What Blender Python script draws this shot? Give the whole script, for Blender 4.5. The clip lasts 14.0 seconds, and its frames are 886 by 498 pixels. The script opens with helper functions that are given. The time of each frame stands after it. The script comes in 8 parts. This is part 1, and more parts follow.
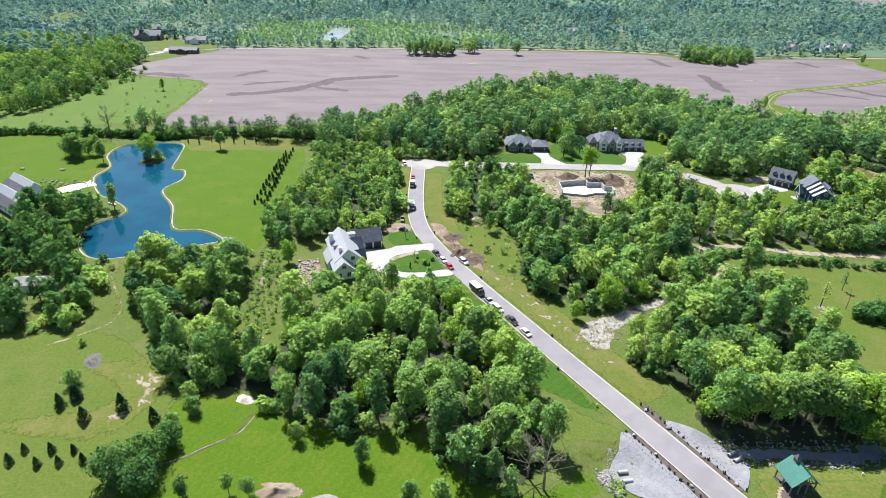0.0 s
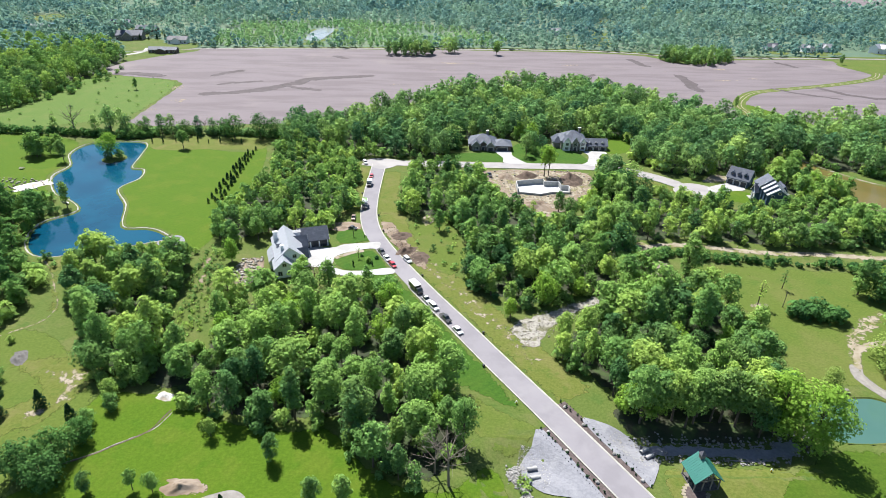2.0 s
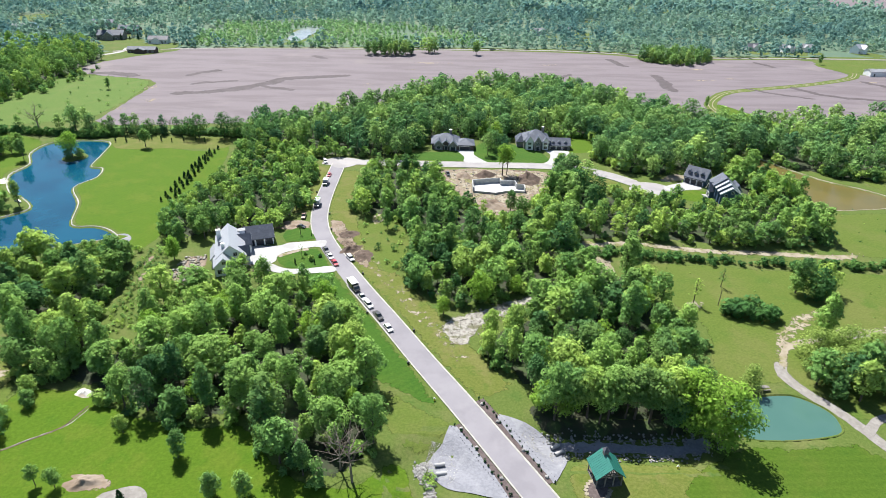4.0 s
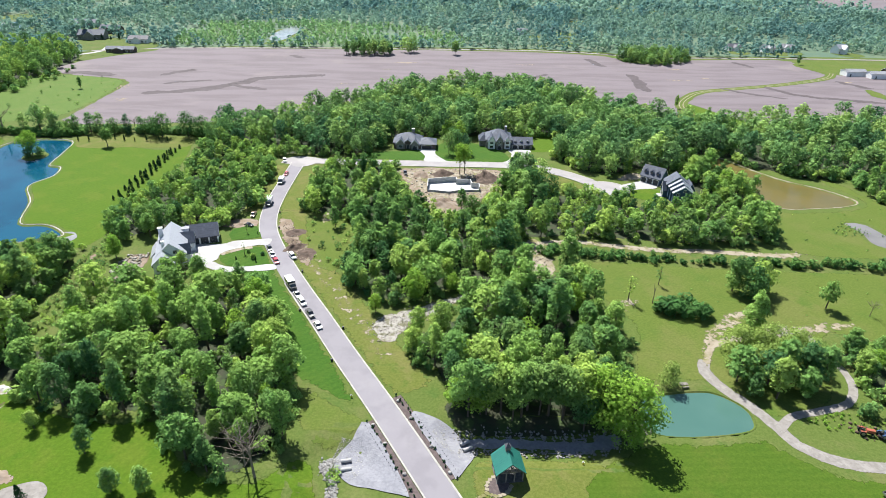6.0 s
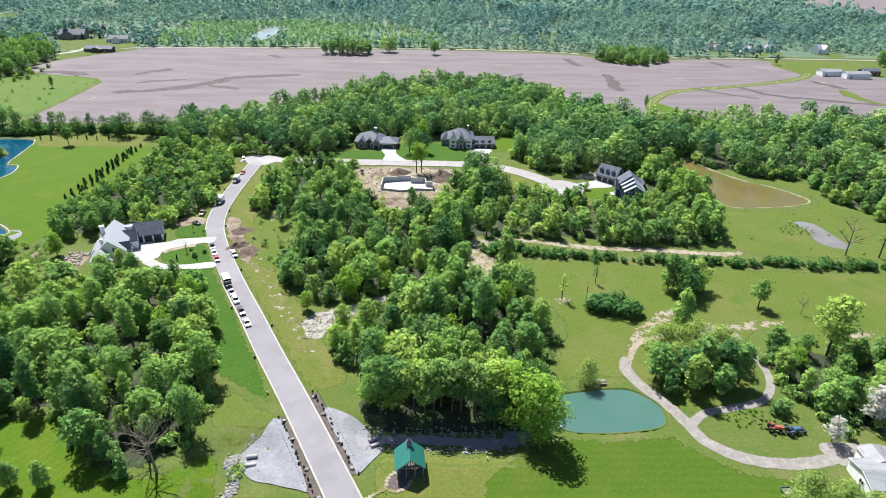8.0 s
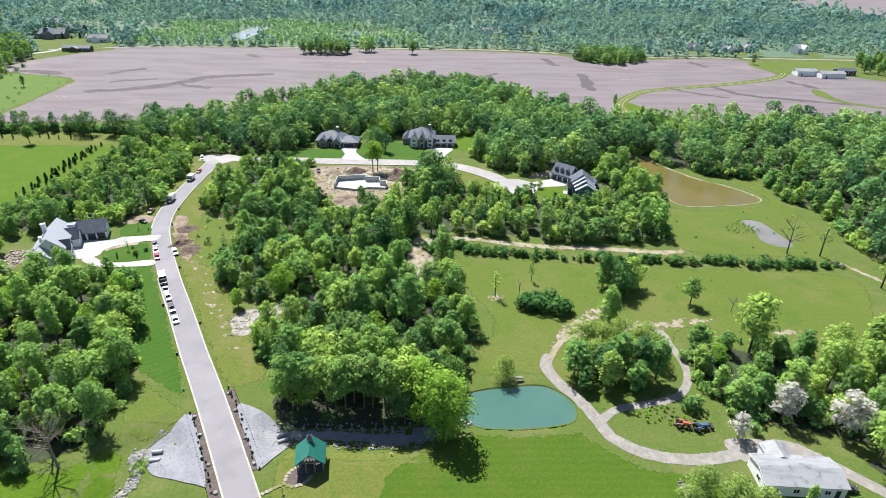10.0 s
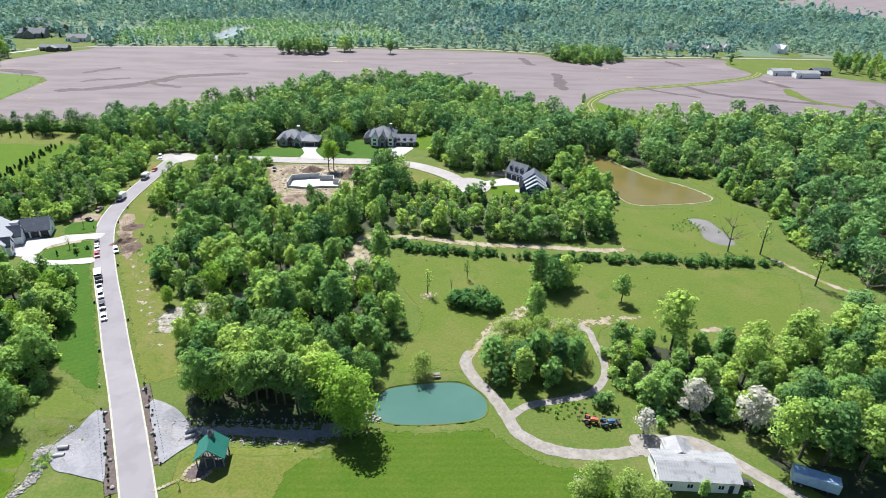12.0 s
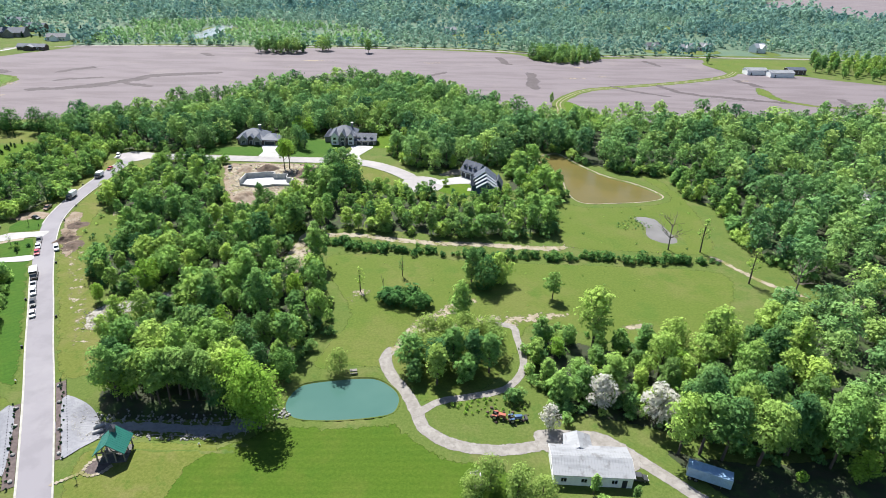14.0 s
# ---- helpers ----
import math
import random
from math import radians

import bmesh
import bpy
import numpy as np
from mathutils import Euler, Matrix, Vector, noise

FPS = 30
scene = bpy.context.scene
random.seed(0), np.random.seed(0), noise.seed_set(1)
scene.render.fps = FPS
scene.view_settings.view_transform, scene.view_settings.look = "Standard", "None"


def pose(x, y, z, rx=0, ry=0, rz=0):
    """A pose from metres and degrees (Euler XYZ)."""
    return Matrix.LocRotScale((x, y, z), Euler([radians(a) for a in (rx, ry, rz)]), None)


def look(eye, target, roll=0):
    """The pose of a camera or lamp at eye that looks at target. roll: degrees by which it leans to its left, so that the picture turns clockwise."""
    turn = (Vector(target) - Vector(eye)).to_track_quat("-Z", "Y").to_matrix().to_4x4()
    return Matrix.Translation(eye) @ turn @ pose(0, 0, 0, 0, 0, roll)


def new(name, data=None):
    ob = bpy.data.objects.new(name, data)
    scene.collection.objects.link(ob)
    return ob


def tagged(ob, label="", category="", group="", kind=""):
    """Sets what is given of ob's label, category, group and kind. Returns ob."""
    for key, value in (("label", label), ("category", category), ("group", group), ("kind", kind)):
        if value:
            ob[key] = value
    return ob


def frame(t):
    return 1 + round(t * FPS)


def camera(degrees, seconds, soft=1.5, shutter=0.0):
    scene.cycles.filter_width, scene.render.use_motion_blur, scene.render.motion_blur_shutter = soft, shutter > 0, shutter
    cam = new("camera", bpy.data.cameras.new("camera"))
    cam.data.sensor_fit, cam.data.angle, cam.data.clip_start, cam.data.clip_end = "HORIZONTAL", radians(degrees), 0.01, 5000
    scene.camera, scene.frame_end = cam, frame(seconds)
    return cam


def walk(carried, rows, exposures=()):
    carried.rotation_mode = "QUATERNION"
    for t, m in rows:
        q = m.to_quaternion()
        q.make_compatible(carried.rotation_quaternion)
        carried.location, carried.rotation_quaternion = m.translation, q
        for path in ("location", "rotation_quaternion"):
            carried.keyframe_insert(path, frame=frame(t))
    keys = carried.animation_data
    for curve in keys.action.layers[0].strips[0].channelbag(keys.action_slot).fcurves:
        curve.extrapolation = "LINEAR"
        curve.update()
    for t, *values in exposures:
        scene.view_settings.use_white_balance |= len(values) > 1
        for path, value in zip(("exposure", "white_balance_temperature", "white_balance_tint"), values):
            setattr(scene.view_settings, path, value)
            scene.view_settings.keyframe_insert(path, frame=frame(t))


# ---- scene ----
# One straight, level flight to the right, 95 m above the fields.
EXPOSE = 1.18
cam = camera(74.0, 14.0, soft=0.8)
ROWS = [
    (0.0, 0.000, -0.000, 95.081, -27.993, 1.200, 0.000),
    (1.0, 9.215, -0.210, 94.974, -27.959, 1.215, 0.004),
    (2.0, 18.533, -0.441, 94.890, -27.929, 1.230, 0.007),
    (3.0, 27.951, -0.695, 94.830, -27.902, 1.245, 0.009),
    (4.0, 37.464, -0.970, 94.793, -27.879, 1.260, 0.009),
    (5.0, 47.070, -1.267, 94.780, -27.860, 1.274, 0.009),
    (6.0, 56.764, -1.585, 94.790, -27.845, 1.289, 0.007),
    (7.0, 66.544, -1.926, 94.823, -27.833, 1.304, 0.004),
    (8.0, 76.406, -2.288, 94.880, -27.825, 1.319, -0.001),
    (9.0, 86.345, -2.672, 94.960, -27.821, 1.334, -0.007),
    (10.0, 96.360, -3.078, 95.064, -27.820, 1.349, -0.013),
    (11.0, 106.446, -3.505, 95.191, -27.823, 1.364, -0.022),
    (12.0, 116.600, -3.955, 95.341, -27.830, 1.379, -0.031),
    (13.0, 126.818, -4.426, 95.515, -27.841, 1.393, -0.042),
    (14.0, 137.096, -4.919, 95.712, -27.855, 1.408, -0.053),
]
walk(cam, [(t, pose(x, y, z, 0, 0, yaw) @ pose(0, 0, 0, 90 + pitch) @ pose(0, 0, 0, 0, 0, lean))
           for t, x, y, z, pitch, lean, yaw in ROWS], exposures=[(0.0, EXPOSE, 6250, 10), (14.0, EXPOSE, 6250, 10)])

# ---------------------------------------------------------------- light
SUN_HEIGHT, SUN_TURN = 56.0, -26.0
world = bpy.data.worlds.new("sky")
scene.world = world
world.use_nodes = True
wn = world.node_tree
sky = wn.nodes.new("ShaderNodeTexSky")
sky.sky_type, sky.sun_disc = "NISHITA", False
sky.sun_elevation, sky.sun_rotation = radians(SUN_HEIGHT), radians(SUN_TURN)
sky.air_density, sky.dust_density, sky.ozone_density = 1.0, 0.6, 1.4
wn.nodes["Background"].inputs["Strength"].default_value = 0.062
wn.links.new(sky.outputs[0], wn.nodes["Background"].inputs[0])
lamp = bpy.data.lights.new("sun", "SUN")
lamp.energy, lamp.angle, lamp.color = 5.0, radians(0.5), (1.0, 0.955, 0.88)
sun = new("sun", lamp)
sun_way = Vector((math.sin(radians(SUN_TURN)) * math.cos(radians(SUN_HEIGHT)),
                  math.cos(radians(SUN_TURN)) * math.cos(radians(SUN_HEIGHT)), math.sin(radians(SUN_HEIGHT))))
sun.matrix_world = look(sun_way * 300, (0, 0, 0))


# ---------------------------------------------------------------- materials
def nodes_of(name):
    m = bpy.data.materials.new(name)
    m.use_nodes = True
    t = m.node_tree
    return m, t, t.nodes["Principled BSDF"]


def noise_of(t, source, scale, detail=4.0, rough=0.6, stretch=None):
    n = t.nodes.new("ShaderNodeTexNoise")
    n.inputs["Scale"].default_value, n.inputs["Detail"].default_value, n.inputs["Roughness"].default_value = scale, detail, rough
    if stretch:
        mp = t.nodes.new("ShaderNodeMapping")
        mp.inputs["Scale"].default_value = stretch[:3]
        if len(stretch) > 3:
            mp.inputs["Rotation"].default_value = (0, 0, radians(stretch[3]))
        t.links.new(source, mp.inputs[0])
        source = mp.outputs[0]
    t.links.new(source, n.inputs["Vector"])
    return n.outputs["Fac"]


def ramp(t, fac, lo, hi):
    r = t.nodes.new("ShaderNodeMapRange")
    r.interpolation_type = "SMOOTHSTEP"
    r.inputs["From Min"].default_value, r.inputs["From Max"].default_value = lo, hi
    t.links.new(fac, r.inputs["Value"])
    return r.outputs["Result"]


def blend(t, fac, a, b):
    """a and b: a colour or a socket."""
    m = t.nodes.new("ShaderNodeMix")
    m.data_type = "RGBA"
    t.links.new(fac, m.inputs["Factor"])
    for socket, v in ((m.inputs[6], a), (m.inputs[7], b)):
        if isinstance(v, (tuple, list)):
            socket.default_value = (*v, 1)
        else:
            t.links.new(v, socket)
    return m.outputs[2]


def surface(name, main, second, scale=0.6, third=None, scale3=0.05, rough=0.9, metal=0.0, bump=0.0, bump_scale=3.0,
            local=False, stretch=None, lo=0.42, hi=0.62, lo3=0.5, hi3=0.62, spec=0.3, vary=0.0, coat=0.0):
    m, t, p = nodes_of(name)
    if local:
        source = t.nodes.new("ShaderNodeTexCoord").outputs["Object"]
    else:
        source = t.nodes.new("ShaderNodeNewGeometry").outputs["Position"]
    colour = blend(t, ramp(t, noise_of(t, source, scale, stretch=stretch), lo, hi), main, second)
    if third:
        colour = blend(t, ramp(t, noise_of(t, source, scale3, 5.0), lo3, hi3), colour, third)
    if vary:
        info = t.nodes.new("ShaderNodeObjectInfo")
        hsv = t.nodes.new("ShaderNodeHueSaturation")
        mr = t.nodes.new("ShaderNodeMapRange")
        mr.inputs["To Min"].default_value, mr.inputs["To Max"].default_value = 1 - vary, 1 + vary
        t.links.new(info.outputs["Random"], mr.inputs["Value"])
        t.links.new(mr.outputs[0], hsv.inputs["Value"])
        t.links.new(colour, hsv.inputs["Color"])
        colour = hsv.outputs[0]
    t.links.new(colour, p.inputs["Base Color"])
    p.inputs["Roughness"].default_value, p.inputs["Metallic"].default_value = rough, metal
    p.inputs["Specular IOR Level"].default_value, p.inputs["Coat Weight"].default_value = spec, coat
    if bump:
        b = t.nodes.new("ShaderNodeBump")
        b.inputs["Strength"].default_value, b.inputs["Distance"].default_value = 0.8, bump
        t.links.new(noise_of(t, source, bump_scale, 5.0), b.inputs["Height"])
        t.links.new(b.outputs[0], p.inputs["Normal"])
    return m


def grass(name, main, dry, lush, patch=0.08, stripes=0.0, turn=0.0):
    """Mown or wild grass: tufts, dry patches and, where mown, faint stripes."""
    m, t, p = nodes_of(name)
    source = t.nodes.new("ShaderNodeNewGeometry").outputs["Position"]
    colour = blend(t, ramp(t, noise_of(t, source, patch, 6.0, 0.65), 0.46, 0.66), main, dry)
    colour = blend(t, ramp(t, noise_of(t, source, patch * 2.3, 5.0, 0.6), 0.52, 0.7), colour, lush)
    tuft = blend(t, ramp(t, noise_of(t, source, 1.5, 8.0, 0.82), 0.34, 0.68), tuple(c * 0.45 for c in main), tuple(min(1, c * 1.4) for c in dry))
    mixer = t.nodes.new("ShaderNodeMix")
    mixer.data_type = "RGBA"
    mixer.inputs["Factor"].default_value = 0.34
    t.links.new(colour, mixer.inputs[6])
    t.links.new(tuft, mixer.inputs[7])
    colour = mixer.outputs[2]
    if stripes:
        mp = t.nodes.new("ShaderNodeMapping")
        mp.inputs["Rotation"].default_value = (0, 0, radians(turn))
        t.links.new(source, mp.inputs[0])
        w = t.nodes.new("ShaderNodeTexWave")
        w.inputs["Scale"].default_value, w.inputs["Distortion"].default_value = 0.16, 1.2
        w.inputs["Detail Scale"].default_value = 0.4
        t.links.new(mp.outputs[0], w.inputs[0])
        f = t.nodes.new("ShaderNodeMath")
        f.operation = "MULTIPLY"
        f.inputs[1].default_value = stripes
        t.links.new(w.outputs["Fac"], f.inputs[0])
        colour = blend(t, f.outputs[0], colour, tuple(c * 0.6 for c in lush))
    t.links.new(colour, p.inputs["Base Color"])
    p.inputs["Roughness"].default_value, p.inputs["Specular IOR Level"].default_value = 0.95, 0.15
    b = t.nodes.new("ShaderNodeBump")
    b.inputs["Strength"].default_value, b.inputs["Distance"].default_value = 0.6, 0.09
    t.links.new(noise_of(t, source, 1.6, 6.0, 0.7), b.inputs["Height"])
    t.links.new(b.outputs[0], p.inputs["Normal"])
    return m


def foliage(name, dark, mid, light, through_light=0.45, drift_scale=0.05, drift_share=0.3, gaps=3.0, open_share=0.47):
    """Sprays of leaves: a tone for the whole tree, a drift over the wood, a tone for each spray; light shines through, and gaps open between the leaves."""
    m, t, p = nodes_of(name)
    t.nodes.remove(p)
    out = t.nodes["Material Output"]
    geo = t.nodes.new("ShaderNodeNewGeometry")
    info = t.nodes.new("ShaderNodeObjectInfo")
    tone = t.nodes.new("ShaderNodeAttribute")
    tone.attribute_name = "tone"
    add = t.nodes.new("ShaderNodeMath")
    t.links.new(info.outputs["Random"], add.inputs[0])
    t.links.new(tone.outputs["Fac"], add.inputs[1])
    frac = t.nodes.new("ShaderNodeMath")
    frac.operation = "FRACT"
    t.links.new(add.outputs[0], frac.inputs[0])
    colour = blend(t, ramp(t, frac.outputs[0], 0.0, 0.55), dark, mid)
    colour = blend(t, ramp(t, frac.outputs[0], 0.6, 1.0), colour, light)
    drift = blend(t, ramp(t, noise_of(t, geo.outputs["Position"], drift_scale, 4.0), 0.4, 0.62), dark, light)
    mix = t.nodes.new("ShaderNodeMix")
    mix.data_type = "RGBA"
    mix.inputs["Factor"].default_value = drift_share
    t.links.new(colour, mix.inputs[6])
    t.links.new(drift, mix.inputs[7])
    hsv = t.nodes.new("ShaderNodeHueSaturation")
    mr = t.nodes.new("ShaderNodeMapRange")
    mr.inputs["To Min"].default_value, mr.inputs["To Max"].default_value = 0.8, 1.2
    t.links.new(geo.outputs["Random Per Island"], mr.inputs["Value"])
    t.links.new(mr.outputs[0], hsv.inputs["Value"])
    t.links.new(mix.outputs[2], hsv.inputs["Color"])
    d, tr = t.nodes.new("ShaderNodeBsdfDiffuse"), t.nodes.new("ShaderNodeBsdfTranslucent")
    for n in (d, tr):
        t.links.new(hsv.outputs[0], n.inputs["Color"])
    m1 = t.nodes.new("ShaderNodeMixShader")
    m1.inputs[0].default_value = through_light
    t.links.new(d.outputs[0], m1.inputs[1])
    t.links.new(tr.outputs[0], m1.inputs[2])
    whole = m1.outputs[0]
    if gaps:
        leafy = ramp(t, noise_of(t, geo.outputs["Position"], gaps, 2.0, 0.65), open_share - 0.012, open_share + 0.012)
        clear, m2 = t.nodes.new("ShaderNodeBsdfTransparent"), t.nodes.new("ShaderNodeMixShader")
        t.links.new(leafy, m2.inputs[0])
        t.links.new(clear.outputs[0], m2.inputs[1])
        t.links.new(whole, m2.inputs[2])
        whole = m2.outputs[0]
    t.links.new(whole, out.inputs["Surface"])
    return m


def water(name, deep, shallow, rough=0.06, ripple=0.02, spec=0.5):
    m, t, p = nodes_of(name)
    source = t.nodes.new("ShaderNodeNewGeometry").outputs["Position"]
    colour = blend(t, ramp(t, noise_of(t, source, 0.045, 3.0), 0.4, 0.65), deep, shallow)
    t.links.new(colour, p.inputs["Base Color"])
    p.inputs["Roughness"].default_value, p.inputs["IOR"].default_value = rough, 1.33
    p.inputs["Specular IOR Level"].default_value = spec
    b = t.nodes.new("ShaderNodeBump")
    b.inputs["Strength"].default_value, b.inputs["Distance"].default_value = 0.5, ripple
    t.links.new(noise_of(t, source, 0.9, 3.0), b.inputs["Height"])
    t.links.new(b.outputs[0], p.inputs["Normal"])
    return m


WILD = grass("wild_grass", (0.067, 0.104, 0.018), (0.102, 0.115, 0.036), (0.046, 0.096, 0.014))
VERGE = grass("verge_grass", (0.084, 0.11, 0.0175), (0.122, 0.122, 0.038), (0.058, 0.102, 0.012), patch=0.12)
LAWN = grass("lawn_grass", (0.0545, 0.109, 0.0047), (0.077, 0.117, 0.0095), (0.0445, 0.103, 0.0042), stripes=0.1, turn=30)
LAWN_RICH = grass("rich_lawn_grass", (0.046, 0.092, 0.0065), (0.068, 0.1, 0.012), (0.038, 0.088, 0.006), patch=0.06, stripes=0.16, turn=88)
LAWN_DARK = grass("fresh_lawn", (0.034, 0.088, 0.0085), (0.052, 0.1, 0.0115), (0.027, 0.082, 0.008), stripes=0.2, turn=52)
HAY = grass("hay_meadow_grass", (0.074, 0.128, 0.024), (0.098, 0.135, 0.034), (0.06, 0.12, 0.02))
MEADOW = grass("meadow_grass", (0.071, 0.109, 0.0155), (0.1, 0.116, 0.029), (0.053, 0.102, 0.0125), patch=0.045)
# Pinkish brown; the extra blue stands for haze over the distant field.
SOIL = surface("ploughed_soil", (0.14, 0.118, 0.126), (0.116, 0.096, 0.102), 0.05, (0.163, 0.139, 0.138), 0.018, bump=0.12, bump_scale=1.2,
               stretch=(0.35, 1.6, 1, 4), lo3=0.55, hi3=0.75)
DAMP = surface("damp_soil", (0.066, 0.054, 0.055), (0.08, 0.066, 0.068), 0.15, bump=0.1, bump_scale=1.0)
ASPHALT = surface("road_concrete", (0.192, 0.182, 0.198), (0.172, 0.163, 0.178), 0.18, (0.208, 0.198, 0.212), 0.05, rough=0.9, bump=0.01, bump_scale=9)
CONCRETE = surface("pale_concrete", (0.33, 0.326, 0.322), (0.3, 0.296, 0.292), 0.4, (0.272, 0.266, 0.258), 0.12, rough=0.85, bump=0.008, bump_scale=12)
# Street concrete, lightened partly to paint in glare at a low angle.
GLARE_CONCRETE = surface("glare_pale_concrete", (0.25, 0.236, 0.236), (0.222, 0.21, 0.212), 0.2, (0.28, 0.265, 0.26), 0.06, rough=0.85, bump=0.01, bump_scale=9)
WALLCONCRETE = surface("poured_wall_concrete", (0.42, 0.42, 0.415), (0.35, 0.35, 0.345), 0.7, rough=0.85, bump=0.01, bump_scale=5)
KERB = surface("kerb_concrete", (0.33, 0.32, 0.29), (0.27, 0.262, 0.236), 0.5, rough=0.85)
DIRT = surface("bare_dirt", (0.167, 0.1253, 0.08799), (0.2134, 0.1717, 0.1332), 0.22, (0.1114, 0.07888, 0.05469), 0.12, bump=0.12, bump_scale=1.4)
SAND = surface("pale_dirt", (0.25, 0.218, 0.165), (0.2, 0.17, 0.12), 0.3, (0.1397, 0.1347, 0.04988), 0.22, bump=0.08, bump_scale=1.8)
GRAVELWAY = surface("gravel_track", (0.2, 0.186, 0.17), (0.165, 0.153, 0.139), 0.9, (0.228, 0.214, 0.198), 0.5, bump=0.06, bump_scale=3)
DARKDIRT = surface("dark_topsoil", (0.06175, 0.04355, 0.0325), (0.0975, 0.06825, 0.052), 0.4, bump=0.2, bump_scale=1.5)
MULCH = surface("bark_mulch", (0.072, 0.056, 0.054), (0.1, 0.078, 0.074), 1.2, bump=0.06, bump_scale=5)
RIPRAP = surface("crushed_stone", (0.195, 0.197, 0.218), (0.165, 0.168, 0.188), 1.4, (0.218, 0.22, 0.238), 0.25, bump=0.16, bump_scale=2.6)
ROCK = surface("limestone", (0.27, 0.262, 0.25), (0.19, 0.185, 0.177), 1.5, rough=0.9, bump=0.05, bump_scale=4, vary=0.2)
WATER_BLUE = water("dyed_pond_water", (0.003, 0.042, 0.078), (0.004, 0.058, 0.1))
WATER_TEAL = water("turquoise_pond_water", (0.05, 0.112, 0.094), (0.058, 0.122, 0.102), rough=0.06)
WATER_MUD = water("muddy_pond_water", (0.112, 0.092, 0.03), (0.096, 0.083, 0.027), rough=0.2, spec=0.25)
# Silty brown, greyed to paint in the sky's reflection.
WATER_PALE = water("sky_greyed_water", (0.17, 0.16, 0.15), (0.125, 0.118, 0.105), rough=0.04, spec=0.6)
# Pale base colour carries the sky's reflection on the far pond.
WATER_SILVER = water("sky_pale_distant_water", (0.2, 0.22, 0.22), (0.17, 0.19, 0.195), rough=0.2)
LEAF = foliage("broad_leaves", (0.068, 0.157, 0.058), (0.19, 0.345, 0.088), (0.35, 0.485, 0.102), 0.27)
# Mature trees' green with some distance haze mixed in as blue.
LEAF_MATURE_HAZED = foliage("mature_leaves", (0.066, 0.156, 0.072), (0.175, 0.325, 0.108), (0.325, 0.46, 0.125), 0.26, drift_scale=0.03, gaps=1.7)
LEAF_DARK = foliage("dark_leaves", (0.05, 0.125, 0.042), (0.085, 0.19, 0.052), (0.14, 0.265, 0.065), 0.25)
# Distance haze is painted in: bluer and paler than the near leaves.
LEAF_FAR_HAZED = foliage("distant_leaves", (0.105, 0.215, 0.21), (0.17, 0.3, 0.258), (0.27, 0.4, 0.275), 0.5, drift_scale=0.009, drift_share=0.6, gaps=0.0)
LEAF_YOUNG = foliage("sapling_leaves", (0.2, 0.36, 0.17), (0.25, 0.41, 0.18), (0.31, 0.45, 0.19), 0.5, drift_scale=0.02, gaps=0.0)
LEAF_WILLOW = foliage("willow_leaves", (0.2, 0.295, 0.075), (0.235, 0.33, 0.082), (0.27, 0.36, 0.09), 0.36)
LEAF_BRIGHT = foliage("young_leaves", (0.2, 0.36, 0.055), (0.235, 0.39, 0.06), (0.27, 0.41, 0.065), 0.4)
NEEDLE = foliage("conifer_needles", (0.022, 0.055, 0.026), (0.032, 0.075, 0.03), (0.042, 0.09, 0.034), 0.15, gaps=0.0)
BLOSSOM = foliage("white_blossom", (0.4, 0.4, 0.34), (0.5, 0.49, 0.43), (0.58, 0.57, 0.5), 0.35)
BARK = surface("bark", (0.1, 0.082, 0.066), (0.06, 0.05, 0.042), 2.0, bump=0.03, bump_scale=6, local=True, stretch=(1, 1, 0.2))
BARE = surface("dead_wood", (0.2, 0.17, 0.14), (0.14, 0.115, 0.095), 2.0, local=True, stretch=(1, 1, 0.2))
SIDING = surface("white_siding", (0.78, 0.79, 0.81), (0.72, 0.73, 0.75), 0.8, rough=0.7, local=True, bump=0.02, bump_scale=6, stretch=(0.1, 0.1, 3))
SIDING_BLUE = surface("slate_blue_siding", (0.05, 0.085, 0.15), (0.042, 0.072, 0.128), 0.8, rough=0.7, local=True, stretch=(0.1, 0.1, 3))
STONEWALL = surface("grey_stone_wall", (0.248, 0.2356, 0.2232), (0.1736, 0.1643, 0.155), 1.3, rough=0.9, local=True, bump=0.04, bump_scale=3)
BRICKWALL = surface("brown_brick_wall", (0.124, 0.093, 0.0806), (0.0868, 0.0682, 0.062), 1.4, rough=0.9, local=True, bump=0.02, bump_scale=5)
SHINGLE = surface("slate_shingles", (0.058, 0.07, 0.1), (0.043, 0.053, 0.077), 2.2, (0.076, 0.089, 0.12), 0.4, rough=0.68, local=True, bump=0.015, bump_scale=5, stretch=(0.31, 0.33, 1.8), spec=0.5)
# Pale copy of the slate shingles, with sun glint painted into the colour.
SHINGLE_PALE_SUNLIT = surface("sunlit_pale_shingles", (0.33, 0.345, 0.375), (0.27, 0.28, 0.305), 2.2, rough=0.5, metal=0.1, local=True, bump=0.015, bump_scale=5, stretch=(0.5, 0.5, 2.5), spec=0.6)
SHINGLE_BROWN = surface("weathered_shingles", (0.094, 0.094, 0.112), (0.06, 0.061, 0.075), 2.0, rough=0.7, local=True, bump=0.03, bump_scale=5, stretch=(0.5, 0.5, 2.5), spec=0.5)
METALROOF = surface("green_metal_roof", (0.0217, 0.1395, 0.1085), (0.0186, 0.124, 0.0992), 0.8, rough=0.45, local=True, spec=0.5)
WHITEMETAL = surface("white_metal_roof", (0.235, 0.242, 0.255), (0.19, 0.197, 0.21), 0.5, (0.125, 0.124, 0.127), 0.6, rough=0.6, local=True, lo3=0.5, hi3=0.75, stretch=(0.35, 1.5, 1))
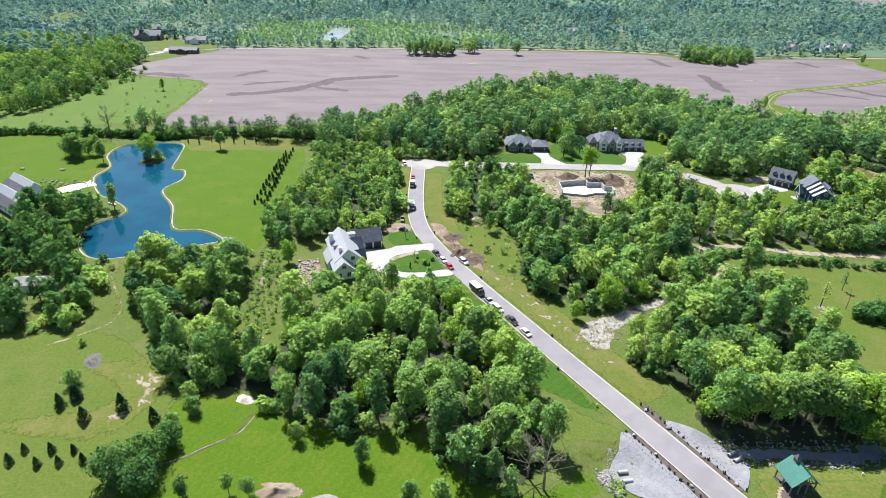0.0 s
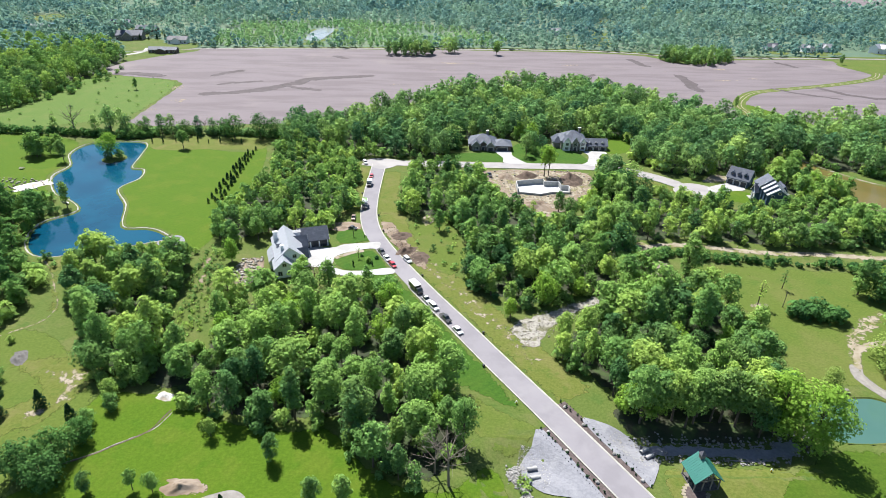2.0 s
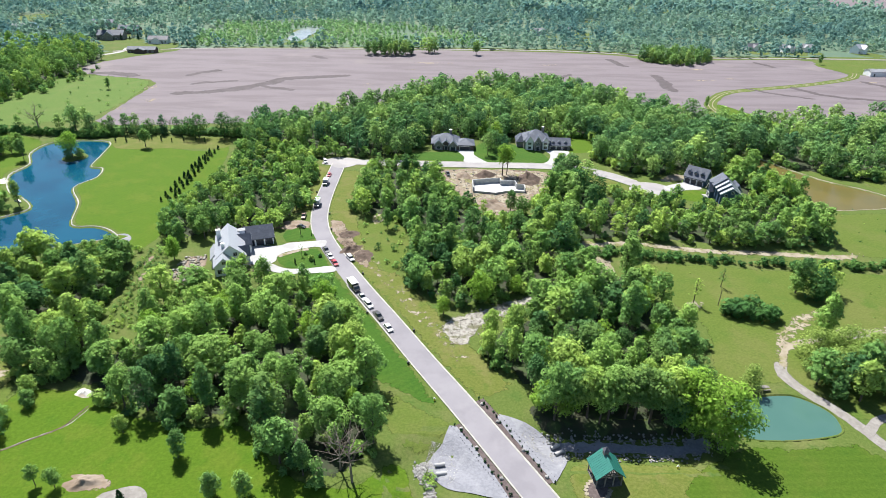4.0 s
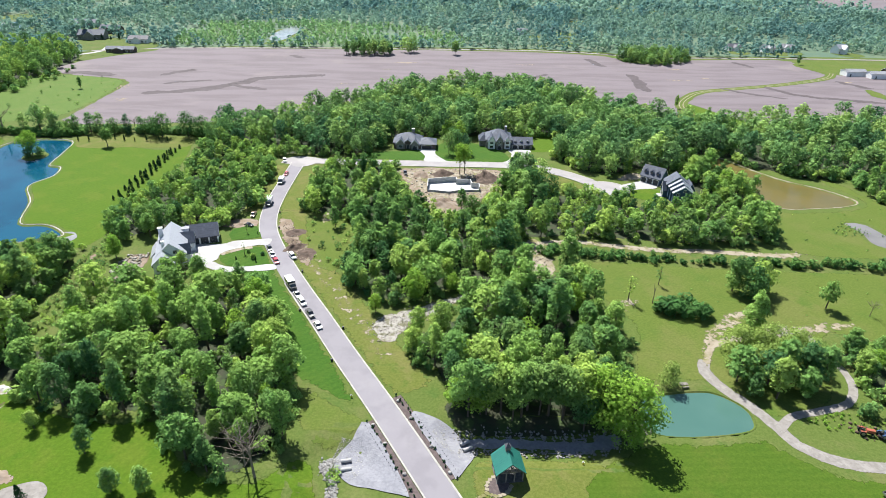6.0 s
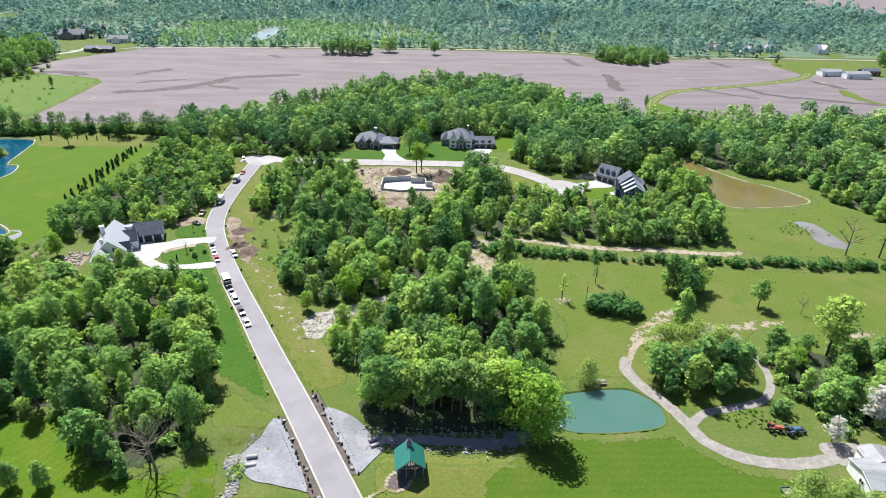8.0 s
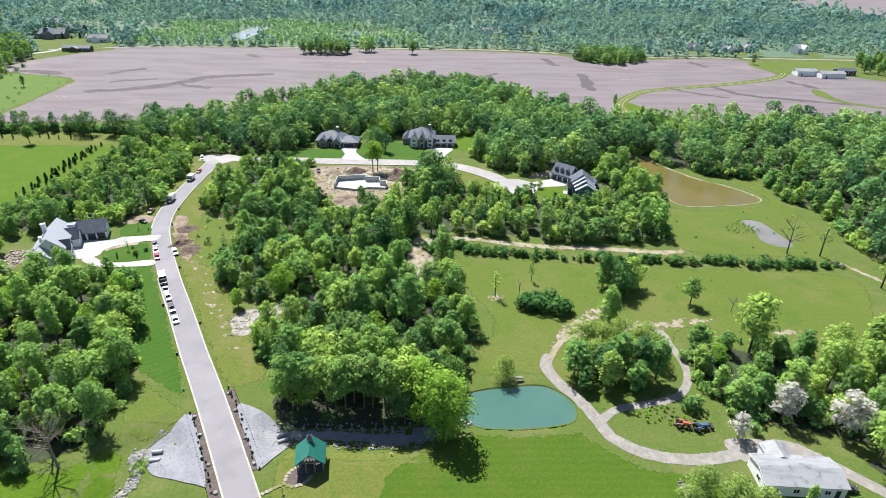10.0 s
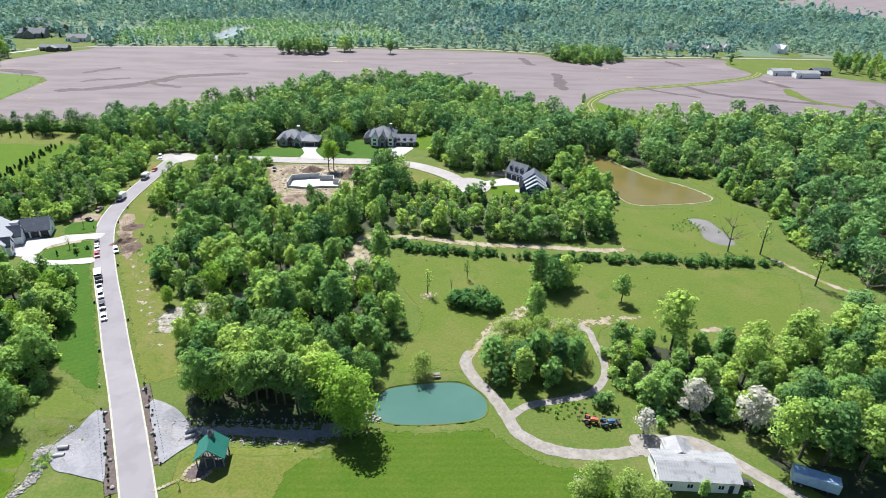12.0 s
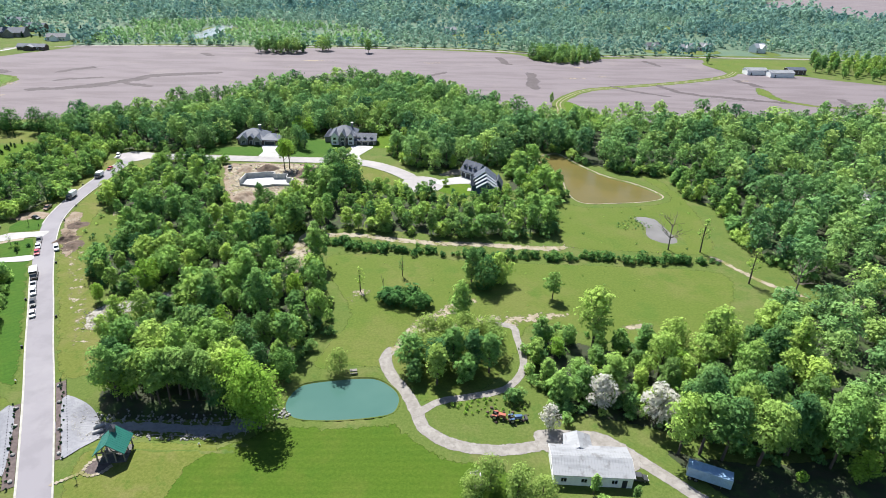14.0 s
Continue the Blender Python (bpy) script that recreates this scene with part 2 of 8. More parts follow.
TRIM = surface("white_trim", (0.76, 0.76, 0.75), (0.7, 0.7, 0.69), 1.0, rough=0.6, local=True)
TIMBER = surface("grey_timber", (0.19, 0.175, 0.155), (0.14, 0.128, 0.115), 2.0, rough=0.85, local=True, stretch=(1, 1, 0.2))
GLASS = surface("window_glass", (0.02, 0.025, 0.03), (0.03, 0.035, 0.042), 0.5, rough=0.05, local=True, spec=0.8)
DARKDOOR = surface("dark_door", (0.03, 0.034, 0.042), (0.04, 0.045, 0.055), 1.0, rough=0.5, local=True)
RUBBER = surface("tyre_rubber", (0.015, 0.015, 0.016), (0.022, 0.022, 0.022), 4.0, rough=0.9, local=True)
STEEL = surface("brushed_steel", (0.5, 0.5, 0.5), (0.42, 0.42, 0.43), 3.0, rough=0.4, metal=0.9, local=True)
BLACK = surface("black_plastic", (0.02, 0.02, 0.021), (0.03, 0.03, 0.03), 3.0, rough=0.6, local=True)
AMBER = surface("lamp_lens", (0.5, 0.12, 0.06), (0.42, 0.09, 0.05), 3.0, rough=0.2, local=True)
CLEAR = surface("headlight_lens", (0.7, 0.7, 0.68), (0.6, 0.6, 0.6), 3.0, rough=0.15, local=True)


def paint(name, c):
    return surface(name, c, tuple(v * 0.86 for v in c), 1.2, rough=0.3, local=True, spec=0.5, coat=0.6)


PAINT = {"white": paint("white_car_paint", (0.72, 0.73, 0.74)), "black": paint("black_car_paint", (0.02, 0.021, 0.024)),
         "red": paint("red_car_paint", (0.42, 0.015, 0.03)), "grey": paint("grey_car_paint", (0.2, 0.21, 0.23)),
         "silver": paint("silver_car_paint", (0.5, 0.51, 0.53)), "orange": paint("orange_tractor_paint", (0.33, 0.09, 0.05)),
         "blue": paint("blue_machine_paint", (0.05, 0.1, 0.2)), "dark": paint("dark_truck_paint", (0.05, 0.05, 0.055)),
         "brown": paint("brown_truck_paint", (0.2, 0.12, 0.08)), "yellow": paint("yellow_paint", (0.7, 0.5, 0.04)), "pale_blue": paint("faded_blue_paint", (0.24, 0.36, 0.52))}
# Litter colour kept very dark so gaps between trees look shaded.
FLOOR = surface("shade_dark_litter", (0.024, 0.035, 0.014), (0.032, 0.034, 0.018), 0.5, (0.036, 0.06, 0.016), 0.2, bump=0.1, bump_scale=2)
STONES = surface("white_rubble", (0.27, 0.256, 0.228), (0.18, 0.166, 0.143), 0.9, (0.12, 0.115, 0.07), 0.35, bump=0.14, bump_scale=2.2)
# Colour set near the far leaves' shade tone, painting the gaps as shade.
FLOOR_FAR = surface("shade_toned_undergrowth", (0.066, 0.112, 0.072), (0.076, 0.12, 0.07), 0.05, (0.092, 0.13, 0.075), 0.02, bump=0.3, bump_scale=0.3)
# Dark for the pavilion floor's shade; the rubble heap shares this grey.
PAVING = surface("shade_and_rubble_grey", (0.1, 0.095, 0.09), (0.07, 0.066, 0.062), 1.5, rough=0.8, local=True)
TARP = surface("white_sheeting", (0.46, 0.45, 0.43), (0.36, 0.34, 0.31), 0.8, (0.34, 0.29, 0.23), 0.35, rough=0.7, local=True)


def soften(m):
    """The same material, breaking up into scattered patches towards the edge of its sheet."""
    m = m.copy()
    m.name += "_soft"
    t = m.node_tree
    out = t.nodes["Material Output"]
    shader = out.inputs["Surface"].links[0].from_socket
    at = t.nodes.new("ShaderNodeAttribute")
    at.attribute_name = "fade"
    geo = t.nodes.new("ShaderNodeNewGeometry")
    n = noise_of(t, geo.outputs["Position"], 0.45, 6.0, 0.7)
    a, b = t.nodes.new("ShaderNodeMath"), t.nodes.new("ShaderNodeMath")
    a.operation, b.operation = "MULTIPLY_ADD", "MULTIPLY_ADD"
    t.links.new(n, a.inputs[0])
    a.inputs[1].default_value, a.inputs[2].default_value = 1.5, -0.75
    t.links.new(at.outputs["Fac"], b.inputs[0])
    b.inputs[1].default_value = 1.35
    t.links.new(a.outputs[0], b.inputs[2])
    f = ramp(t, b.outputs[0], 0.405, 0.52)
    clear, mix = t.nodes.new("ShaderNodeBsdfTransparent"), t.nodes.new("ShaderNodeMixShader")
    t.links.new(f, mix.inputs[0])
    t.links.new(clear.outputs[0], mix.inputs[1])
    t.links.new(shader, mix.inputs[2])
    t.links.new(mix.outputs[0], out.inputs["Surface"])
    return m


SOFT = {m.name: soften(m) for m in (WILD, HAY, VERGE, LAWN, LAWN_DARK, MEADOW, DIRT, SAND, LAWN_RICH, GRAVELWAY, DAMP, DARKDIRT, SOIL, RIPRAP, MULCH, FLOOR, STONES)}


# ---------------------------------------------------------------- building helpers
def mesh_from(name, verts, faces, material=None, smooth=False):
    me = bpy.data.meshes.new(name)
    me.from_pydata([tuple(v) for v in verts], [], [tuple(f) for f in faces])
    for m in (material if isinstance(material, (list, tuple)) else [material] if material else []):
        me.materials.append(m)
    if smooth:
        me.polygons.foreach_set("use_smooth", [True] * len(me.polygons))
    me.update()
    return me


def quads_mesh(name, verts, quads, materials, which=None, tone=None):
    """A big mesh of four-cornered faces out of arrays."""
    me = bpy.data.meshes.new(name)
    n = len(quads)
    me.vertices.add(len(verts))
    me.vertices.foreach_set("co", np.asarray(verts, dtype=np.float32).ravel())
    me.loops.add(4 * n)
    me.loops.foreach_set("vertex_index", np.asarray(quads, dtype=np.int32).ravel())
    me.polygons.add(n)
    me.polygons.foreach_set("loop_start", np.arange(n, dtype=np.int32) * 4)
    for m in materials:
        me.materials.append(m)
    if which is not None:
        me.polygons.foreach_set("material_index", np.asarray(which, dtype=np.int32))
    if tone is not None:
        a = me.attributes.new("tone", "FLOAT", "FACE")
        a.data.foreach_set("value", np.asarray(tone, dtype=np.float32))
    me.update(calc_edges=True)
    return me


def part(name, bm, material, parent, label="", at=None):
    """One mesh object out of a bmesh, under a thing or a part."""
    me = bpy.data.meshes.new(name)
    bm.to_mesh(me)
    bm.free()
    me.materials.append(material)
    ob = new(name, me)
    ob.parent = parent
    if at is not None:
        ob.matrix_basis = at
    return tagged(ob, label) if label else ob


def thing(name, m, label, category, group="", kind=""):
    ob = new(name)
    ob.matrix_basis = m
    ob.empty_display_size = 0.3
    return tagged(ob, label, category, group, kind)


def solid(verts, faces):
    bm = bmesh.new()
    vs = [bm.verts.new(v) for v in verts]
    for f in faces:
        bm.faces.new([vs[i] for i in f])
    return bm


def add_box(bm, x0, y0, z0, x1, y1, z1, bevel=0.0):
    r = bmesh.ops.create_cube(bm, size=1.0)
    vs = r["verts"]
    for v in vs:
        v.co = Vector(((x0 + x1) / 2 + v.co.x * (x1 - x0), (y0 + y1) / 2 + v.co.y * (y1 - y0), (z0 + z1) / 2 + v.co.z * (z1 - z0)))
    if bevel:
        es = {e for v in vs for e in v.link_edges}
        bmesh.ops.bevel(bm, geom=list(es), offset=bevel, segments=2, affect="EDGES", profile=0.6)
    return bm


def box(x0, y0, z0, x1, y1, z1, bevel=0.0):
    return add_box(bmesh.new(), x0, y0, z0, x1, y1, z1, bevel)


def add_tube(bm, a, b, ra, rb, sides=7, caps=True):
    a, b = Vector(a), Vector(b)
    d = (b - a)
    q = d.to_track_quat("Z", "Y").to_matrix()
    rings = []
    for c, r in ((a, ra), (b, rb)):
        rings.append([bm.verts.new(c + q @ Vector((math.cos(2 * math.pi * i / sides) * r, math.sin(2 * math.pi * i / sides) * r, 0))) for i in range(sides)])
    for i in range(sides):
        j = (i + 1) % sides
        bm.faces.new((rings[0][i], rings[0][j], rings[1][j], rings[1][i]))
    if caps:
        bm.faces.new(rings[1])
        bm.faces.new(rings[0][::-1])
    return bm


def prism(profile, lo, hi, axis="x"):
    """A profile of (u, z) points drawn out from lo to hi along x or y."""
    n = len(profile)
    put = (lambda s, u, z: (s, u, z)) if axis == "x" else (lambda s, u, z: (u, s, z))
    vs = [put(lo, u, z) for u, z in profile] + [put(hi, u, z) for u, z in profile]
    bm = solid(vs, [tuple(range(n))[::-1], tuple(range(n, 2 * n))] + [(i, (i + 1) % n, n + (i + 1) % n, n + i) for i in range(n)])
    bmesh.ops.recalc_face_normals(bm, faces=bm.faces)
    return bm


# ---------------------------------------------------------------- the plan
def curve(pts, steps=4, closed=False):
    """A smooth line through the points."""
    p = [np.array(q, dtype=float) for q in pts]
    n, out = len(p), []
    for i in range(n if closed else n - 1):
        a, b, c, d = (p[(i + k) % n] if closed else p[min(max(i + k, 0), n - 1)] for k in (-1, 0, 1, 2))
        for s in range(steps):
            u = s / steps
            out.append(0.5 * (2 * b + (c - a) * u + (2 * a - 5 * b + 4 * c - d) * u * u + (3 * b - a - 3 * c + d) * u ** 3))
    if not closed:
        out.append(p[-1])
    return np.array(out)


def inside(poly, xy):
    x, y = xy[:, 0], xy[:, 1]
    r = np.zeros(len(xy), bool)
    q = np.roll(poly, -1, 0)
    for (ax, ay), (bx, by) in zip(poly, q):
        if ay != by:
            r ^= ((ay > y) != (by > y)) & (x < (bx - ax) * (y - ay) / (by - ay) + ax)
    return r


def away(line, xy, closed=False):
    """The distance from each point to a line."""
    best = np.full(len(xy), 1e9)
    ends = np.roll(line, -1, 0) if closed else line[1:]
    for a, b in zip(line, ends):
        d = b - a
        u = np.clip(((xy - a) @ d) / max(d @ d, 1e-9), 0, 1)
        best = np.minimum(best, np.hypot(*(xy - a - u[:, None] * d).T))
    return best


def step(lo, hi, v):
    u = np.clip((v - lo) / (hi - lo), 0, 1)
    return u * u * (3 - 2 * u)


ROAD = curve([(88, 24), (72.5, 50), (58, 75.4), (43.9, 99.5), (32.9, 117.5), (22.7, 134.8), (14.4, 148.5), (5.7, 163.7), (-2.0, 178.5), (-7.2, 191),
              (-10.3, 205), (-11.6, 222), (-12.0, 238), (-12.2, 254), (-12.4, 266)], 5)
STREET = curve([(-19.5, 264.5), (-6, 264.5), (17, 264), (54, 264), (84, 264.2), (100, 261.5), (112, 254), (121, 245), (126.5, 238)], 5)
CUL = (127.2, 236.0)
POND_L = curve([(-152, 238), (-152, 252), (-161, 267), (-161.4, 281.6), (-153, 287.5), (-133.5, 287), (-127.4, 269), (-123.5, 251.5), (-117, 248.8),
                (-113.8, 238), (-117, 226), (-106.2, 210), (-98, 191), (-89, 190), (-83, 187.7), (-76.9, 182.2), (-81, 179.6), (-97, 172),
                (-113, 167), (-124, 176), (-129, 192), (-121.5, 203.8), (-132, 215), (-140, 220)], 4, True)
ISLAND = curve([(-143.2, 261.7), (-136.5, 256.5), (-131.5, 264), (-138, 271)], 5, True)
POND_T = curve([(101.5, 97.4), (102.5, 102.7), (106, 105.6), (118, 107.8), (123, 107), (127.2, 103), (128, 99), (125.5, 95), (113.7, 93), (104.7, 93.4)], 4, True)
POND_M = curve([(194, 283), (202, 268), (211.3, 253), (224, 242), (231, 229.5), (223.5, 223.6), (208, 220.5), (195, 220), (190.5, 230), (190.5, 249), (186, 262), (183, 275)], 4, True)
POND_S = curve([(211.4, 207), (219.5, 208), (222.2, 199.6), (223.5, 186), (216.5, 184.5), (212, 190), (213.5, 199)], 4, True)
CREEK = curve([(101, 95), (88.8, 91), (77, 91), (64, 91), (49, 88), (36.5, 85.5), (33.5, 84), (36.0, 79), (35.4, 74.8), (31, 66), (20, 52)], 5)
PONDS = ((POND_L, 0.5), (POND_T, 0.6), (POND_M, 0.35), (POND_S, 0.2))


def height(xy):
    xy = np.asarray(xy, dtype=float)
    z = np.zeros(len(xy))
    for poly, slope in PONDS:
        near = (xy[:, 0] > poly[:, 0].min()) & (xy[:, 0] < poly[:, 0].max()) & (xy[:, 1] > poly[:, 1].min()) & (xy[:, 1] < poly[:, 1].max())
        if near.any():
            k = np.where(near)[0]
            k = k[inside(poly, xy[k])]
            if len(k):
                z[k] = -np.minimum(1.6, slope * away(poly, xy[k], True))
    k = inside(ISLAND, xy)
    if k.any():
        z[k] = -0.5 + np.minimum(0.8, 0.5 * away(ISLAND, xy[k], True))
    near = (xy[:, 0] > 5) & (xy[:, 0] < 115) & (xy[:, 1] > 30) & (xy[:, 1] < 110) & (z > -0.01)
    if near.any():
        k = np.where(near)[0]
        dip = 1.5 * (1 - step(1.2, 8.5, away(CREEK, xy[k]))) * step(5.2, 9.5, away(ROAD, xy[k])) * (1 - step(92, 101, xy[k, 0]))
        z[k] -= dip
    return z


def ragged(poly, amount, seed=0):
    out = []
    for x, y in poly:
        v = noise.noise_vector((x * 0.13, y * 0.13, seed * 3.7)) + 0.5 * noise.noise_vector((x * 0.5, y * 0.5, seed))
        out.append((x + v.x * amount, y + v.y * amount))
    return np.array(out)


from mathutils.geometry import delaunay_2d_cdt


def sheet(name, outline, lift, material, label, category="ground", grid=0.0, rag=0.0, steps=4, parent=None, kind="structure", fade=0.0, cap=1.0):
    """A piece of ground that lies on the terrain inside an outline."""
    poly = curve(outline, steps, True)
    if rag:
        long = []
        for a, b in zip(poly, np.roll(poly, -1, 0)):
            n = max(1, int(np.hypot(*(b - a)) / 2.5))
            long += [a + (b - a) * i / n for i in range(n)]
        poly = ragged(long, rag, len(name))
    pts = [tuple(p) for p in poly]
    grid = grid or fade * 0.7
    if grid:
        gx, gy = np.meshgrid(np.arange(poly[:, 0].min(), poly[:, 0].max(), grid), np.arange(poly[:, 1].min(), poly[:, 1].max(), grid))
        g = np.stack([gx.ravel(), gy.ravel()], 1)
        g = g[inside(poly, g)]
        g = g[away(poly, g, True) > grid * 0.4]
        pts += [tuple(p) for p in g]
    n = len(poly)
    vs, _, fs, *_ = delaunay_2d_cdt([Vector(p) for p in pts], [(i, (i + 1) % n) for i in range(n)], [], 1, 1e-4)
    xy = np.array([(v.x, v.y) for v in vs])
    z = height(xy) + lift * (0.45 if fade else 1.0)
    me = mesh_from(name, np.column_stack([xy, z]), [f for f in fs], SOFT[material.name] if fade else material)
    if fade:
        me.attributes.new("fade", "FLOAT", "POINT").data.foreach_set("value", (cap * np.minimum(1, away(poly, xy, True) / fade)).astype(np.float32))
    flip = [p for p in me.polygons if p.normal.z < 0]
    if flip:
        me.flip_normals() if len(flip) > len(me.polygons) / 2 else None
    ob = new(name, me)
    if parent:
        ob.parent = parent
    return tagged(ob, label, category, kind=kind)


def offset(line, d):
    t = np.gradient(line, axis=0)
    t /= np.maximum(np.hypot(t[:, 0], t[:, 1]), 1e-9)[:, None]
    return line + np.stack([-t[:, 1], t[:, 0]], 1) * d


def ribbon(name, line, left, right, lift, material, label, category="road", rag=0.0, drape=True, parent=None, cross=2, kind="structure", fade=0.0):
    """A strip along a line, from left to right of it (metres; left is positive)."""
    if fade:
        cross = max(cross, 7)
    rows = [offset(line, left + (right - left) * i / (cross - 1)) for i in range(cross)]
    if rag:
        rows[0], rows[-1] = ragged(rows[0], rag, 1), ragged(rows[-1], rag, 2)
    n = len(line)
    xy = np.concatenate(rows)
    z = (height(xy) if drape else 0) + lift * (0.45 if fade else 1.0) + np.zeros(len(xy))
    faces = [((c + 1) * n + i, (c + 1) * n + i + 1, c * n + i + 1, c * n + i) for c in range(cross - 1) for i in range(n - 1)]
    me = mesh_from(name, np.column_stack([xy, z]), faces, SOFT[material.name] if fade else material)
    if fade:
        wide = abs(left - right)
        d = np.repeat([min(1, min(i, cross - 1 - i) / (cross - 1) * wide / fade) for i in range(cross)], n)
        run = np.concatenate([[0], np.cumsum(np.hypot(*np.diff(line, axis=0).T))])
        d = d * np.tile(np.minimum(1, np.minimum(run, run[-1] - run) / fade), cross)
        me.attributes.new("fade", "FLOAT", "POINT").data.foreach_set("value", d.astype(np.float32))
    ob = new(name, me)
    if parent:
        ob.parent = parent
    return tagged(ob, label, category, kind=kind)


def moulding(name, line, near, far, z0, z1, material, label, parent=None, category="kerb"):
    """A kerb: a strip with height, its inner edge sloped."""
    rows = [(near, z0), (near, z1 * 0.6), (near + (far - near) * 0.35, z1), (far, z1), (far, z0)]
    n = len(line)
    vs, fs = [], []
    for d, z in rows:
        vs += [(*p, z) for p in offset(line, d)]
    for c in range(len(rows) - 1):
        for i in range(n - 1):
            f = (c * n + i, c * n + i + 1, (c + 1) * n + i + 1, (c + 1) * n + i)
            fs.append(f if far < near else f[::-1])
    ob = new(name, mesh_from(name, vs, fs, material))
    if parent:
        ob.parent = parent
    return tagged(ob, label, category, kind="structure")


# ---------------------------------------------------------------- ground, water, roads
def build_ground():
    pts = []

    def grid(x0, x1, y0, y1, d, jitter=0.2):
        gx, gy = np.meshgrid(np.arange(x0, x1, d), np.arange(y0, y1, d))
        g = np.stack([gx.ravel(), gy.ravel()], 1)
        return g + np.random.uniform(-jitter, jitter, g.shape) * d
    parts_of = [grid(-330, 520, 20, 440, 14)]
    far = grid(-5000, 5000, -1500, 5000, 400)
    parts_of.append(far[(np.abs(far[:, 0]) > 600) | (far[:, 1] < -50) | (far[:, 1] > 600)])
    parts_of.append(grid(14, 104, 46, 106, 1.7))
    for poly, _ in PONDS:
        g = grid(poly[:, 0].min() - 3, poly[:, 0].max() + 3, poly[:, 1].min() - 3, poly[:, 1].max() + 3, 1.7)
        parts_of.append(g[away(poly, g, True) < 4.5])
        parts_of.append(poly)
    g = grid(-146, -129, 254, 274, 1.5)
    parts_of.append(g)
    xy = np.concatenate(parts_of)
    vs, _, fs, *_ = delaunay_2d_cdt([Vector(p) for p in xy], [], [], 0, 1e-3)
    xy = np.array([(v.x, v.y) for v in vs])
    me = mesh_from("ground", np.column_stack([xy, height(xy)]), fs, WILD, True)
    if sum(p.normal.z for p in list(me.polygons)[:50]) < 0:
        me.flip_normals()
    tagged(new("ground", me), "rough green grassland running to the horizon", "ground", kind="structure")


build_ground()


def pool(name, poly, level, material, label):
    bm = bmesh.new()
    f = bm.faces.new([bm.verts.new((x, y, level)) for x, y in poly])
    bmesh.ops.triangulate(bm, faces=[f])
    bmesh.ops.recalc_face_normals(bm, faces=bm.faces)
    me = bpy.data.meshes.new(name)
    bm.to_mesh(me)
    bm.free()
    me.materials.append(material)
    if sum(p.normal.z for p in me.polygons) < 0:
        me.flip_normals()
    return tagged(new(name, me), label, "pond", kind="structure")


pool("water", POND_L, -0.42, WATER_BLUE, "deep blue dyed pond water between grass banks")
pool("water", POND_T, -0.2, WATER_TEAL, "turquoise pond water in a mown lawn")
pool("water", POND_M, -0.3, WATER_MUD, "brown muddy pond water behind a pale bank")
pool("water", POND_S, -0.15, WATER_PALE, "shallow pale water lying in a grass hollow")
FAR_POND = curve([(-125, 623), (-131, 665), (-129, 704), (-119, 728), (-108, 700), (-109, 663), (-111, 624)], 3, True)
pool("water", FAR_POND, 0.32, WATER_SILVER, "distant pond shining between woods")
pool("water", curve([(-458, 686), (-437, 712), (-400, 700), (-406, 662), (-427, 646)], 3, True), 0.12, WATER_BLUE, "distant blue pond among trees")

# fields and lawns
sheet("field", [(-240, 449), (-243, 494), (-208, 548), (-185, 566), (26, 583), (140, 585), (205, 572), (215, 545), (240, 537), (277, 560), (366, 573),
                (374, 552), (374, 507), (436, 500), (485, 471), (640, 465), (640, 362), (404, 356), (262, 343), (226, 342), (212, 360), (208, 385), (196, 352),
                (172, 352), (150, 384), (134, 417), (80, 431), (12, 397), (-26, 334), (-80, 325), (-150, 316), (-161, 340), (-168, 418), (-189, 434)],
      0.05, SOIL, "bare ploughed field of pinkish brown soil", "field", steps=2, rag=1.2)


def stain(pts, half, seed):
    line = ragged(curve(pts, 6), 3.0, seed)
    n = len(line)
    w = np.array([half * (0.75 + 0.4 * abs(math.sin(math.pi * (0.12 + 0.8 * i / n)))) * (0.8 + 0.5 * noise.noise((i * 0.4, seed, 0))) for i in range(n)])
    t = np.gradient(line, axis=0)
    t /= np.hypot(t[:, 0], t[:, 1])[:, None]
    s = np.stack([-t[:, 1], t[:, 0]], 1) * w[:, None]
    xy = np.concatenate([line + s * 1.25, line, line - s * 1.25])
    fs = [(c * n + n + i, c * n + n + i + 1, c * n + i + 1, c * n + i) for c in (0, 1) for i in range(n - 1)]
    me = mesh_from("damp_soil", np.column_stack([xy, np.full(len(xy), 0.08 + 0.004 * seed)]), fs, SOFT[DAMP.name])
    end = np.minimum(1, np.minimum(np.arange(n), n - 1 - np.arange(n)) / 1.5)
    me.attributes.new("fade", "FLOAT", "POINT").data.foreach_set("value", np.concatenate([end * 0, end, end * 0]).astype(np.float32))
    tagged(new("damp_soil", me), "dark damp streak in the ploughed field", "soil", "damp streaks in the field", "structure")


PLOTS_A = [([(-146, 391), (-119, 399), (-93, 424), (-80, 443), (-33, 460)], 6.5),
    ([(-96, 422), (-80, 412), (-66, 407)], 3.5),
    ([(-146, 420), (-130, 427), (-113, 434)], 3.2),
    ([(-158, 447), (-148, 462), (-140, 470)], 4.5),
    ([(205, 490), (203, 455), (200, 425)], 5.5),
    ([(184, 556), (186, 540), (190, 520)], 4.5),
    ([(-82, 541), (-76, 534), (-68, 528)], 4),
    ([(297, 455), (308, 428), (351, 410), (376, 402)], 4),
    ([(258, 446), (275, 428), (296, 415)], 2.5),
    ([(318, 557), (320, 545), (324, 528)], 3.5),
    ([(124, 465), (130, 474), (138, 484)], 3)]
PLOTS_B = [([(367, 482), (372, 468), (381, 452)], 4),
    ([(419, 420), (417, 408), (414, 396)], 3.5),
    ([(-232, 446), (-212, 449), (-190, 441)], 6)]
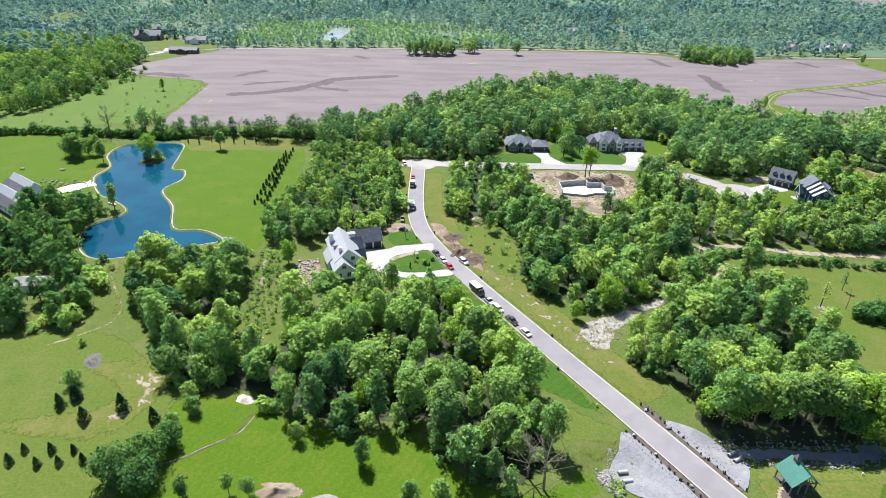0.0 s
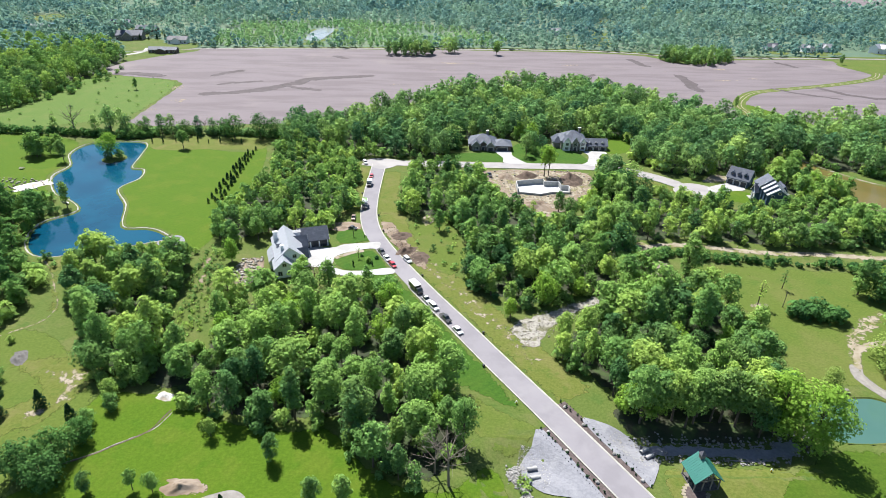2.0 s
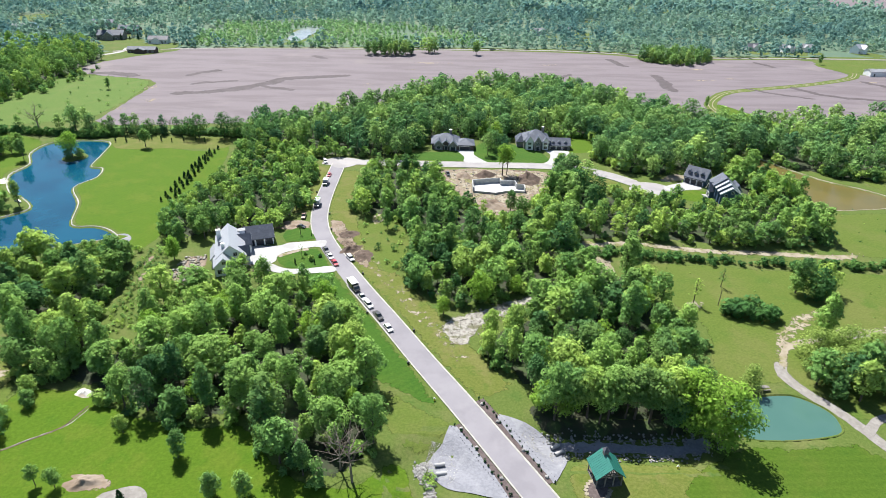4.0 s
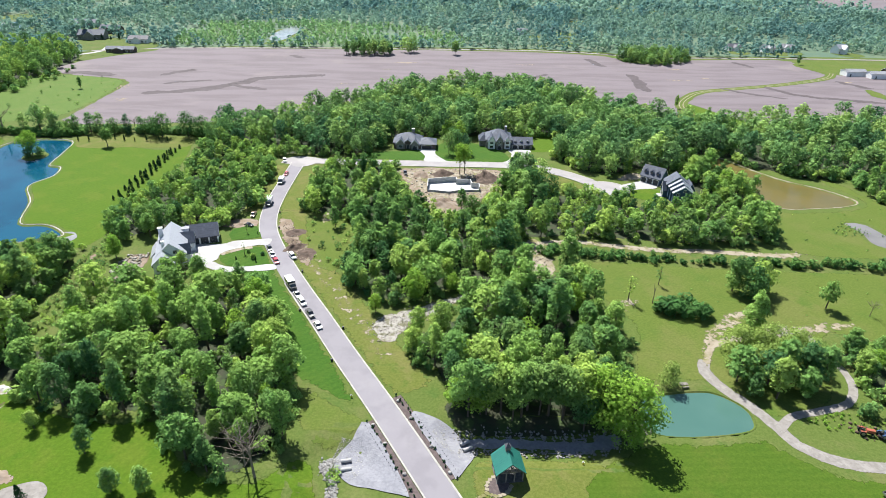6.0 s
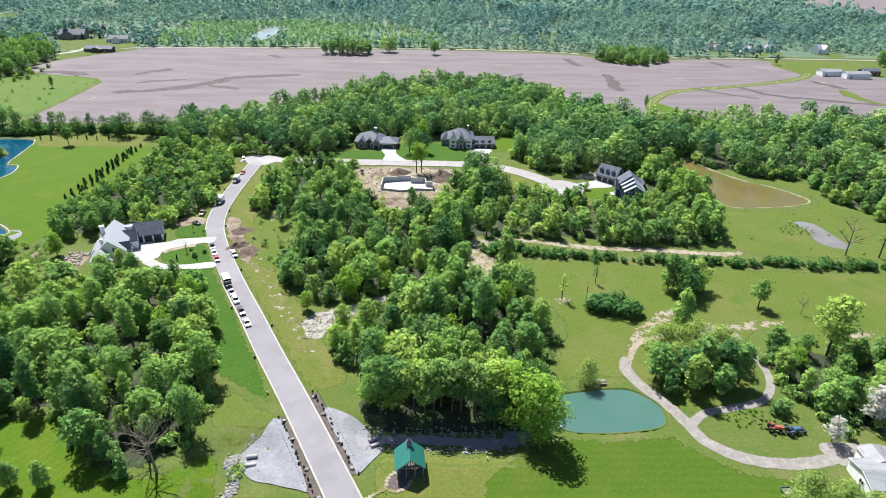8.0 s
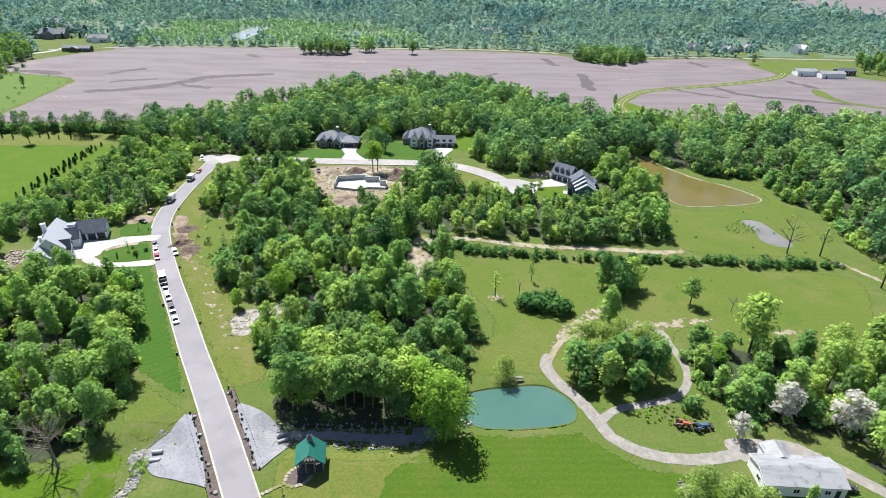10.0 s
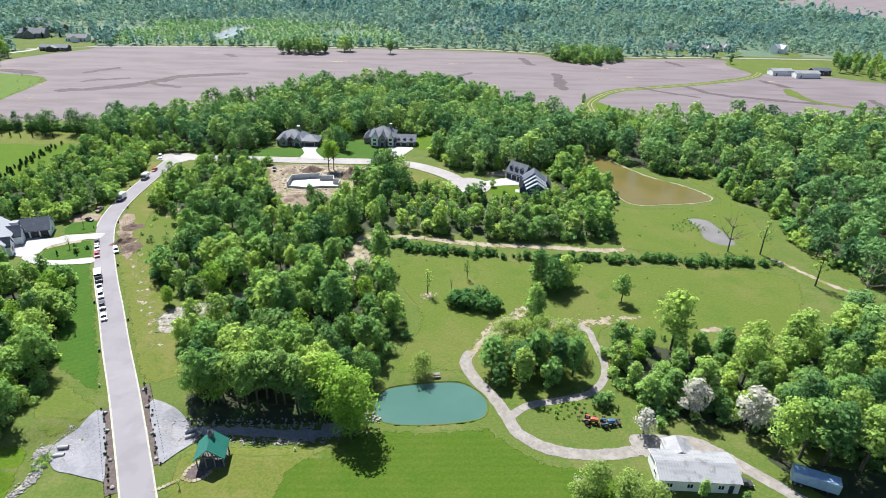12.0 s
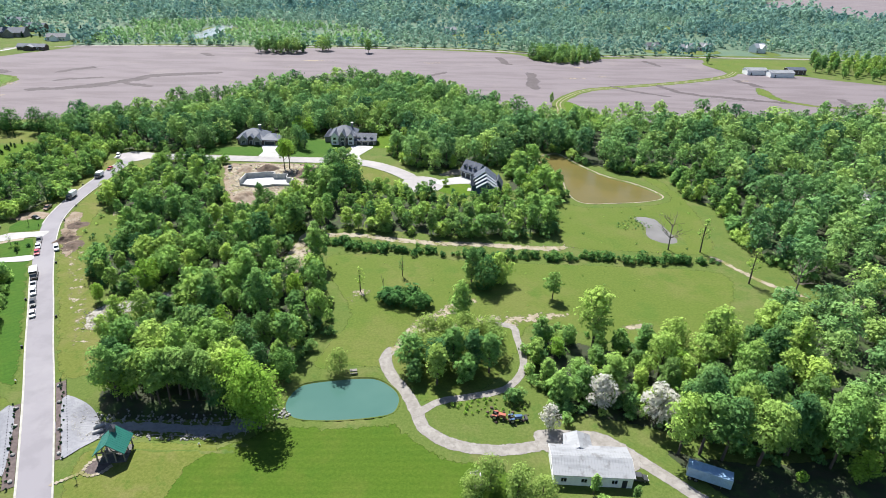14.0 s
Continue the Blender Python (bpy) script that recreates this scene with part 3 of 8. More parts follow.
for k, (pts, half) in enumerate((*PLOTS_A, *PLOTS_B)):
    stain(pts, half, k)
ribbon("grass_track", curve([(384, 514), (364, 489), (318, 463), (268, 442), (240, 429), (222, 408), (212, 388), (209, 366), (196, 350), (180, 330)], 5), 4.5, -4.5,
       0.19, MEADOW, "grassy farm track curving through the field", "track", rag=1.0, fade=1.5)
for side in (1.2, -1.2):
    ribbon("wheel_rut", curve([(384, 514), (364, 489), (318, 463), (268, 442), (240, 429), (222, 408), (212, 388), (209, 366), (196, 350)], 5), side + 0.5, side - 0.5,
           0.22, SAND, "worn wheel rut in the farm track", "track", rag=0.4, fade=0.5)
sheet("grass_strip", [(372, 452), (366, 438), (364, 425), (372, 404), (392, 392), (440, 384), (440, 390), (396, 399), (378, 412), (376, 428), (379, 446)], 0.2, MEADOW,
      "green grassed waterway in the field", "grass", rag=1.5, fade=4)
sheet("grass_strip", [(200, 346), (206, 366), (211, 386), (220, 394), (229, 376), (240, 347), (224, 338)], 0.14, LAWN, "bright grass where the farm track meets the wood", "grass", rag=1.2, fade=4)
sheet("grass_strip", [(370, 552), (378, 512), (398, 520), (452, 520), (455, 560), (420, 575)], 0.08, MEADOW, "green paddock beside the white barns", "grass")
sheet("meadow", [(-235, 440), (-191, 436), (-169, 417), (-162, 338), (-184, 316), (-233, 300), (-300, 330), (-270, 390)], 0.06, HAY, "bright green rough meadow", "grass", rag=1.0, fade=8)
sheet("lawn", [(-131, 289), (-105, 281), (-80, 276), (-72, 287), (-64, 250), (-64, 205), (-62, 185), (-66, 172), (-84, 174), (-76.5, 182), (-82.5, 188.5),
               (-89, 190.8), (-97.6, 191.8), (-105.6, 210.6), (-116, 226.4), (-113, 238), (-116.6, 249.4), (-122.6, 252), (-126.6, 270)], 0.05, LAWN,
      "broad bright green mown lawn beside the pond", "lawn", steps=3, fade=1.5)
sheet("dry_grass", [(-132, 298), (-100, 298), (-76, 297), (-72, 281), (-100, 277.5), (-126, 276.5)], 0.075, VERGE, "pale dry grass strip with saplings", "grass", rag=0.6, fade=2)
sheet("lawn", [(-230, 300), (-186, 296), (-164, 284), (-162, 268), (-153.5, 254), (-153, 238), (-142, 221), (-152, 212), (-180, 196), (-240, 190)], 0.05, LAWN,
      "sunlit lawn around the brown-roofed house", "lawn", steps=3, fade=4)
sheet("lawn", [(-150, 122), (-117, 127), (-90, 128), (-76, 120), (-62, 106), (-58, 95), (-62, 84), (-66, 70), (-110, 60), (-160, 75)], 0.04, MEADOW,
      "open grass slope with scattered young evergreens", "lawn", rag=0.5, fade=4)
sheet("lawn", [(-62, 103), (-45, 104), (-40, 101), (-30, 97), (-24, 95), (-13, 94), (-6, 95), (-1, 91), (4, 85), (10, 80.5), (20, 79), (28, 86), (33, 80), (30, 60), (-20, 50), (-70, 60), (-58, 84)], 0.045, LAWN,
      "bright mown lawn below the wood", "lawn", grid=2.5, fade=3)
sheet("lawn", [(96, 89), (104, 92.2), (114, 91.8), (126, 93.6), (130, 91.5), (139, 84.2), (150, 82), (157, 74), (150, 50), (90, 45), (84, 60), (85, 80)], 0.05, LAWN_RICH,
      "bright green mown lawn below the turquoise pond", "lawn", grid=2.0, fade=4.5)
sheet("lawn", [(63, 84), (66, 86.5), (80, 87), (92, 86), (90, 60), (76, 52), (64, 72)], 0.04, VERGE, "thin yellowish grass round the pavilion", "lawn", grid=1.7, fade=4)
sheet("meadow", [(99, 171), (121, 172), (152, 169), (197, 168), (226, 166), (232, 158), (222, 138), (207, 118), (186, 122), (165, 132), (158, 118), (149, 104), (134, 98),
                 (129, 104), (123, 110), (112, 110.5), (104, 109), (106, 120), (110, 135), (102, 152), (98, 162)], 0.04, MEADOW, "gently mottled green meadow with dry patches", "grass", steps=3, fade=4)
sheet("meadow", [(181, 217), (178, 190), (182, 179), (210, 176), (232, 177), (238, 195), (240, 226), (236, 250), (226, 254), (233, 230), (224, 221), (195, 217), (188, 228), (187, 250)], 0.03, MEADOW,
      "olive-green grass with dry patches around the muddy pond", "grass", rag=0.8, fade=4)
# the verges
ribbon("verge", ROAD[15:58], -2.6, -15.5, 0.055, VERGE, "dry yellowish roadside grass verge", "verge", rag=0.8, cross=6, fade=5)
l = ROAD[14:41]
edge = offset(l, 2.6), offset(l, 2.6 + 12.4)
sheet("verge", np.concatenate([edge[0], edge[1][6::3][::-1]]), 0.06, LAWN_DARK, "fresh dark green striped roadside lawn", "lawn", rag=0.6, steps=1, fade=5.0)
ribbon("verge", ROAD[50:68], 2.6, 11.5, 0.06, VERGE, "dry grass verge beside the upper road", "verge", rag=0.6, fade=3)
ribbon("verge", ROAD[50:66], -2.6, -12, 0.065, VERGE, "mown yellow-green verge beside the upper road", "verge", rag=0.6, fade=3)
sheet("lawn", [(-12.8, 163.0), (-1.5, 163.6), (0.0, 165.6), (-5.6, 176.2), (-13.5, 173.5), (-17.5, 169.5)], 0.08, LAWN_DARK, "dark green new lawn in the loop of the drive", "lawn", steps=2)
sheet("lawn", [(-17.3, 181), (-19.5, 189.5), (-12.2, 192.5), (-9.6, 188), (-7.5, 184)], 0.08, LAWN_DARK, "small dark green new lawn by the garage", "lawn", steps=2)
sheet("lawn", [(11.5, 269.2), (32, 269.4), (46.6, 269.4), (46.4, 283), (34, 281.5), (20, 279)], 0.08, LAWN_DARK, "deep green front lawn", "lawn")
sheet("lawn", [(52.7, 269.4), (84, 269.2), (87.5, 279), (80, 291), (65, 300), (54, 294)], 0.07, LAWN_DARK, "deep green front lawn between two houses", "lawn")
sheet("lawn", [(92, 300), (101, 285), (112, 288), (118, 310), (105, 318)], 0.06, LAWN, "sunny side lawn behind the garage", "lawn", fade=2)
sheet("lawn", [(134.5, 229.5), (146, 224), (152.5, 233), (145, 238), (136.5, 235)], 0.08, LAWN, "green front lawn beside the dark blue house", "lawn")
sheet("lawn", [(104, 256), (112, 249), (118.5, 240), (114, 234), (98, 240), (90, 252), (96, 257)], 0.05, VERGE, "yellowish grass beside the turning circle", "lawn", fade=2)
sheet("verge", [(20, 108), (28, 105.5), (34, 101), (40.5, 95.5), (37, 89), (30, 88), (24, 96)], 0.062, MEADOW, "yellow-green roadside grass above the stone slope", "verge", rag=1.0, fade=4.0)
# bare ground
PATCHES_A = [([(-5.5, 200), (0.8, 198), (5, 188), (8.6, 180), (15, 165), (10.5, 163.5), (4.5, 174), (-1.5, 184)], DIRT, "bare stony dirt beside the road"),
    ([(-22, 199), (-12.2, 199), (-10.6, 190.5), (-20, 190), (-27, 193)], DIRT, "bare brown dirt beside the garage"),
    ([(36, 131), (40, 125), (44, 123), (46.5, 128), (51, 134), (59, 140.5), (67, 147), (70, 152), (66, 151.5), (57, 147), (47, 140), (41, 138)], STONES, "whitish stony clearing cutting into the wood"),
    ([(85, 159), (92, 159), (95, 166), (94.5, 175), (92, 187), (86, 187), (84.5, 174)], SAND, "pale bare clay slope between two woods"),
    ([(37, 258), (81, 259), (86, 248), (84, 236), (74, 222), (66, 206), (54, 208), (45, 222), (38, 240)], DIRT, "churned bare earth of a building site"),
    ([(-62, 178), (-56, 172), (-50, 150), (-47, 128), (-52, 124), (-57, 140), (-60, 160)], WILD, "cleared strip between two woods"),
    ([(-60, 176), (-57, 170), (-54, 152), (-57, 152), (-60, 163)], DIRT, "reddish bare earth on the cleared strip")]
PATCHES_B = [([(-46, 170), (-39, 170), (-38, 158), (-41, 150), (-47, 152), (-48, 162)], DIRT, "trampled earth behind the white house"),
    ([(133, 250), (143, 258), (150, 256), (147, 250), (138, 246)], SAND, "pale bare ground beside the drive"),
    ([(-32, 80), (-29, 80.5), (-26, 79), (-26, 76), (-31, 76)], DIRT, "bare earth heap at the lawn's edge")]
for o, m, l in (*PATCHES_A, *PATCHES_B):
    sheet("bare_ground", o, 0.095 if m is not WILD else 0.05, m, l, "bare ground", rag=1.4, steps=3, fade=3.4)
sheet("clearing", [(5, 202), (20, 200), (26, 186), (27, 172), (22, 160), (14, 166), (9, 178)], 0.07, MEADOW, "weedy clearing beside the road", "grass", rag=1.0, fade=3.0)
ribbon("track", curve([(89, 152), (90.5, 164), (90, 174), (89, 182), (104, 185), (120, 182), (136, 180), (150, 180), (172, 178), (184, 180)], 6), 3.3, -2.7, 0.1, SAND,
       "pale rutted clay track along the hedge", "track", rag=2.2, fade=4.4)
ribbon("track", curve([(228, 176), (232, 173), (236, 166), (242, 157), (252, 148)], 5), 2.0, -2.0, 0.1, SAND, "pale stony track into the wood", "track", rag=1.0, fade=3.2)
ribbon("gravel_drive", curve([(210, 52), (196, 66), (187, 76), (181, 82), (174, 88.5), (166, 90), (158, 86.8), (149, 85.5), (140, 87), (134, 91.2), (131.8, 97), (129.3, 102.5), (125.4, 108.5), (123, 115), (125, 120)], 6),
       1.9, -1.9, 0.11, GRAVELWAY, "pale gravel farm drive curving past the pond", "drive", rag=0.5, cross=3, fade=1.1)
ribbon("gravel_drive", curve([(131.8, 95), (136.9, 99.7), (144.2, 101.8), (152.4, 104.4), (157, 109.8), (158.6, 116), (158, 125), (157, 130.5), (150, 132)], 6),
       1.25, -1.25, 0.13, GRAVELWAY, "narrow gravel loop round the willows", "drive", rag=0.5, fade=0.6)
sheet("gravel_yard", [(158, 91), (166, 92), (174, 91), (180, 84), (176, 80), (168, 86), (160, 85)], 0.125, GRAVELWAY, "gravel yard in front of the white barn", "drive", rag=0.5, fade=1)
ribbon("track", curve([(-104, 120), (-99.5, 123), (-95, 126.8), (-90.5, 132), (-91.2, 139), (-96.5, 147), (-105, 159), (-112, 166)], 5), 1.2, -1.2, 0.09, SAND, "faint worn footpath in the grass", "path", rag=0.9, fade=3.0)
ribbon("far_road", curve([(-260, 540), (-208, 561), (-150, 571), (-49, 584), (26, 589), (141, 594), (205, 583), (239, 567), (300, 574), (411, 582), (640, 586)], 4), 2.6, -2.6, 0.16, GRAVELWAY,
       "pale country road behind the ploughed field", "road")
ribbon("lane", curve([(345, 250), (336, 245), (324, 238), (317, 225), (302, 207)], 5), 2.5, -2.5, 0.12, CONCRETE, "pale concrete lane between trees", "drive")
STREAKS_A = [([(121, 117), (125, 126), (132, 136), (141, 143.5), (149, 146), (148, 141), (139, 134), (132, 126)], SAND, 0.38, "broken sandy streaks where the track turns"),
    ([(146, 135), (160, 138), (174, 140), (174, 135), (160, 130), (147, 129)], SAND, 0.35, "thin sandy streaks beside the farm track"),
    ([(183, 131), (191, 136), (200, 136), (199, 130), (190, 126)], SAND, 0.44, "worn sandy patch in the meadow"),
    ([(-90, 114), (-76, 118), (-63, 116), (-62, 106), (-66, 94), (-74, 88), (-96, 90), (-98, 96), (-84, 99), (-76, 104)], VERGE, 0.62, "dry straw-coloured patches in the grass slope"),
    ([(-84, 112), (-74, 114), (-64, 113), (-63, 106), (-66, 96), (-73, 91), (-76, 97), (-72, 104)], SAND, 0.37, "pale dry streaks in the grass slope")]
STREAKS_B = [([(40, 256), (80, 257), (84, 248), (80, 236), (70, 222), (64, 210), (56, 212), (46, 224), (40, 240)], DARKDIRT, 0.36, "damp churned earth on the building site"),
    ([(38, 258), (81, 259), (86, 248), (84, 236), (74, 222), (66, 206), (54, 208), (45, 222), (38, 240)], SAND, 0.37, "pale tracked clay on the building site"),
    ([(0, 196), (6, 184), (13, 168), (9, 166), (1, 182), (-4, 196)], DARKDIRT, 0.55, "dark topsoil spilt beside the road"),
    ([(-112, 166), (-104, 166), (-96, 150), (-88, 138), (-92, 134), (-98, 146)], VERGE, 0.8, "dry worn grass of the way to the pond"),
    ([(109, 139), (117, 145), (115, 151), (108, 148)], SAND, 0.45, "worn bare patch under a sapling")]
for k, (o, m, c, l) in enumerate((*STREAKS_A, *STREAKS_B)):
    sheet("worn_grass", o, {SAND: 0.103, DARKDIRT: 0.1}.get(m, 0.07) + 0.005 * k, m, l, "grass", rag=1.2, fade=1.8 if "streaks where" in l or "thin sandy" in l else 4.0, cap=c)
sheet("worn_grass", np.concatenate([offset(ROAD[18:42], -4.2), offset(ROAD[18:42:3], -14)[::-1]]), 0.107, SAND, "straw-coloured blotches in the roadside verge", "grass", steps=1, fade=3.0, cap=0.265)
ribbon("track", curve([(124, 116), (126.2, 121.5), (129.6, 126), (136, 129), (147, 131), (157, 131.4), (160, 130)], 6), 2.2, -2.2, 0.122, SAND, "pale sandy track closing the loop round the willows", "track", rag=1.0, fade=3.4)
# Sheet painted dark for the tree shade around the trailer.
sheet("shaded_earth", [(185, 87.5), (194, 85), (210, 84), (232, 88), (250, 84), (262, 62), (240, 52), (214, 54), (203, 64), (192.5, 76), (187, 82.5)], 0.058, FLOOR, "earth painted dark as tree shade around the parked trailer", "ground", grid=2.0, fade=1.6)
# Dark earth, painted deeper for the shade of the front trees.
sheet("shaded_earth", [(58, 102), (61, 94), (70, 92.6), (80, 93), (90, 94), (96, 98), (94, 106), (74, 104)], 0.055, FLOOR, "bare earth painted shade-dark under the tall trees", "ground", grid=1.6, fade=1.6)
ribbon("stream_bed", CREEK[28:50], 1.15, -1.15, 0.08, STONES, "pale cobbled bed of the narrow stream", "stream", rag=0.3, fade=0.7)
ribbon("ditch", curve([(-62, 80), (-52.6, 85.3), (-49, 88), (-44, 92), (-42.5, 96), (-41.6, 99)], 6), 0.28, -0.28, 0.1, DARKDIRT, "narrow dark ditch across the lawn", "ditch", rag=0.2, fade=0.25)
ribbon("ditch_bank", curve([(-62, 80.6), (-52.4, 86), (-48.8, 88.8), (-43.6, 92.6), (-42, 96), (-41.2, 99)], 6), 0.15, -0.75, 0.085, STONES, "pale spoil along the narrow ditch", "ditch", rag=0.3, fade=0.9)

# the paved roads
THROUGH = np.concatenate([[(88 + 15.5 * k, 24 - 26 * k) for k in range(9, 0, -1)], ROAD])
road = ribbon("road", THROUGH, 2.95, -2.95, 0.105, ASPHALT, "wide pale concrete road, new and clean", drape=False, cross=3)
street = ribbon("road", STREET, 3.5, -3.5, 0.112, GLARE_CONCRETE, "pale side street to the turning circle", drape=False, cross=3)
moulding("kerb", THROUGH[:42], 2.9, 3.3, 0.02, 0.2, KERB, "pale concrete kerb", category="kerb")
moulding("kerb", ROAD[44:69], 2.9, 3.3, 0.02, 0.2, KERB, "pale concrete kerb", category="kerb")
moulding("kerb", THROUGH[:76], -2.9, -3.3, 0.02, 0.2, KERB, "pale concrete kerb", category="kerb")
moulding("kerb", STREET[7:36], 3.45, 3.85, 0.02, 0.2, KERB, "pale concrete street kerb", category="kerb")
moulding("kerb", STREET[7:37], -3.45, -3.85, 0.02, 0.2, KERB, "pale concrete street kerb", category="kerb")
pool_of = [(CUL[0] + 9.2 * math.cos(a), CUL[1] + 9.2 * math.sin(a)) for a in np.linspace(0, 2 * math.pi, 48, endpoint=False)]
c = pool("road", np.array(pool_of), 0.119, GLARE_CONCRETE, "round concrete turning circle")
tagged(c, category="road")
moulding("kerb", np.array([(CUL[0] + 9.2 * math.cos(a), CUL[1] + 9.2 * math.sin(a)) for a in np.linspace(2.75, 2.75 + 5.6, 48)]), 0.0, -0.45, 0.02, 0.21, KERB, "pale kerb round the turning circle")
c = pool("road", curve([(-20.5, 261.5), (-16.5, 259.5), (-12, 256), (-7.5, 257), (-4, 261.2), (-3, 267.5), (-10, 270.2), (-17, 269.5)], 5, True), 0.126, GLARE_CONCRETE, "broad junction at the top of the road")
tagged(c, category="road")


def paved(name, outline, label, material=CONCRETE, lift=0.13):
    return tagged(pool(name, curve(outline, 3, True), lift, material, label), category="driveway")


paved("driveway", [(-3.6, 182.5), (-9, 181.6), (-16, 180.2), (-20, 177.6), (-34, 177.2), (-34, 172), (-27, 166), (-22, 164), (-17.5, 166.5), (-17.5, 171), (-13.6, 174.6), (-6.6, 177.6), (-3.8, 177.4)], "white concrete driveway curving to the garage")
paved("driveway", [(3.0, 161), (1.4, 164.6), (-6, 162.6), (-13, 162.3), (-19, 165.6), (-21, 163), (-14, 159.2), (-6, 159.4)], "white concrete second arm of the drive", lift=0.137)
paved("driveway", [(47.2, 267.2), (46.9, 275), (43.5, 285.4), (51.3, 285.4), (52, 278), (57.5, 268.5), (60, 267.2)], "bright concrete driveway to the house")
paved("driveway", [(84.5, 267.2), (87.5, 271.5), (90, 281), (89, 287.5), (100, 287.5), (98, 280), (95, 272), (96, 266.4)], "bright concrete driveway to the garage")
paved("driveway", [(133.4, 240.5), (139.6, 244.6), (146.2, 247.2), (150, 243.6), (149.4, 239.0), (143, 237.6), (135.6, 236.2)], "bright concrete driveway to the dark garage")
paved("patio", [(-27, 74.6), (-24.4, 76.4), (-20.9, 77.4), (-18.2, 76), (-17.4, 73.5), (-19.5, 70), (-26, 69.5)], "pale concrete pad beside the earth heap", GRAVELWAY)


# ---------------------------------------------------------------- plants
def cards(rng, centre, normal, size, narrow=0.62):
    """Leaf sprays: a bent, pointed blade of four corners at each place."""
    n = len(centre)
    normal = normal / np.maximum(np.linalg.norm(normal, axis=1), 1e-6)[:, None]
    a = np.cross(normal, rng.normal(size=(n, 3)))
    a /= np.maximum(np.linalg.norm(a, axis=1), 1e-6)[:, None]
    b = np.cross(normal, a)
    s = size[:, None]
    v = np.stack([centre + a * s, centre + b * s * narrow + normal * s * 0.22, centre - a * s, centre - b * s * narrow + normal * s * 0.22], 1)
    return v.reshape(-1, 3), np.arange(4 * n).reshape(-1, 4)


def limb(a, b, ra, rb, sides=5):
    """A tapered limb as four-cornered faces."""
    a, b = np.array(a, float), np.array(b, float)
    d = (b - a) / max(np.linalg.norm(b - a), 1e-6)
    u = np.cross(d, (0.3, 0.9, 0.2))
    u /= np.linalg.norm(u)
    w = np.cross(d, u)
    ang = np.linspace(0, 2 * np.pi, sides, endpoint=False)
    ring = np.outer(np.cos(ang), u) + np.outer(np.sin(ang), w)
    v = np.concatenate([a + ring * ra, b + ring * rb])
    q = [(i, (i + 1) % sides, sides + (i + 1) % sides, sides + i) for i in range(sides)]
    return v, np.array(q)


def join(pieces):
    vs, qs, n = [], [], 0
    for v, q in pieces:
        vs.append(v)
        qs.append(q + n)
        n += len(v)
    return np.concatenate(vs), np.concatenate(qs)


def broadleaf(seed, tall=11.0, wide=7.5, count=900, leaf=0.39, lobes=20, low=0.22, droop=0.0, branches=9, peak=0.36, stir=0.34):
    """The arrays of a crown and of a trunk with limbs. The crown is a heap of uneven boughs with gaps, widest at the share peak of its height."""
    rng = np.random.default_rng(seed)
    base = tall * low
    one, two, squash = rng.uniform(0, 6.283), rng.uniform(0, 6.283), rng.uniform(0.8, 1.0)
    c, r = [], []
    for i in range(lobes):
        f = (i + 0.5) / lobes
        reach = 0.62 + 0.38 * f / peak if f < peak else math.sqrt(max(0.02, 1 - ((f - peak) / (1.02 - peak)) ** 2))
        ang = i * 2.4 + rng.uniform(-0.7, 0.7)
        reach *= 1 + 0.2 * math.sin(ang + one) + 0.14 * math.sin(2 * ang + two)
        size = wide * rng.choice((0.1, 0.13, 0.16, 0.2)) * rng.uniform(0.9, 1.1) * (0.7 + 0.45 * reach)
        rad = max(0.0, wide / 2 * reach * rng.uniform(0.62, 1.05) - size * 0.75)
        z = base + (tall - base) * (0.07 + 0.85 * f) + rng.uniform(-0.05, 0.05) * tall
        c.append((math.cos(ang) * rad, math.sin(ang) * rad * squash, min(z, tall - size * 0.5)))
        r.append(size)
    c, r = np.array(c), np.array(r)
    pick = rng.choice(lobes, count, p=r ** 2 / (r ** 2).sum())
    d = rng.normal(size=(count, 3))
    d[:, 2] = np.abs(d[:, 2]) * np.where(rng.random(count) < 0.74, 1, -0.8)
    d /= np.linalg.norm(d, axis=1)[:, None]
    depth = np.where(rng.random(count) < 0.88, rng.uniform(0.84, 1.08, count), rng.uniform(0.3, 0.84, count))
    wave = rng.uniform(0, 6.283, (lobes, 3))[pick]
    depth *= 1 + 0.17 * np.sin(5.2 * d[:, 0] + wave[:, 0]) * np.sin(4.6 * d[:, 1] + wave[:, 1]) + 0.12 * np.sin(7.5 * d[:, 2] + wave[:, 2] + 3 * d[:, 0])
    centre = c[pick] + d * (r[pick] * depth)[:, None] * (1, 1, 0.86)
    if droop:
        centre[:, 2] -= droop * rng.random(count) * np.hypot(centre[:, 0], centre[:, 1]) / wide
    crown = cards(rng, centre, d * 0.9 + (0, 0, 0.4) + rng.normal(size=(count, 3)) * stir, leaf * rng.uniform(0.6, 1.35, count), 0.8)
    lean = rng.uniform(-0.4, 0.4, 2)
    top = np.array((lean[0], lean[1], tall * 0.72))
    pieces = [limb((0, 0, -0.3), top * (0.5, 0.5, 0.45), tall * 0.021, tall * 0.015, 6), limb(top * (0.5, 0.5, 0.45), top, tall * 0.015, tall * 0.005, 5)]
    for k in rng.choice(lobes, min(branches, lobes), replace=False):
        start = top * np.array((0.6, 0.6, 1)) * min(0.9, max(0.25, (c[k][2] - 0.2 * wide) / (tall * 0.72) * 0.75))
        pieces.append(limb(start, c[k], tall * 0.008, tall * 0.002, 4))
    return crown, join(pieces)


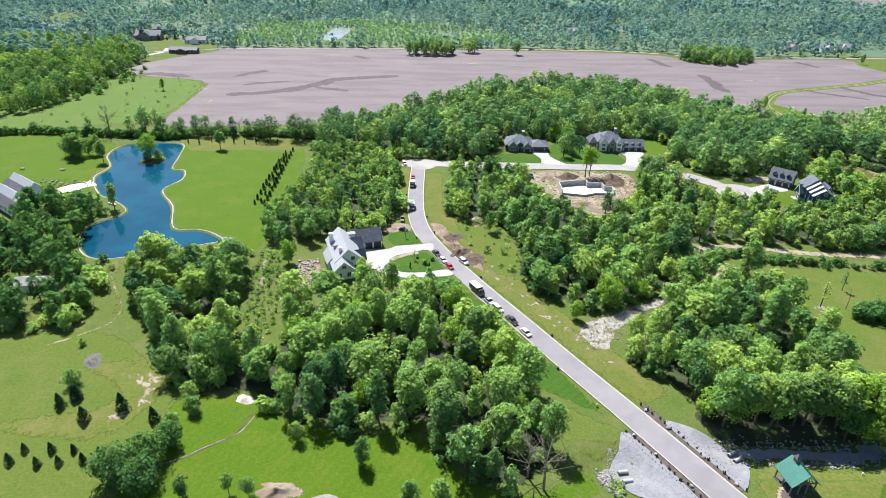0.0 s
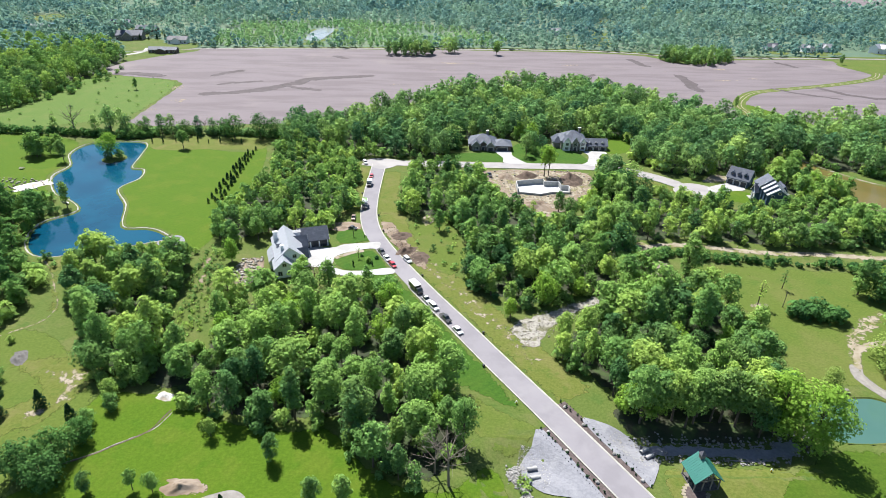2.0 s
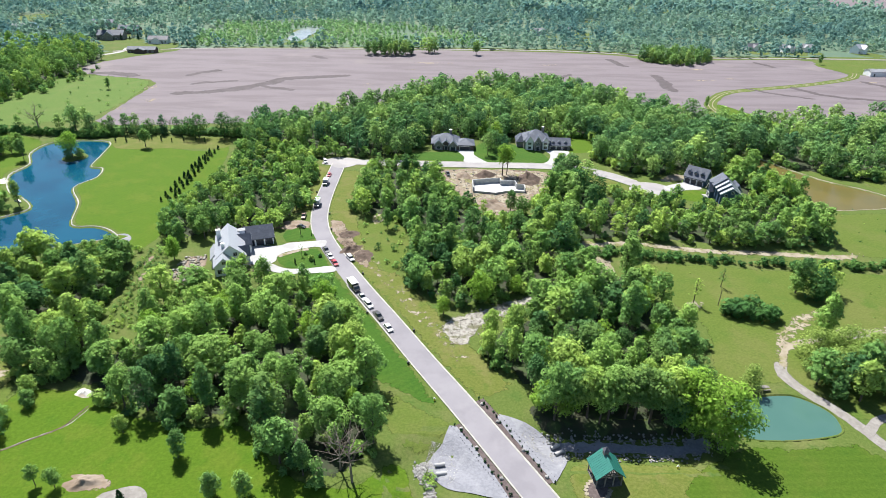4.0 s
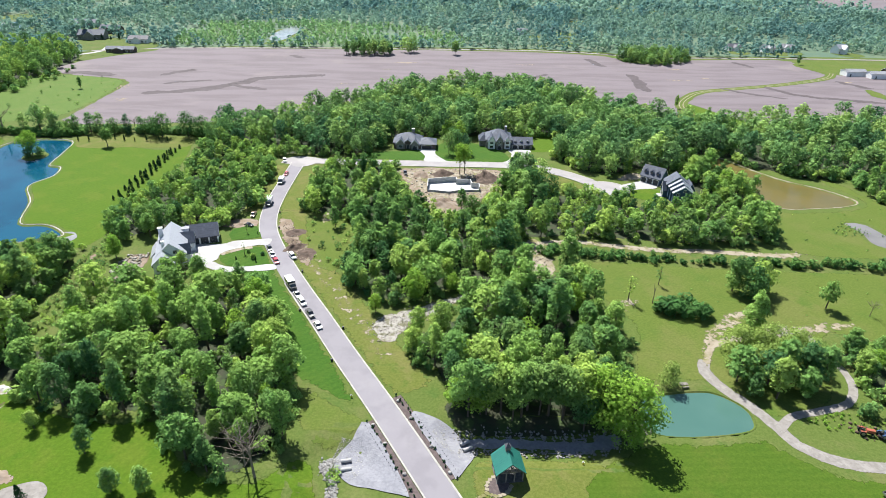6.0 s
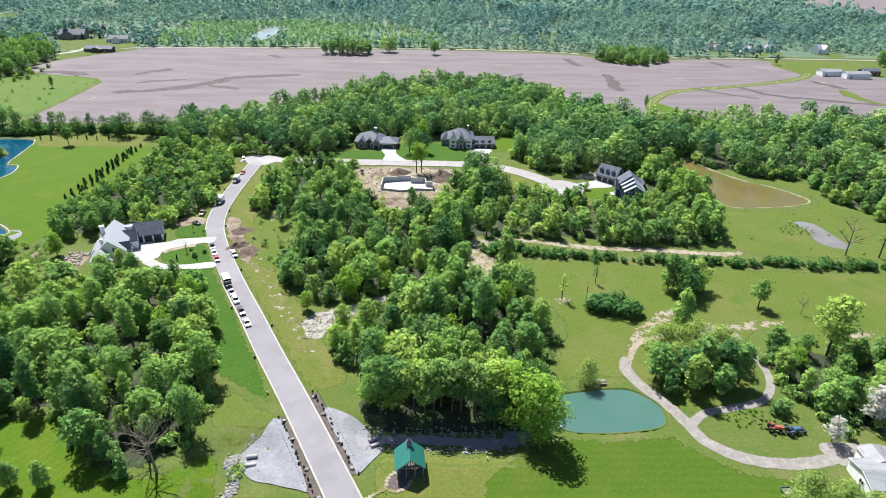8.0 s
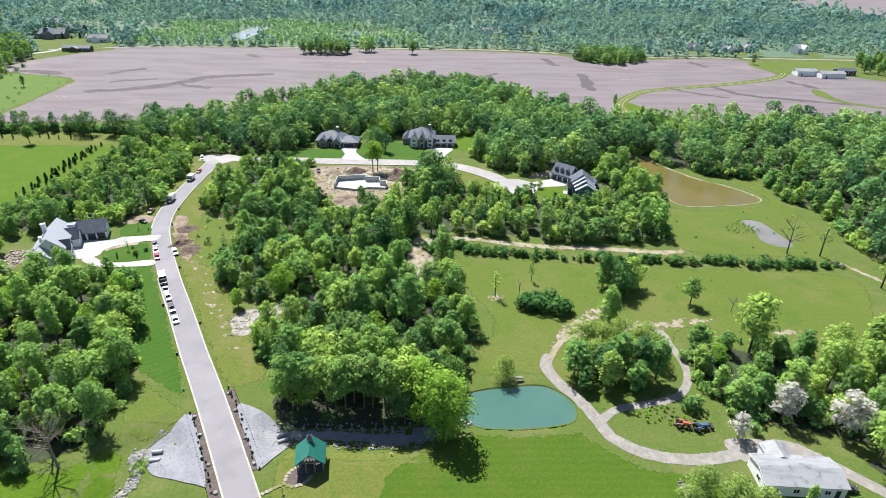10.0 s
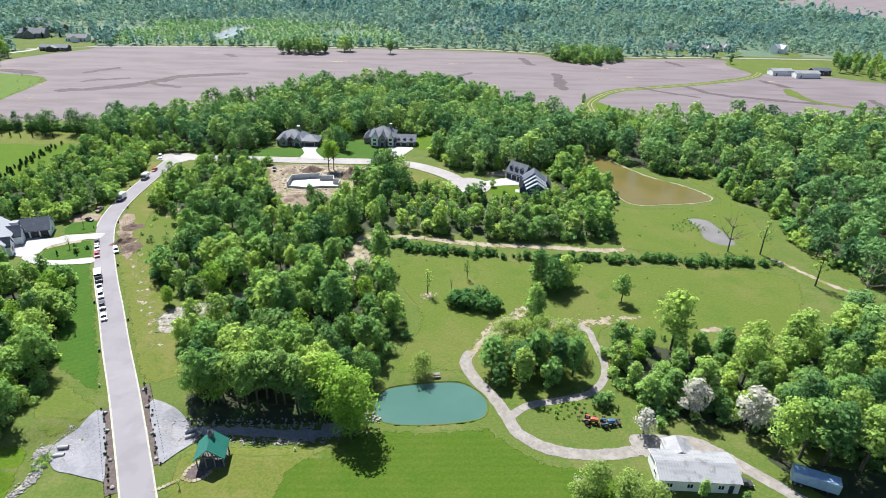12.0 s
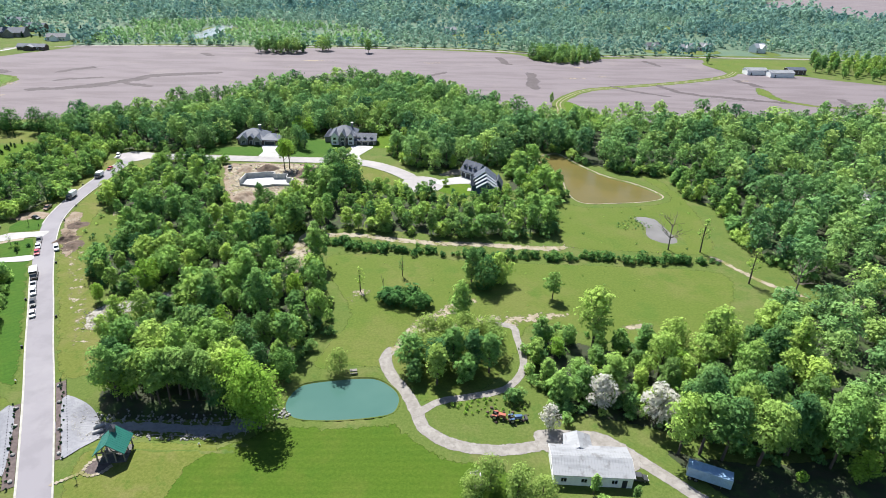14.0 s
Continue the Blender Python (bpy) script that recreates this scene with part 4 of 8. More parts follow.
def conifer(seed, tall=5.0, wide=2.4, count=420, leaf=0.3, tip=0.75):
    rng = np.random.default_rng(seed)
    f = rng.random(count) ** 0.8
    tier = np.round(f * 14) / 14 + rng.uniform(-0.02, 0.02, count)
    ang = rng.uniform(0, 2 * np.pi, count)
    rad = wide / 2 * (1 - tier) ** tip * rng.uniform(0.55, 1.08, count) * (0.85 + 0.15 * np.sin(ang * 3 + seed))
    centre = np.stack([np.cos(ang) * rad, np.sin(ang) * rad, 0.2 + (tall - 0.25) * tier], 1)
    d = np.stack([np.cos(ang), np.sin(ang), np.full(count, 0.5)], 1) + rng.normal(size=(count, 3)) * 0.35
    return cards(rng, centre, d, leaf * rng.uniform(0.7, 1.3, count), 0.5), join([limb((0, 0, -0.2), (0, 0, tall * 0.9), tall * 0.02, 0.02, 5)])


def bare(seed, tall=9.0, wide=7.0, twigs=60, stump=False):
    """A leafless tree: limbs that fork twice."""
    rng = np.random.default_rng(seed)
    pieces = [limb((0, 0, -0.2), (0.1, 0, tall * 0.4), tall * 0.022, tall * 0.015, 6), limb((0.1, 0, tall * 0.4), (0.2, 0.1, tall * 0.75), tall * 0.015, tall * 0.006, 5)]
    if stump:
        return None, join(pieces + [limb((0.1, 0, tall * 0.5), (-0.6, 0.2, tall), 0.1, 0.03, 4), limb((0.15, 0, tall * 0.6), (0.5, 0, tall * 0.85), 0.07, 0.02, 4)])
    for i in range(9):
        z = tall * rng.uniform(0.28, 0.7)
        ang = i * 2.4
        e = np.array((math.cos(ang) * wide * 0.34, math.sin(ang) * wide * 0.34, z + tall * rng.uniform(0.16, 0.3)))
        pieces.append(limb((0.1, 0, z), e, tall * 0.009, tall * 0.005, 4))
        for k in range(twigs // 9):
            s = np.array((0.1, 0, z)) + (e - np.array((0.1, 0, z))) * rng.uniform(0.4, 1)
            pieces.append(limb(s, s + rng.normal(size=3) * (0.9, 0.9, 0.5) + (e - (0.1, 0, z)) * 0.28 + (0, 0, 0.5), tall * 0.004, 0.012, 3))
    return None, join(pieces)


def meshes_of(kind, arrays, leaf_material, bark=BARK):
    crown, trunk = arrays
    return (quads_mesh(kind + "_crown", *crown, [leaf_material]) if crown is not None else None, quads_mesh(kind + "_trunk", *trunk, [bark]))


SHAPES = ((11, 7.6, 30, 0.4), (13.5, 6.4, 34, 0.3), (10, 8.4, 32, 0.5), (12.5, 7.6, 38, 0.36), (9.5, 5.6, 26, 0.28), (14, 6.0, 34, 0.34), (11.5, 7.2, 30, 0.45), (8.5, 6.4, 26, 0.4))
WOOD = [meshes_of("broadleaf", broadleaf(10 + i, a, b, 760, 0.5, n + 4, (0.2, 0.14, 0.22, 0.25, 0.12, 0.2, 0.3, 0.12)[i], peak=p), LEAF) for i, (a, b, n, p) in enumerate(SHAPES)]
FINE = [meshes_of("broadleaf", broadleaf(10 + i, a, b, 1500, 0.36, n + 10, (0.2, 0.14, 0.22, 0.25, 0.12, 0.2, 0.3, 0.12)[i], peak=p), LEAF) for i, (a, b, n, p) in enumerate(SHAPES)]
STEM = [meshes_of("tall_tree", broadleaf(20 + i, 13.5, 8.0, 1700, 0.36, 38, 0.36), LEAF) for i in range(3)]
PINE = [meshes_of("evergreen", conifer(30 + i, 5.0, 3.0), NEEDLE) for i in range(3)]
CYPRESS = [meshes_of("columnar", conifer(40 + i, 4.0, 1.5, 240, 0.25, 0.55), NEEDLE) for i in range(2)]
BUSHY = [meshes_of("bushy", broadleaf(160, 8.0, 8.5, 2100, 0.31, 42, 0.03, peak=0.42), LEAF_DARK), meshes_of("bushy", broadleaf(161, 10.5, 6.0, 1900, 0.31, 42, 0.03), LEAF), meshes_of("bushy", broadleaf(162, 7.0, 6.5, 1100, 0.36, 34, 0.02, peak=0.45), LEAF)]
SAPLING = [meshes_of("sapling", broadleaf(50 + i, 9.3, 3.6, 190, 0.24, 12, 0.3), LEAF) for i in range(2)]
BUSH = [meshes_of("shrub", broadleaf(60 + i, 3.0, 4.0, 420, 0.36, 14, 0.02, branches=5), LEAF) for i in range(3)]
SMALLBUSH = [meshes_of("small_shrub", broadleaf(70 + i, 0.9, 1.0, 90, 0.14, 7, 0.02, branches=3), NEEDLE) for i in range(2)]
WILLOW = [meshes_of("willow", broadleaf(80 + i, 9.5, 8.5, 1500, 0.3, 36, 0.06, 2.2), LEAF_WILLOW) for i in range(3)]
BRIGHT = [meshes_of("young_tree", broadleaf(90 + i, 8, 6, 1500, 0.27, 30, 0.12), LEAF_BRIGHT) for i in range(2)]
FLOWER = [meshes_of("blossom", broadleaf(95 + i, 7, 5, 700, 0.3, 18, 0.15), BLOSSOM) for i in range(2)]
DEAD = [meshes_of("bare", bare(100 + i), None, BARE) for i in range(3)]
STUMP = [meshes_of("stump", bare(105, 8, stump=True), None, BARE)]


def plant(name, meshes, x, y, size, turn, label, category="tree", group="", thick=1.0, z=None):
    ob = thing(name, Matrix.Translation((x, y, float(height([(x, y)])[0]) if z is None else z)) @ pose(0, 0, 0, 0, 0, turn) @ Matrix.Diagonal((size * thick, size * thick, size, 1)), label, category, group)
    for piece, me in (("crown", meshes[0]), ("trunk", meshes[1])):
        if me:
            o = new(piece, me)
            o.parent = ob
    return ob


def scatter(poly, gap, seed, keep_off=(), tries=12):
    """Places at least gap apart inside an outline, none of them on what keeps them off."""
    rng = np.random.default_rng(seed)
    poly = np.array(poly, float)
    area = 0.5 * abs(np.sum(poly[:, 0] * np.roll(poly[:, 1], -1) - poly[:, 1] * np.roll(poly[:, 0], -1)))
    n = int(area / gap ** 2 * tries)
    p = rng.uniform(poly.min(0), poly.max(0), (n * 2, 2))
    p = p[inside(poly, p)]
    for test in keep_off:
        p = p[test(p)]
    cells, out = {}, []
    for q in p:
        k = (int(q[0] // gap), int(q[1] // gap))
        if all(np.hypot(*(q - o)) >= gap for i in (-1, 0, 1) for j in (-1, 0, 1) for o in cells.get((k[0] + i, k[1] + j), ())):
            cells.setdefault(k, []).append(q)
            out.append(q)
    return np.array(out)


STANDS_A = [[(36, 259), (83, 260), (88, 248), (85, 236), (72, 216), (66, 204), (54, 206), (45, 220), (37, 240)],
    [(28, 300), (27, 286), (17, 279), (17, 268), (100, 268), (103, 286), (114, 288), (112, 308), (100, 303), (74, 303), (54, 297)],
    [(-62, 180), (-53, 176), (-45, 150), (-42, 126), (-50, 116), (-56, 134), (-62, 156)],
    [(-47, 178), (-40, 186), (-26, 187), (-20, 189), (-6, 192), (2, 164), (-4, 158), (-26, 152), (-40, 150), (-49, 156)]]
STANDS_B = [[(132, 222), (148, 219), (168, 226), (168, 240), (158, 262), (140, 260), (130, 246)],
    [(0, 203), (16, 203), (26, 188), (27, 172), (23, 158), (12, 164)],
    [(33, 132), (37, 125), (43, 121.5), (48, 123), (58, 132), (71, 144), (73, 151), (66, 151.5), (56, 146.5), (46, 139.5), (39, 138)], [(84, 157), (93, 157), (96, 166), (95, 178), (92, 188), (85, 188), (83.5, 174)],
    [(-51, 108), (-43, 109), (-39.5, 104), (-41, 98), (-49, 98)],
    [(-129, 152), (-114, 154), (-113, 145), (-117, 142), (-127, 143)],
    [(158, 92), (166, 94), (174, 92), (182, 84), (200, 74), (196, 60), (158, 74)],
    [(170, 80), (176, 85), (190, 82), (198, 76), (194, 70), (176, 72)],
    [(169, 101), (178, 100), (181, 89), (168, 89)], [(181, 97), (190, 97), (193, 85), (181, 87)], [(227, 100), (243, 100), (248, 113), (231, 113)], [(17, 85), (25, 85), (25, 76), (16, 77)]]
OPEN = [curve(o, 3, True) for o in (*STANDS_A, *STANDS_B)]
LANES = [(ROAD, 6.0), (STREET, 6.0), (curve([(89, 152), (90.5, 164), (90, 174), (89, 182), (104, 185), (136, 180), (184, 180)], 4), 4.6),
         (curve([(228, 176), (236, 166), (252, 148)], 4), 2.6), (curve([(345, 250), (324, 238), (302, 207)], 4), 3.5), (CREEK, 3.0),
         (curve([(210, 52), (187, 76), (181, 82), (174, 88.5), (166, 90), (149, 85.5), (134, 91.2), (129.3, 102.5), (123, 115)], 4), 3.6)]


def free(p):
    k = np.ones(len(p), bool)
    for poly in OPEN:
        k &= ~inside(poly, p)
    for line, gap in LANES:
        k &= away(line, p) > gap
    for poly, _ in PONDS:
        k &= ~inside(poly, p)
    d = np.hypot(p[:, 0] - CUL[0], p[:, 1] - CUL[1])
    return k & (d > 11.5)


NEAR_WOODS = {}
NEAR_WOODS["lower wood"] = ([(-61, 111), (-52, 106), (-40.8, 102), (-32, 97.5), (-24, 94.5), (-13, 94), (-5, 96), (-1, 92), (3, 86), (8, 81), (14, 79), (20, 80), (24, 90), (20, 112), (9, 136), (1, 149), (-9, 150), (-18, 146), (-30, 144), (-38, 144), (-42, 140), (-41.5, 132), (-44, 121)], 4.9)
NEAR_WOODS["western wood"] = ([(-85, 139), (-77, 127), (-69, 118), (-63, 108), (-50, 109), (-55, 127), (-60.5, 146), (-64, 166), (-74, 166), (-84, 160), (-93, 158), (-92, 150)], 4.6)
NEAR_WOODS["middle wood"] = ([(57, 107), (52.5, 116), (45, 123), (51, 130), (59, 136), (69, 146), (68, 153), (56, 149), (42, 142), (32, 150), (25, 160), (28, 172), (84, 172), (86, 160), (96, 165), (99, 152), (104, 139), (105, 128), (98, 110), (90, 95), (74, 95), (65, 98.5)], 4.9)
NEAR_WOODS["farm wood"] = ([(161, 124), (170, 127), (181, 123), (192, 120), (206, 119), (218, 124), (230, 134), (228, 112), (232, 98), (232, 88), (212, 85), (190, 90), (178, 93), (166, 96), (161, 112)], 5.5)
FAR_WOODS = {}
FAR_WOODS["pond"] = ([(-120, 128), (-101, 131), (-101, 142), (-108, 154), (-117, 163), (-126, 172), (-131, 196), (-140, 212), (-152, 196), (-150, 176), (-136, 150)], 5.5)
FAR_WOODS["upper middle"] = ([(28, 172), (84, 172), (84, 184), (76, 200), (62, 203), (42, 218), (34, 245), (34, 258), (6, 258), (4, 206), (20, 204), (27, 188)], 4.9)
FAR_WOODS["lane"] = ([(80, 186), (106, 190), (126, 186), (146, 185), (168, 189), (178, 190), (180, 216), (177, 226), (168, 224), (150, 218), (128, 222), (112, 228), (98, 236), (90, 258), (84, 236), (74, 214)], 5.2)
FAR_WOODS["house"] = ([(-62, 280), (-56, 250), (-62, 220), (-66, 200), (-60, 180), (-50, 182), (-44, 188), (-28, 190), (-18, 204), (-20, 232), (-22, 252), (-28, 268), (-10, 274), (6, 272), (22, 284), (26, 302), (70, 308), (98, 308), (112, 312), (122, 296), (112, 276),
               (116, 264), (134, 252), (146, 262), (166, 262), (180, 286), (200, 290), (212, 326), (192, 330), (168, 348), (148, 381), (132, 412), (80, 424), (14, 390), (-26, 327), (-62, 318), (-66, 302)], 6.2)
FAR_WOODS["east"] = ([(236, 255), (243, 262), (240, 228), (250, 217), (248, 196), (247, 178), (262, 150), (250, 140), (234, 138), (230, 110), (226, 84), (260, 90), (330, 140), (380, 230), (420, 352), (405, 352), (273, 339), (215, 326), (196, 300), (192, 284), (204, 270), (222, 256)], 7.6)
FAR_WOODS["south of the pond"] = ([(-112, 165), (-97, 170), (-82, 177), (-70, 171), (-62, 178), (-60, 168), (-84, 161), (-98, 161)], 6.0)
FAR_WOODS["pond bank"] = ([(164, 233), (170, 226), (178, 222), (187, 224), (186, 246), (180, 262), (172, 262), (166, 250)], 5.0)
FAR_WOODS["willow ring"] = ([(131, 104.5), (142, 104.5), (150, 107.5), (153.5, 115), (152, 124), (144, 126), (134, 124), (129, 118), (128, 110)], 3.9)
FAR_WOODS["west meadow"] = ([(-258, 318), (-238, 346), (-242, 450), (-248, 500), (-300, 560), (-470, 545), (-420, 330), (-330, 240)], 7.6)

TREE_WORDS = ("tall green broadleaf tree in a dense wood", "full round-crowned green tree in the wood", "broadleaf tree with a lumpy dark green crown")


def plant_near():
    rng = np.random.default_rng(3)
    for i, x in enumerate(np.linspace(64, 88, 8)):
        plant("broadleaf_tree", STEM[i % 3], x + rng.uniform(-1, 1), 98.6 + rng.uniform(-1.4, 1.6), rng.uniform(0.98, 1.16), rng.uniform(0, 360), "tall tree with bare lower stems shading the creek", "tree", "tall trees along the creek", rng.uniform(0.9, 1.1))
    for i, (x, y) in enumerate(((188.2, 85.6), (192.6, 85.6), (196.8, 84.2), (203.2, 88.5), (203.8, 83), (211.5, 86), (218.7, 82.7), (222.5, 87.2), (227.5, 82.6), (233, 87), (238, 81), (243, 85), (209, 93.5), (195, 92))):
        plant("broadleaf_tree", STEM[i % 3], x, y, (1.16, 1.22, 1.2, 1.2, 1.28)[min(i, 4)] * rng.uniform(0.95, 1.06), rng.uniform(0, 360), "very tall leafy tree shading the farm drive", "tree", "tall trees shading the drive", rng.uniform(0.8, 1.0))
    for name, (poly, gap) in NEAR_WOODS.items():
        rng = np.random.default_rng(len(name) * 7)
        for x, y in scatter(poly, gap, len(name), (free,)):
            k = int(rng.integers(len(WOOD)))
            if name == "middle wood" and y < 110:
                plant("broadleaf_tree", STEM[k % 3], x, y, rng.uniform(0.8, 1.05), rng.uniform(0, 360), "tall tree with bare lower stems at the wood's shady front", "tree", "trees of the " + name, rng.uniform(0.85, 1.1))
                continue
            if rng.random() < (0.045 if name == "farm wood" else 0.09):
                plant("young_tree", BRIGHT[k % 2], x, y, rng.uniform(0.75, 1.0 if name == "farm wood" else 1.3), rng.uniform(0, 360), "bright yellow-green tree in the wood", "tree", "bright trees of the " + name)
                continue
            plant("broadleaf_tree", (FINE if y < 132 else WOOD)[k], x, y, rng.choice((0.6, 0.8, 0.95, 1.15, 1.4) if name == "farm wood" else (0.55, 0.72, 0.9, 1.02, 1.15)) * rng.uniform(0.92, 1.08), rng.uniform(0, 360), TREE_WORDS[k % 3], "tree", "trees of the " + name, rng.uniform(0.8, 1.3))


COARSE_KINDS = [broadleaf(130 + i, a, b, 210, 0.9, 22, 0.12, peak=p, branches=2) for i, (a, b, p) in enumerate(((11, 8.6, 0.4), (13.5, 7.4, 0.3), (9.5, 9.0, 0.5), (12.5, 8.0, 0.36), (8.5, 7.4, 0.4)))]
MATURE_KINDS = [broadleaf(170 + i, a, b, 350, 0.8, 30, 0.1, peak=p, branches=2) for i, (a, b, p) in enumerate(((13, 10.5, 0.45), (12, 11.5, 0.5), (14.5, 9.5, 0.4), (10.5, 9.0, 0.45), (15, 11.0, 0.42)))]
MATURE_FINE = [broadleaf(170 + i, a, b, 760, 0.55, 34, 0.1, peak=p, branches=4) for i, (a, b, p) in enumerate(((13, 10.5, 0.45), (12, 11.5, 0.5), (14.5, 9.5, 0.4), (10.5, 9.0, 0.45)))]
STUFF_KINDS = [broadleaf(110 + i, a, b, 340, 0.7, 28, 0.14, peak=p, branches=4) for i, (a, b, p) in enumerate(((11, 7.6, 0.4), (13.5, 6.6, 0.3), (9.5, 8.2, 0.5), (12, 7.2, 0.36), (8, 6, 0.4), (12, 5.6, 0.3)))]
SCRUB_KINDS = [broadleaf(150 + i, a, b, 190, 0.58, 20, 0.02, peak=p, branches=2) for i, (a, b, p) in enumerate(((5.5, 5.0, 0.4), (7.5, 4.6, 0.3), (4.2, 5.2, 0.45), (9, 5.4, 0.34), (6, 4.2, 0.3)))]
SHRUB_KINDS = [broadleaf(120 + i, 3.2, 4.2, 66, 0.66, 10, 0.02, branches=2) for i in range(3)]


def thicket(name, places, kinds, label, rng, lo=0.7, hi=1.1, leaf=LEAF, category="woodland", bark=True, swell=0.0):
    """Many plants in one mesh."""
    vs, qs, which, tone, n = [], [], [], [], 0
    z = height(places)
    for (x, y), h in zip(places, z):
        crown, trunk = kinds[int(rng.integers(len(kinds)))]
        a, s, w, tn = rng.uniform(0, 6.283), rng.uniform(lo, hi), rng.uniform(0.85, 1.2), rng.random()
        s *= 1 + swell * noise.noise((x * 0.017, y * 0.017, 9.0))
        rot = np.array(((math.cos(a), -math.sin(a), 0), (math.sin(a), math.cos(a), 0), (0, 0, 1)))
        for (v, q), m in ((crown, 0), (trunk, 1)):
            if m and not bark:
                continue
            vs.append((v * (s * w, s * w, s)) @ rot.T + (x, y, h))
            qs.append(q + n)
            which.append(np.full(len(q), m))
            tone.append(np.full(len(q), tn))
            n += len(v)
    me = quads_mesh(name, np.concatenate(vs), np.concatenate(qs), [leaf, BARK], np.concatenate(which), np.concatenate(tone))
    return tagged(new(name, me), label, category, kind="stuff")


def edge_shrubs(poly, seed, every=3.2, rag=2.5):
    rng = np.random.default_rng(seed)
    poly = np.array(poly, float)
    out = []
    for a, b in zip(poly, np.roll(poly, -1, 0)):
        n = int(np.hypot(*(b - a)) / every)
        out += [a + (b - a) * rng.random() + rng.uniform(-rag, rag, 2) for _ in range(n)]
    out = np.array(out)
    return out[free(out)]


LOW = {"house": (lambda x, y: (x < -14) & (y < 284), 3.9, (0.75, 1.2)), "lane": (lambda x, y: (x > 96) & (y > 199), 4.0, (0.7, 1.05)), "south of the pond": (lambda x, y: x < 999, 5.6, (0.3, 0.7)),
       "upper middle": (lambda x, y: ((x > 34) & (y > 192)) | (y > 232), 4.0, (0.6, 1.05)), "east": (lambda x, y: (x < 262) & (y < 260) & (y > 200), 4.6, (0.9, 1.4))}


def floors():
    """Leaf litter under the trees, coloured dark to stand for their shade."""
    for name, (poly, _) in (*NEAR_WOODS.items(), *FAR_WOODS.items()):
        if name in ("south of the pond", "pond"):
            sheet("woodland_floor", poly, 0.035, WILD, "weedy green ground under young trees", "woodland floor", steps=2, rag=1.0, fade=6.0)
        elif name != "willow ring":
            sheet("woodland_floor", poly, 0.035, FLOOR, "leaf litter painted shade-dark under the trees", "woodland floor", steps=2, rag=1.0, fade=6.0)
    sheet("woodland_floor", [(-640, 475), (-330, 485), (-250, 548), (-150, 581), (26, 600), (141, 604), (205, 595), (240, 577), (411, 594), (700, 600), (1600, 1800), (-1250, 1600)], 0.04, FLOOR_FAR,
          "ground painted in shade tone under the distant woods", "woodland floor", steps=1)


def plant_far():
    floors()
    for k, (name, (poly, gap)) in enumerate(FAR_WOODS.items()):
        rng = np.random.default_rng(300 + k)
        p = scatter(poly, gap, 200 + k, (free,))
        if name == "willow ring":
            for x, y in p:
                w = y > 113
                plant("willow_tree" if w else "broadleaf_tree", WILLOW[int(rng.integers(3))] if w else WOOD[int(rng.integers(8))], x, y, rng.uniform(0.72, 0.98), rng.uniform(0, 360),
                      "pale yellow-green willow in the ring of the track" if w else "dark green tree among the willows", "tree", "trees in the track's loop", 1.15)
            continue
        low = LOW.get(name)
        if low:
            p = p[~low[0](p[:, 0], p[:, 1])]
            q = scatter(poly, low[1], 260 + k, (free,))
            q = q[low[0](q[:, 0], q[:, 1])]
            thicket("woodland", q, SCRUB_KINDS, "dense scrub of low young green trees", rng, *low[2])
        for far, kinds in ((False, MATURE_FINE if name == "east" else STUFF_KINDS), (True, MATURE_KINDS if name in ("east", "house", "west meadow") else COARSE_KINDS)):
            q = p[(p[:, 1] > (170 if name == "east" else 225)) == far]
            if len(q) > 3:
                thicket("woodland", q, kinds, "dense mixed green woodland, trees crowding together", rng, *((0.75, 1.2) if name in ("east", "house", "pond") else (0.7, 1.1)), LEAF_DARK if name == "pond" else LEAF_MATURE_HAZED if name in ("east", "house") else LEAF)
        if name != "west meadow":
            thicket("undergrowth", edge_shrubs(poly, k, 3.0), SHRUB_KINDS, "leafy shrubs along the edge of the wood", rng, *((0.3, 0.7) if name == "south of the pond" else (0.8, 1.7)), category="shrubs")
    for k, (name, (poly, gap)) in enumerate(NEAR_WOODS.items()):
        rng = np.random.default_rng(400 + k)
        e = edge_shrubs(poly, 40 + k, 2.4)
        if name == "middle wood":
            e = e[e[:, 1] > 112]
        thicket("undergrowth", e, SHRUB_KINDS, "leafy shrubs along the edge of the wood", rng, 0.5, 1.1, category="shrubs")
        q = scatter(poly, 6.2, 60 + k, (free,))
        if name == "middle wood":
            q = q[q[:, 1] > 112]
        thicket("undergrowth", q, SCRUB_KINDS, "bushes and young trees filling the gaps of the wood", rng, 0.5, 1.0, category="shrubs")


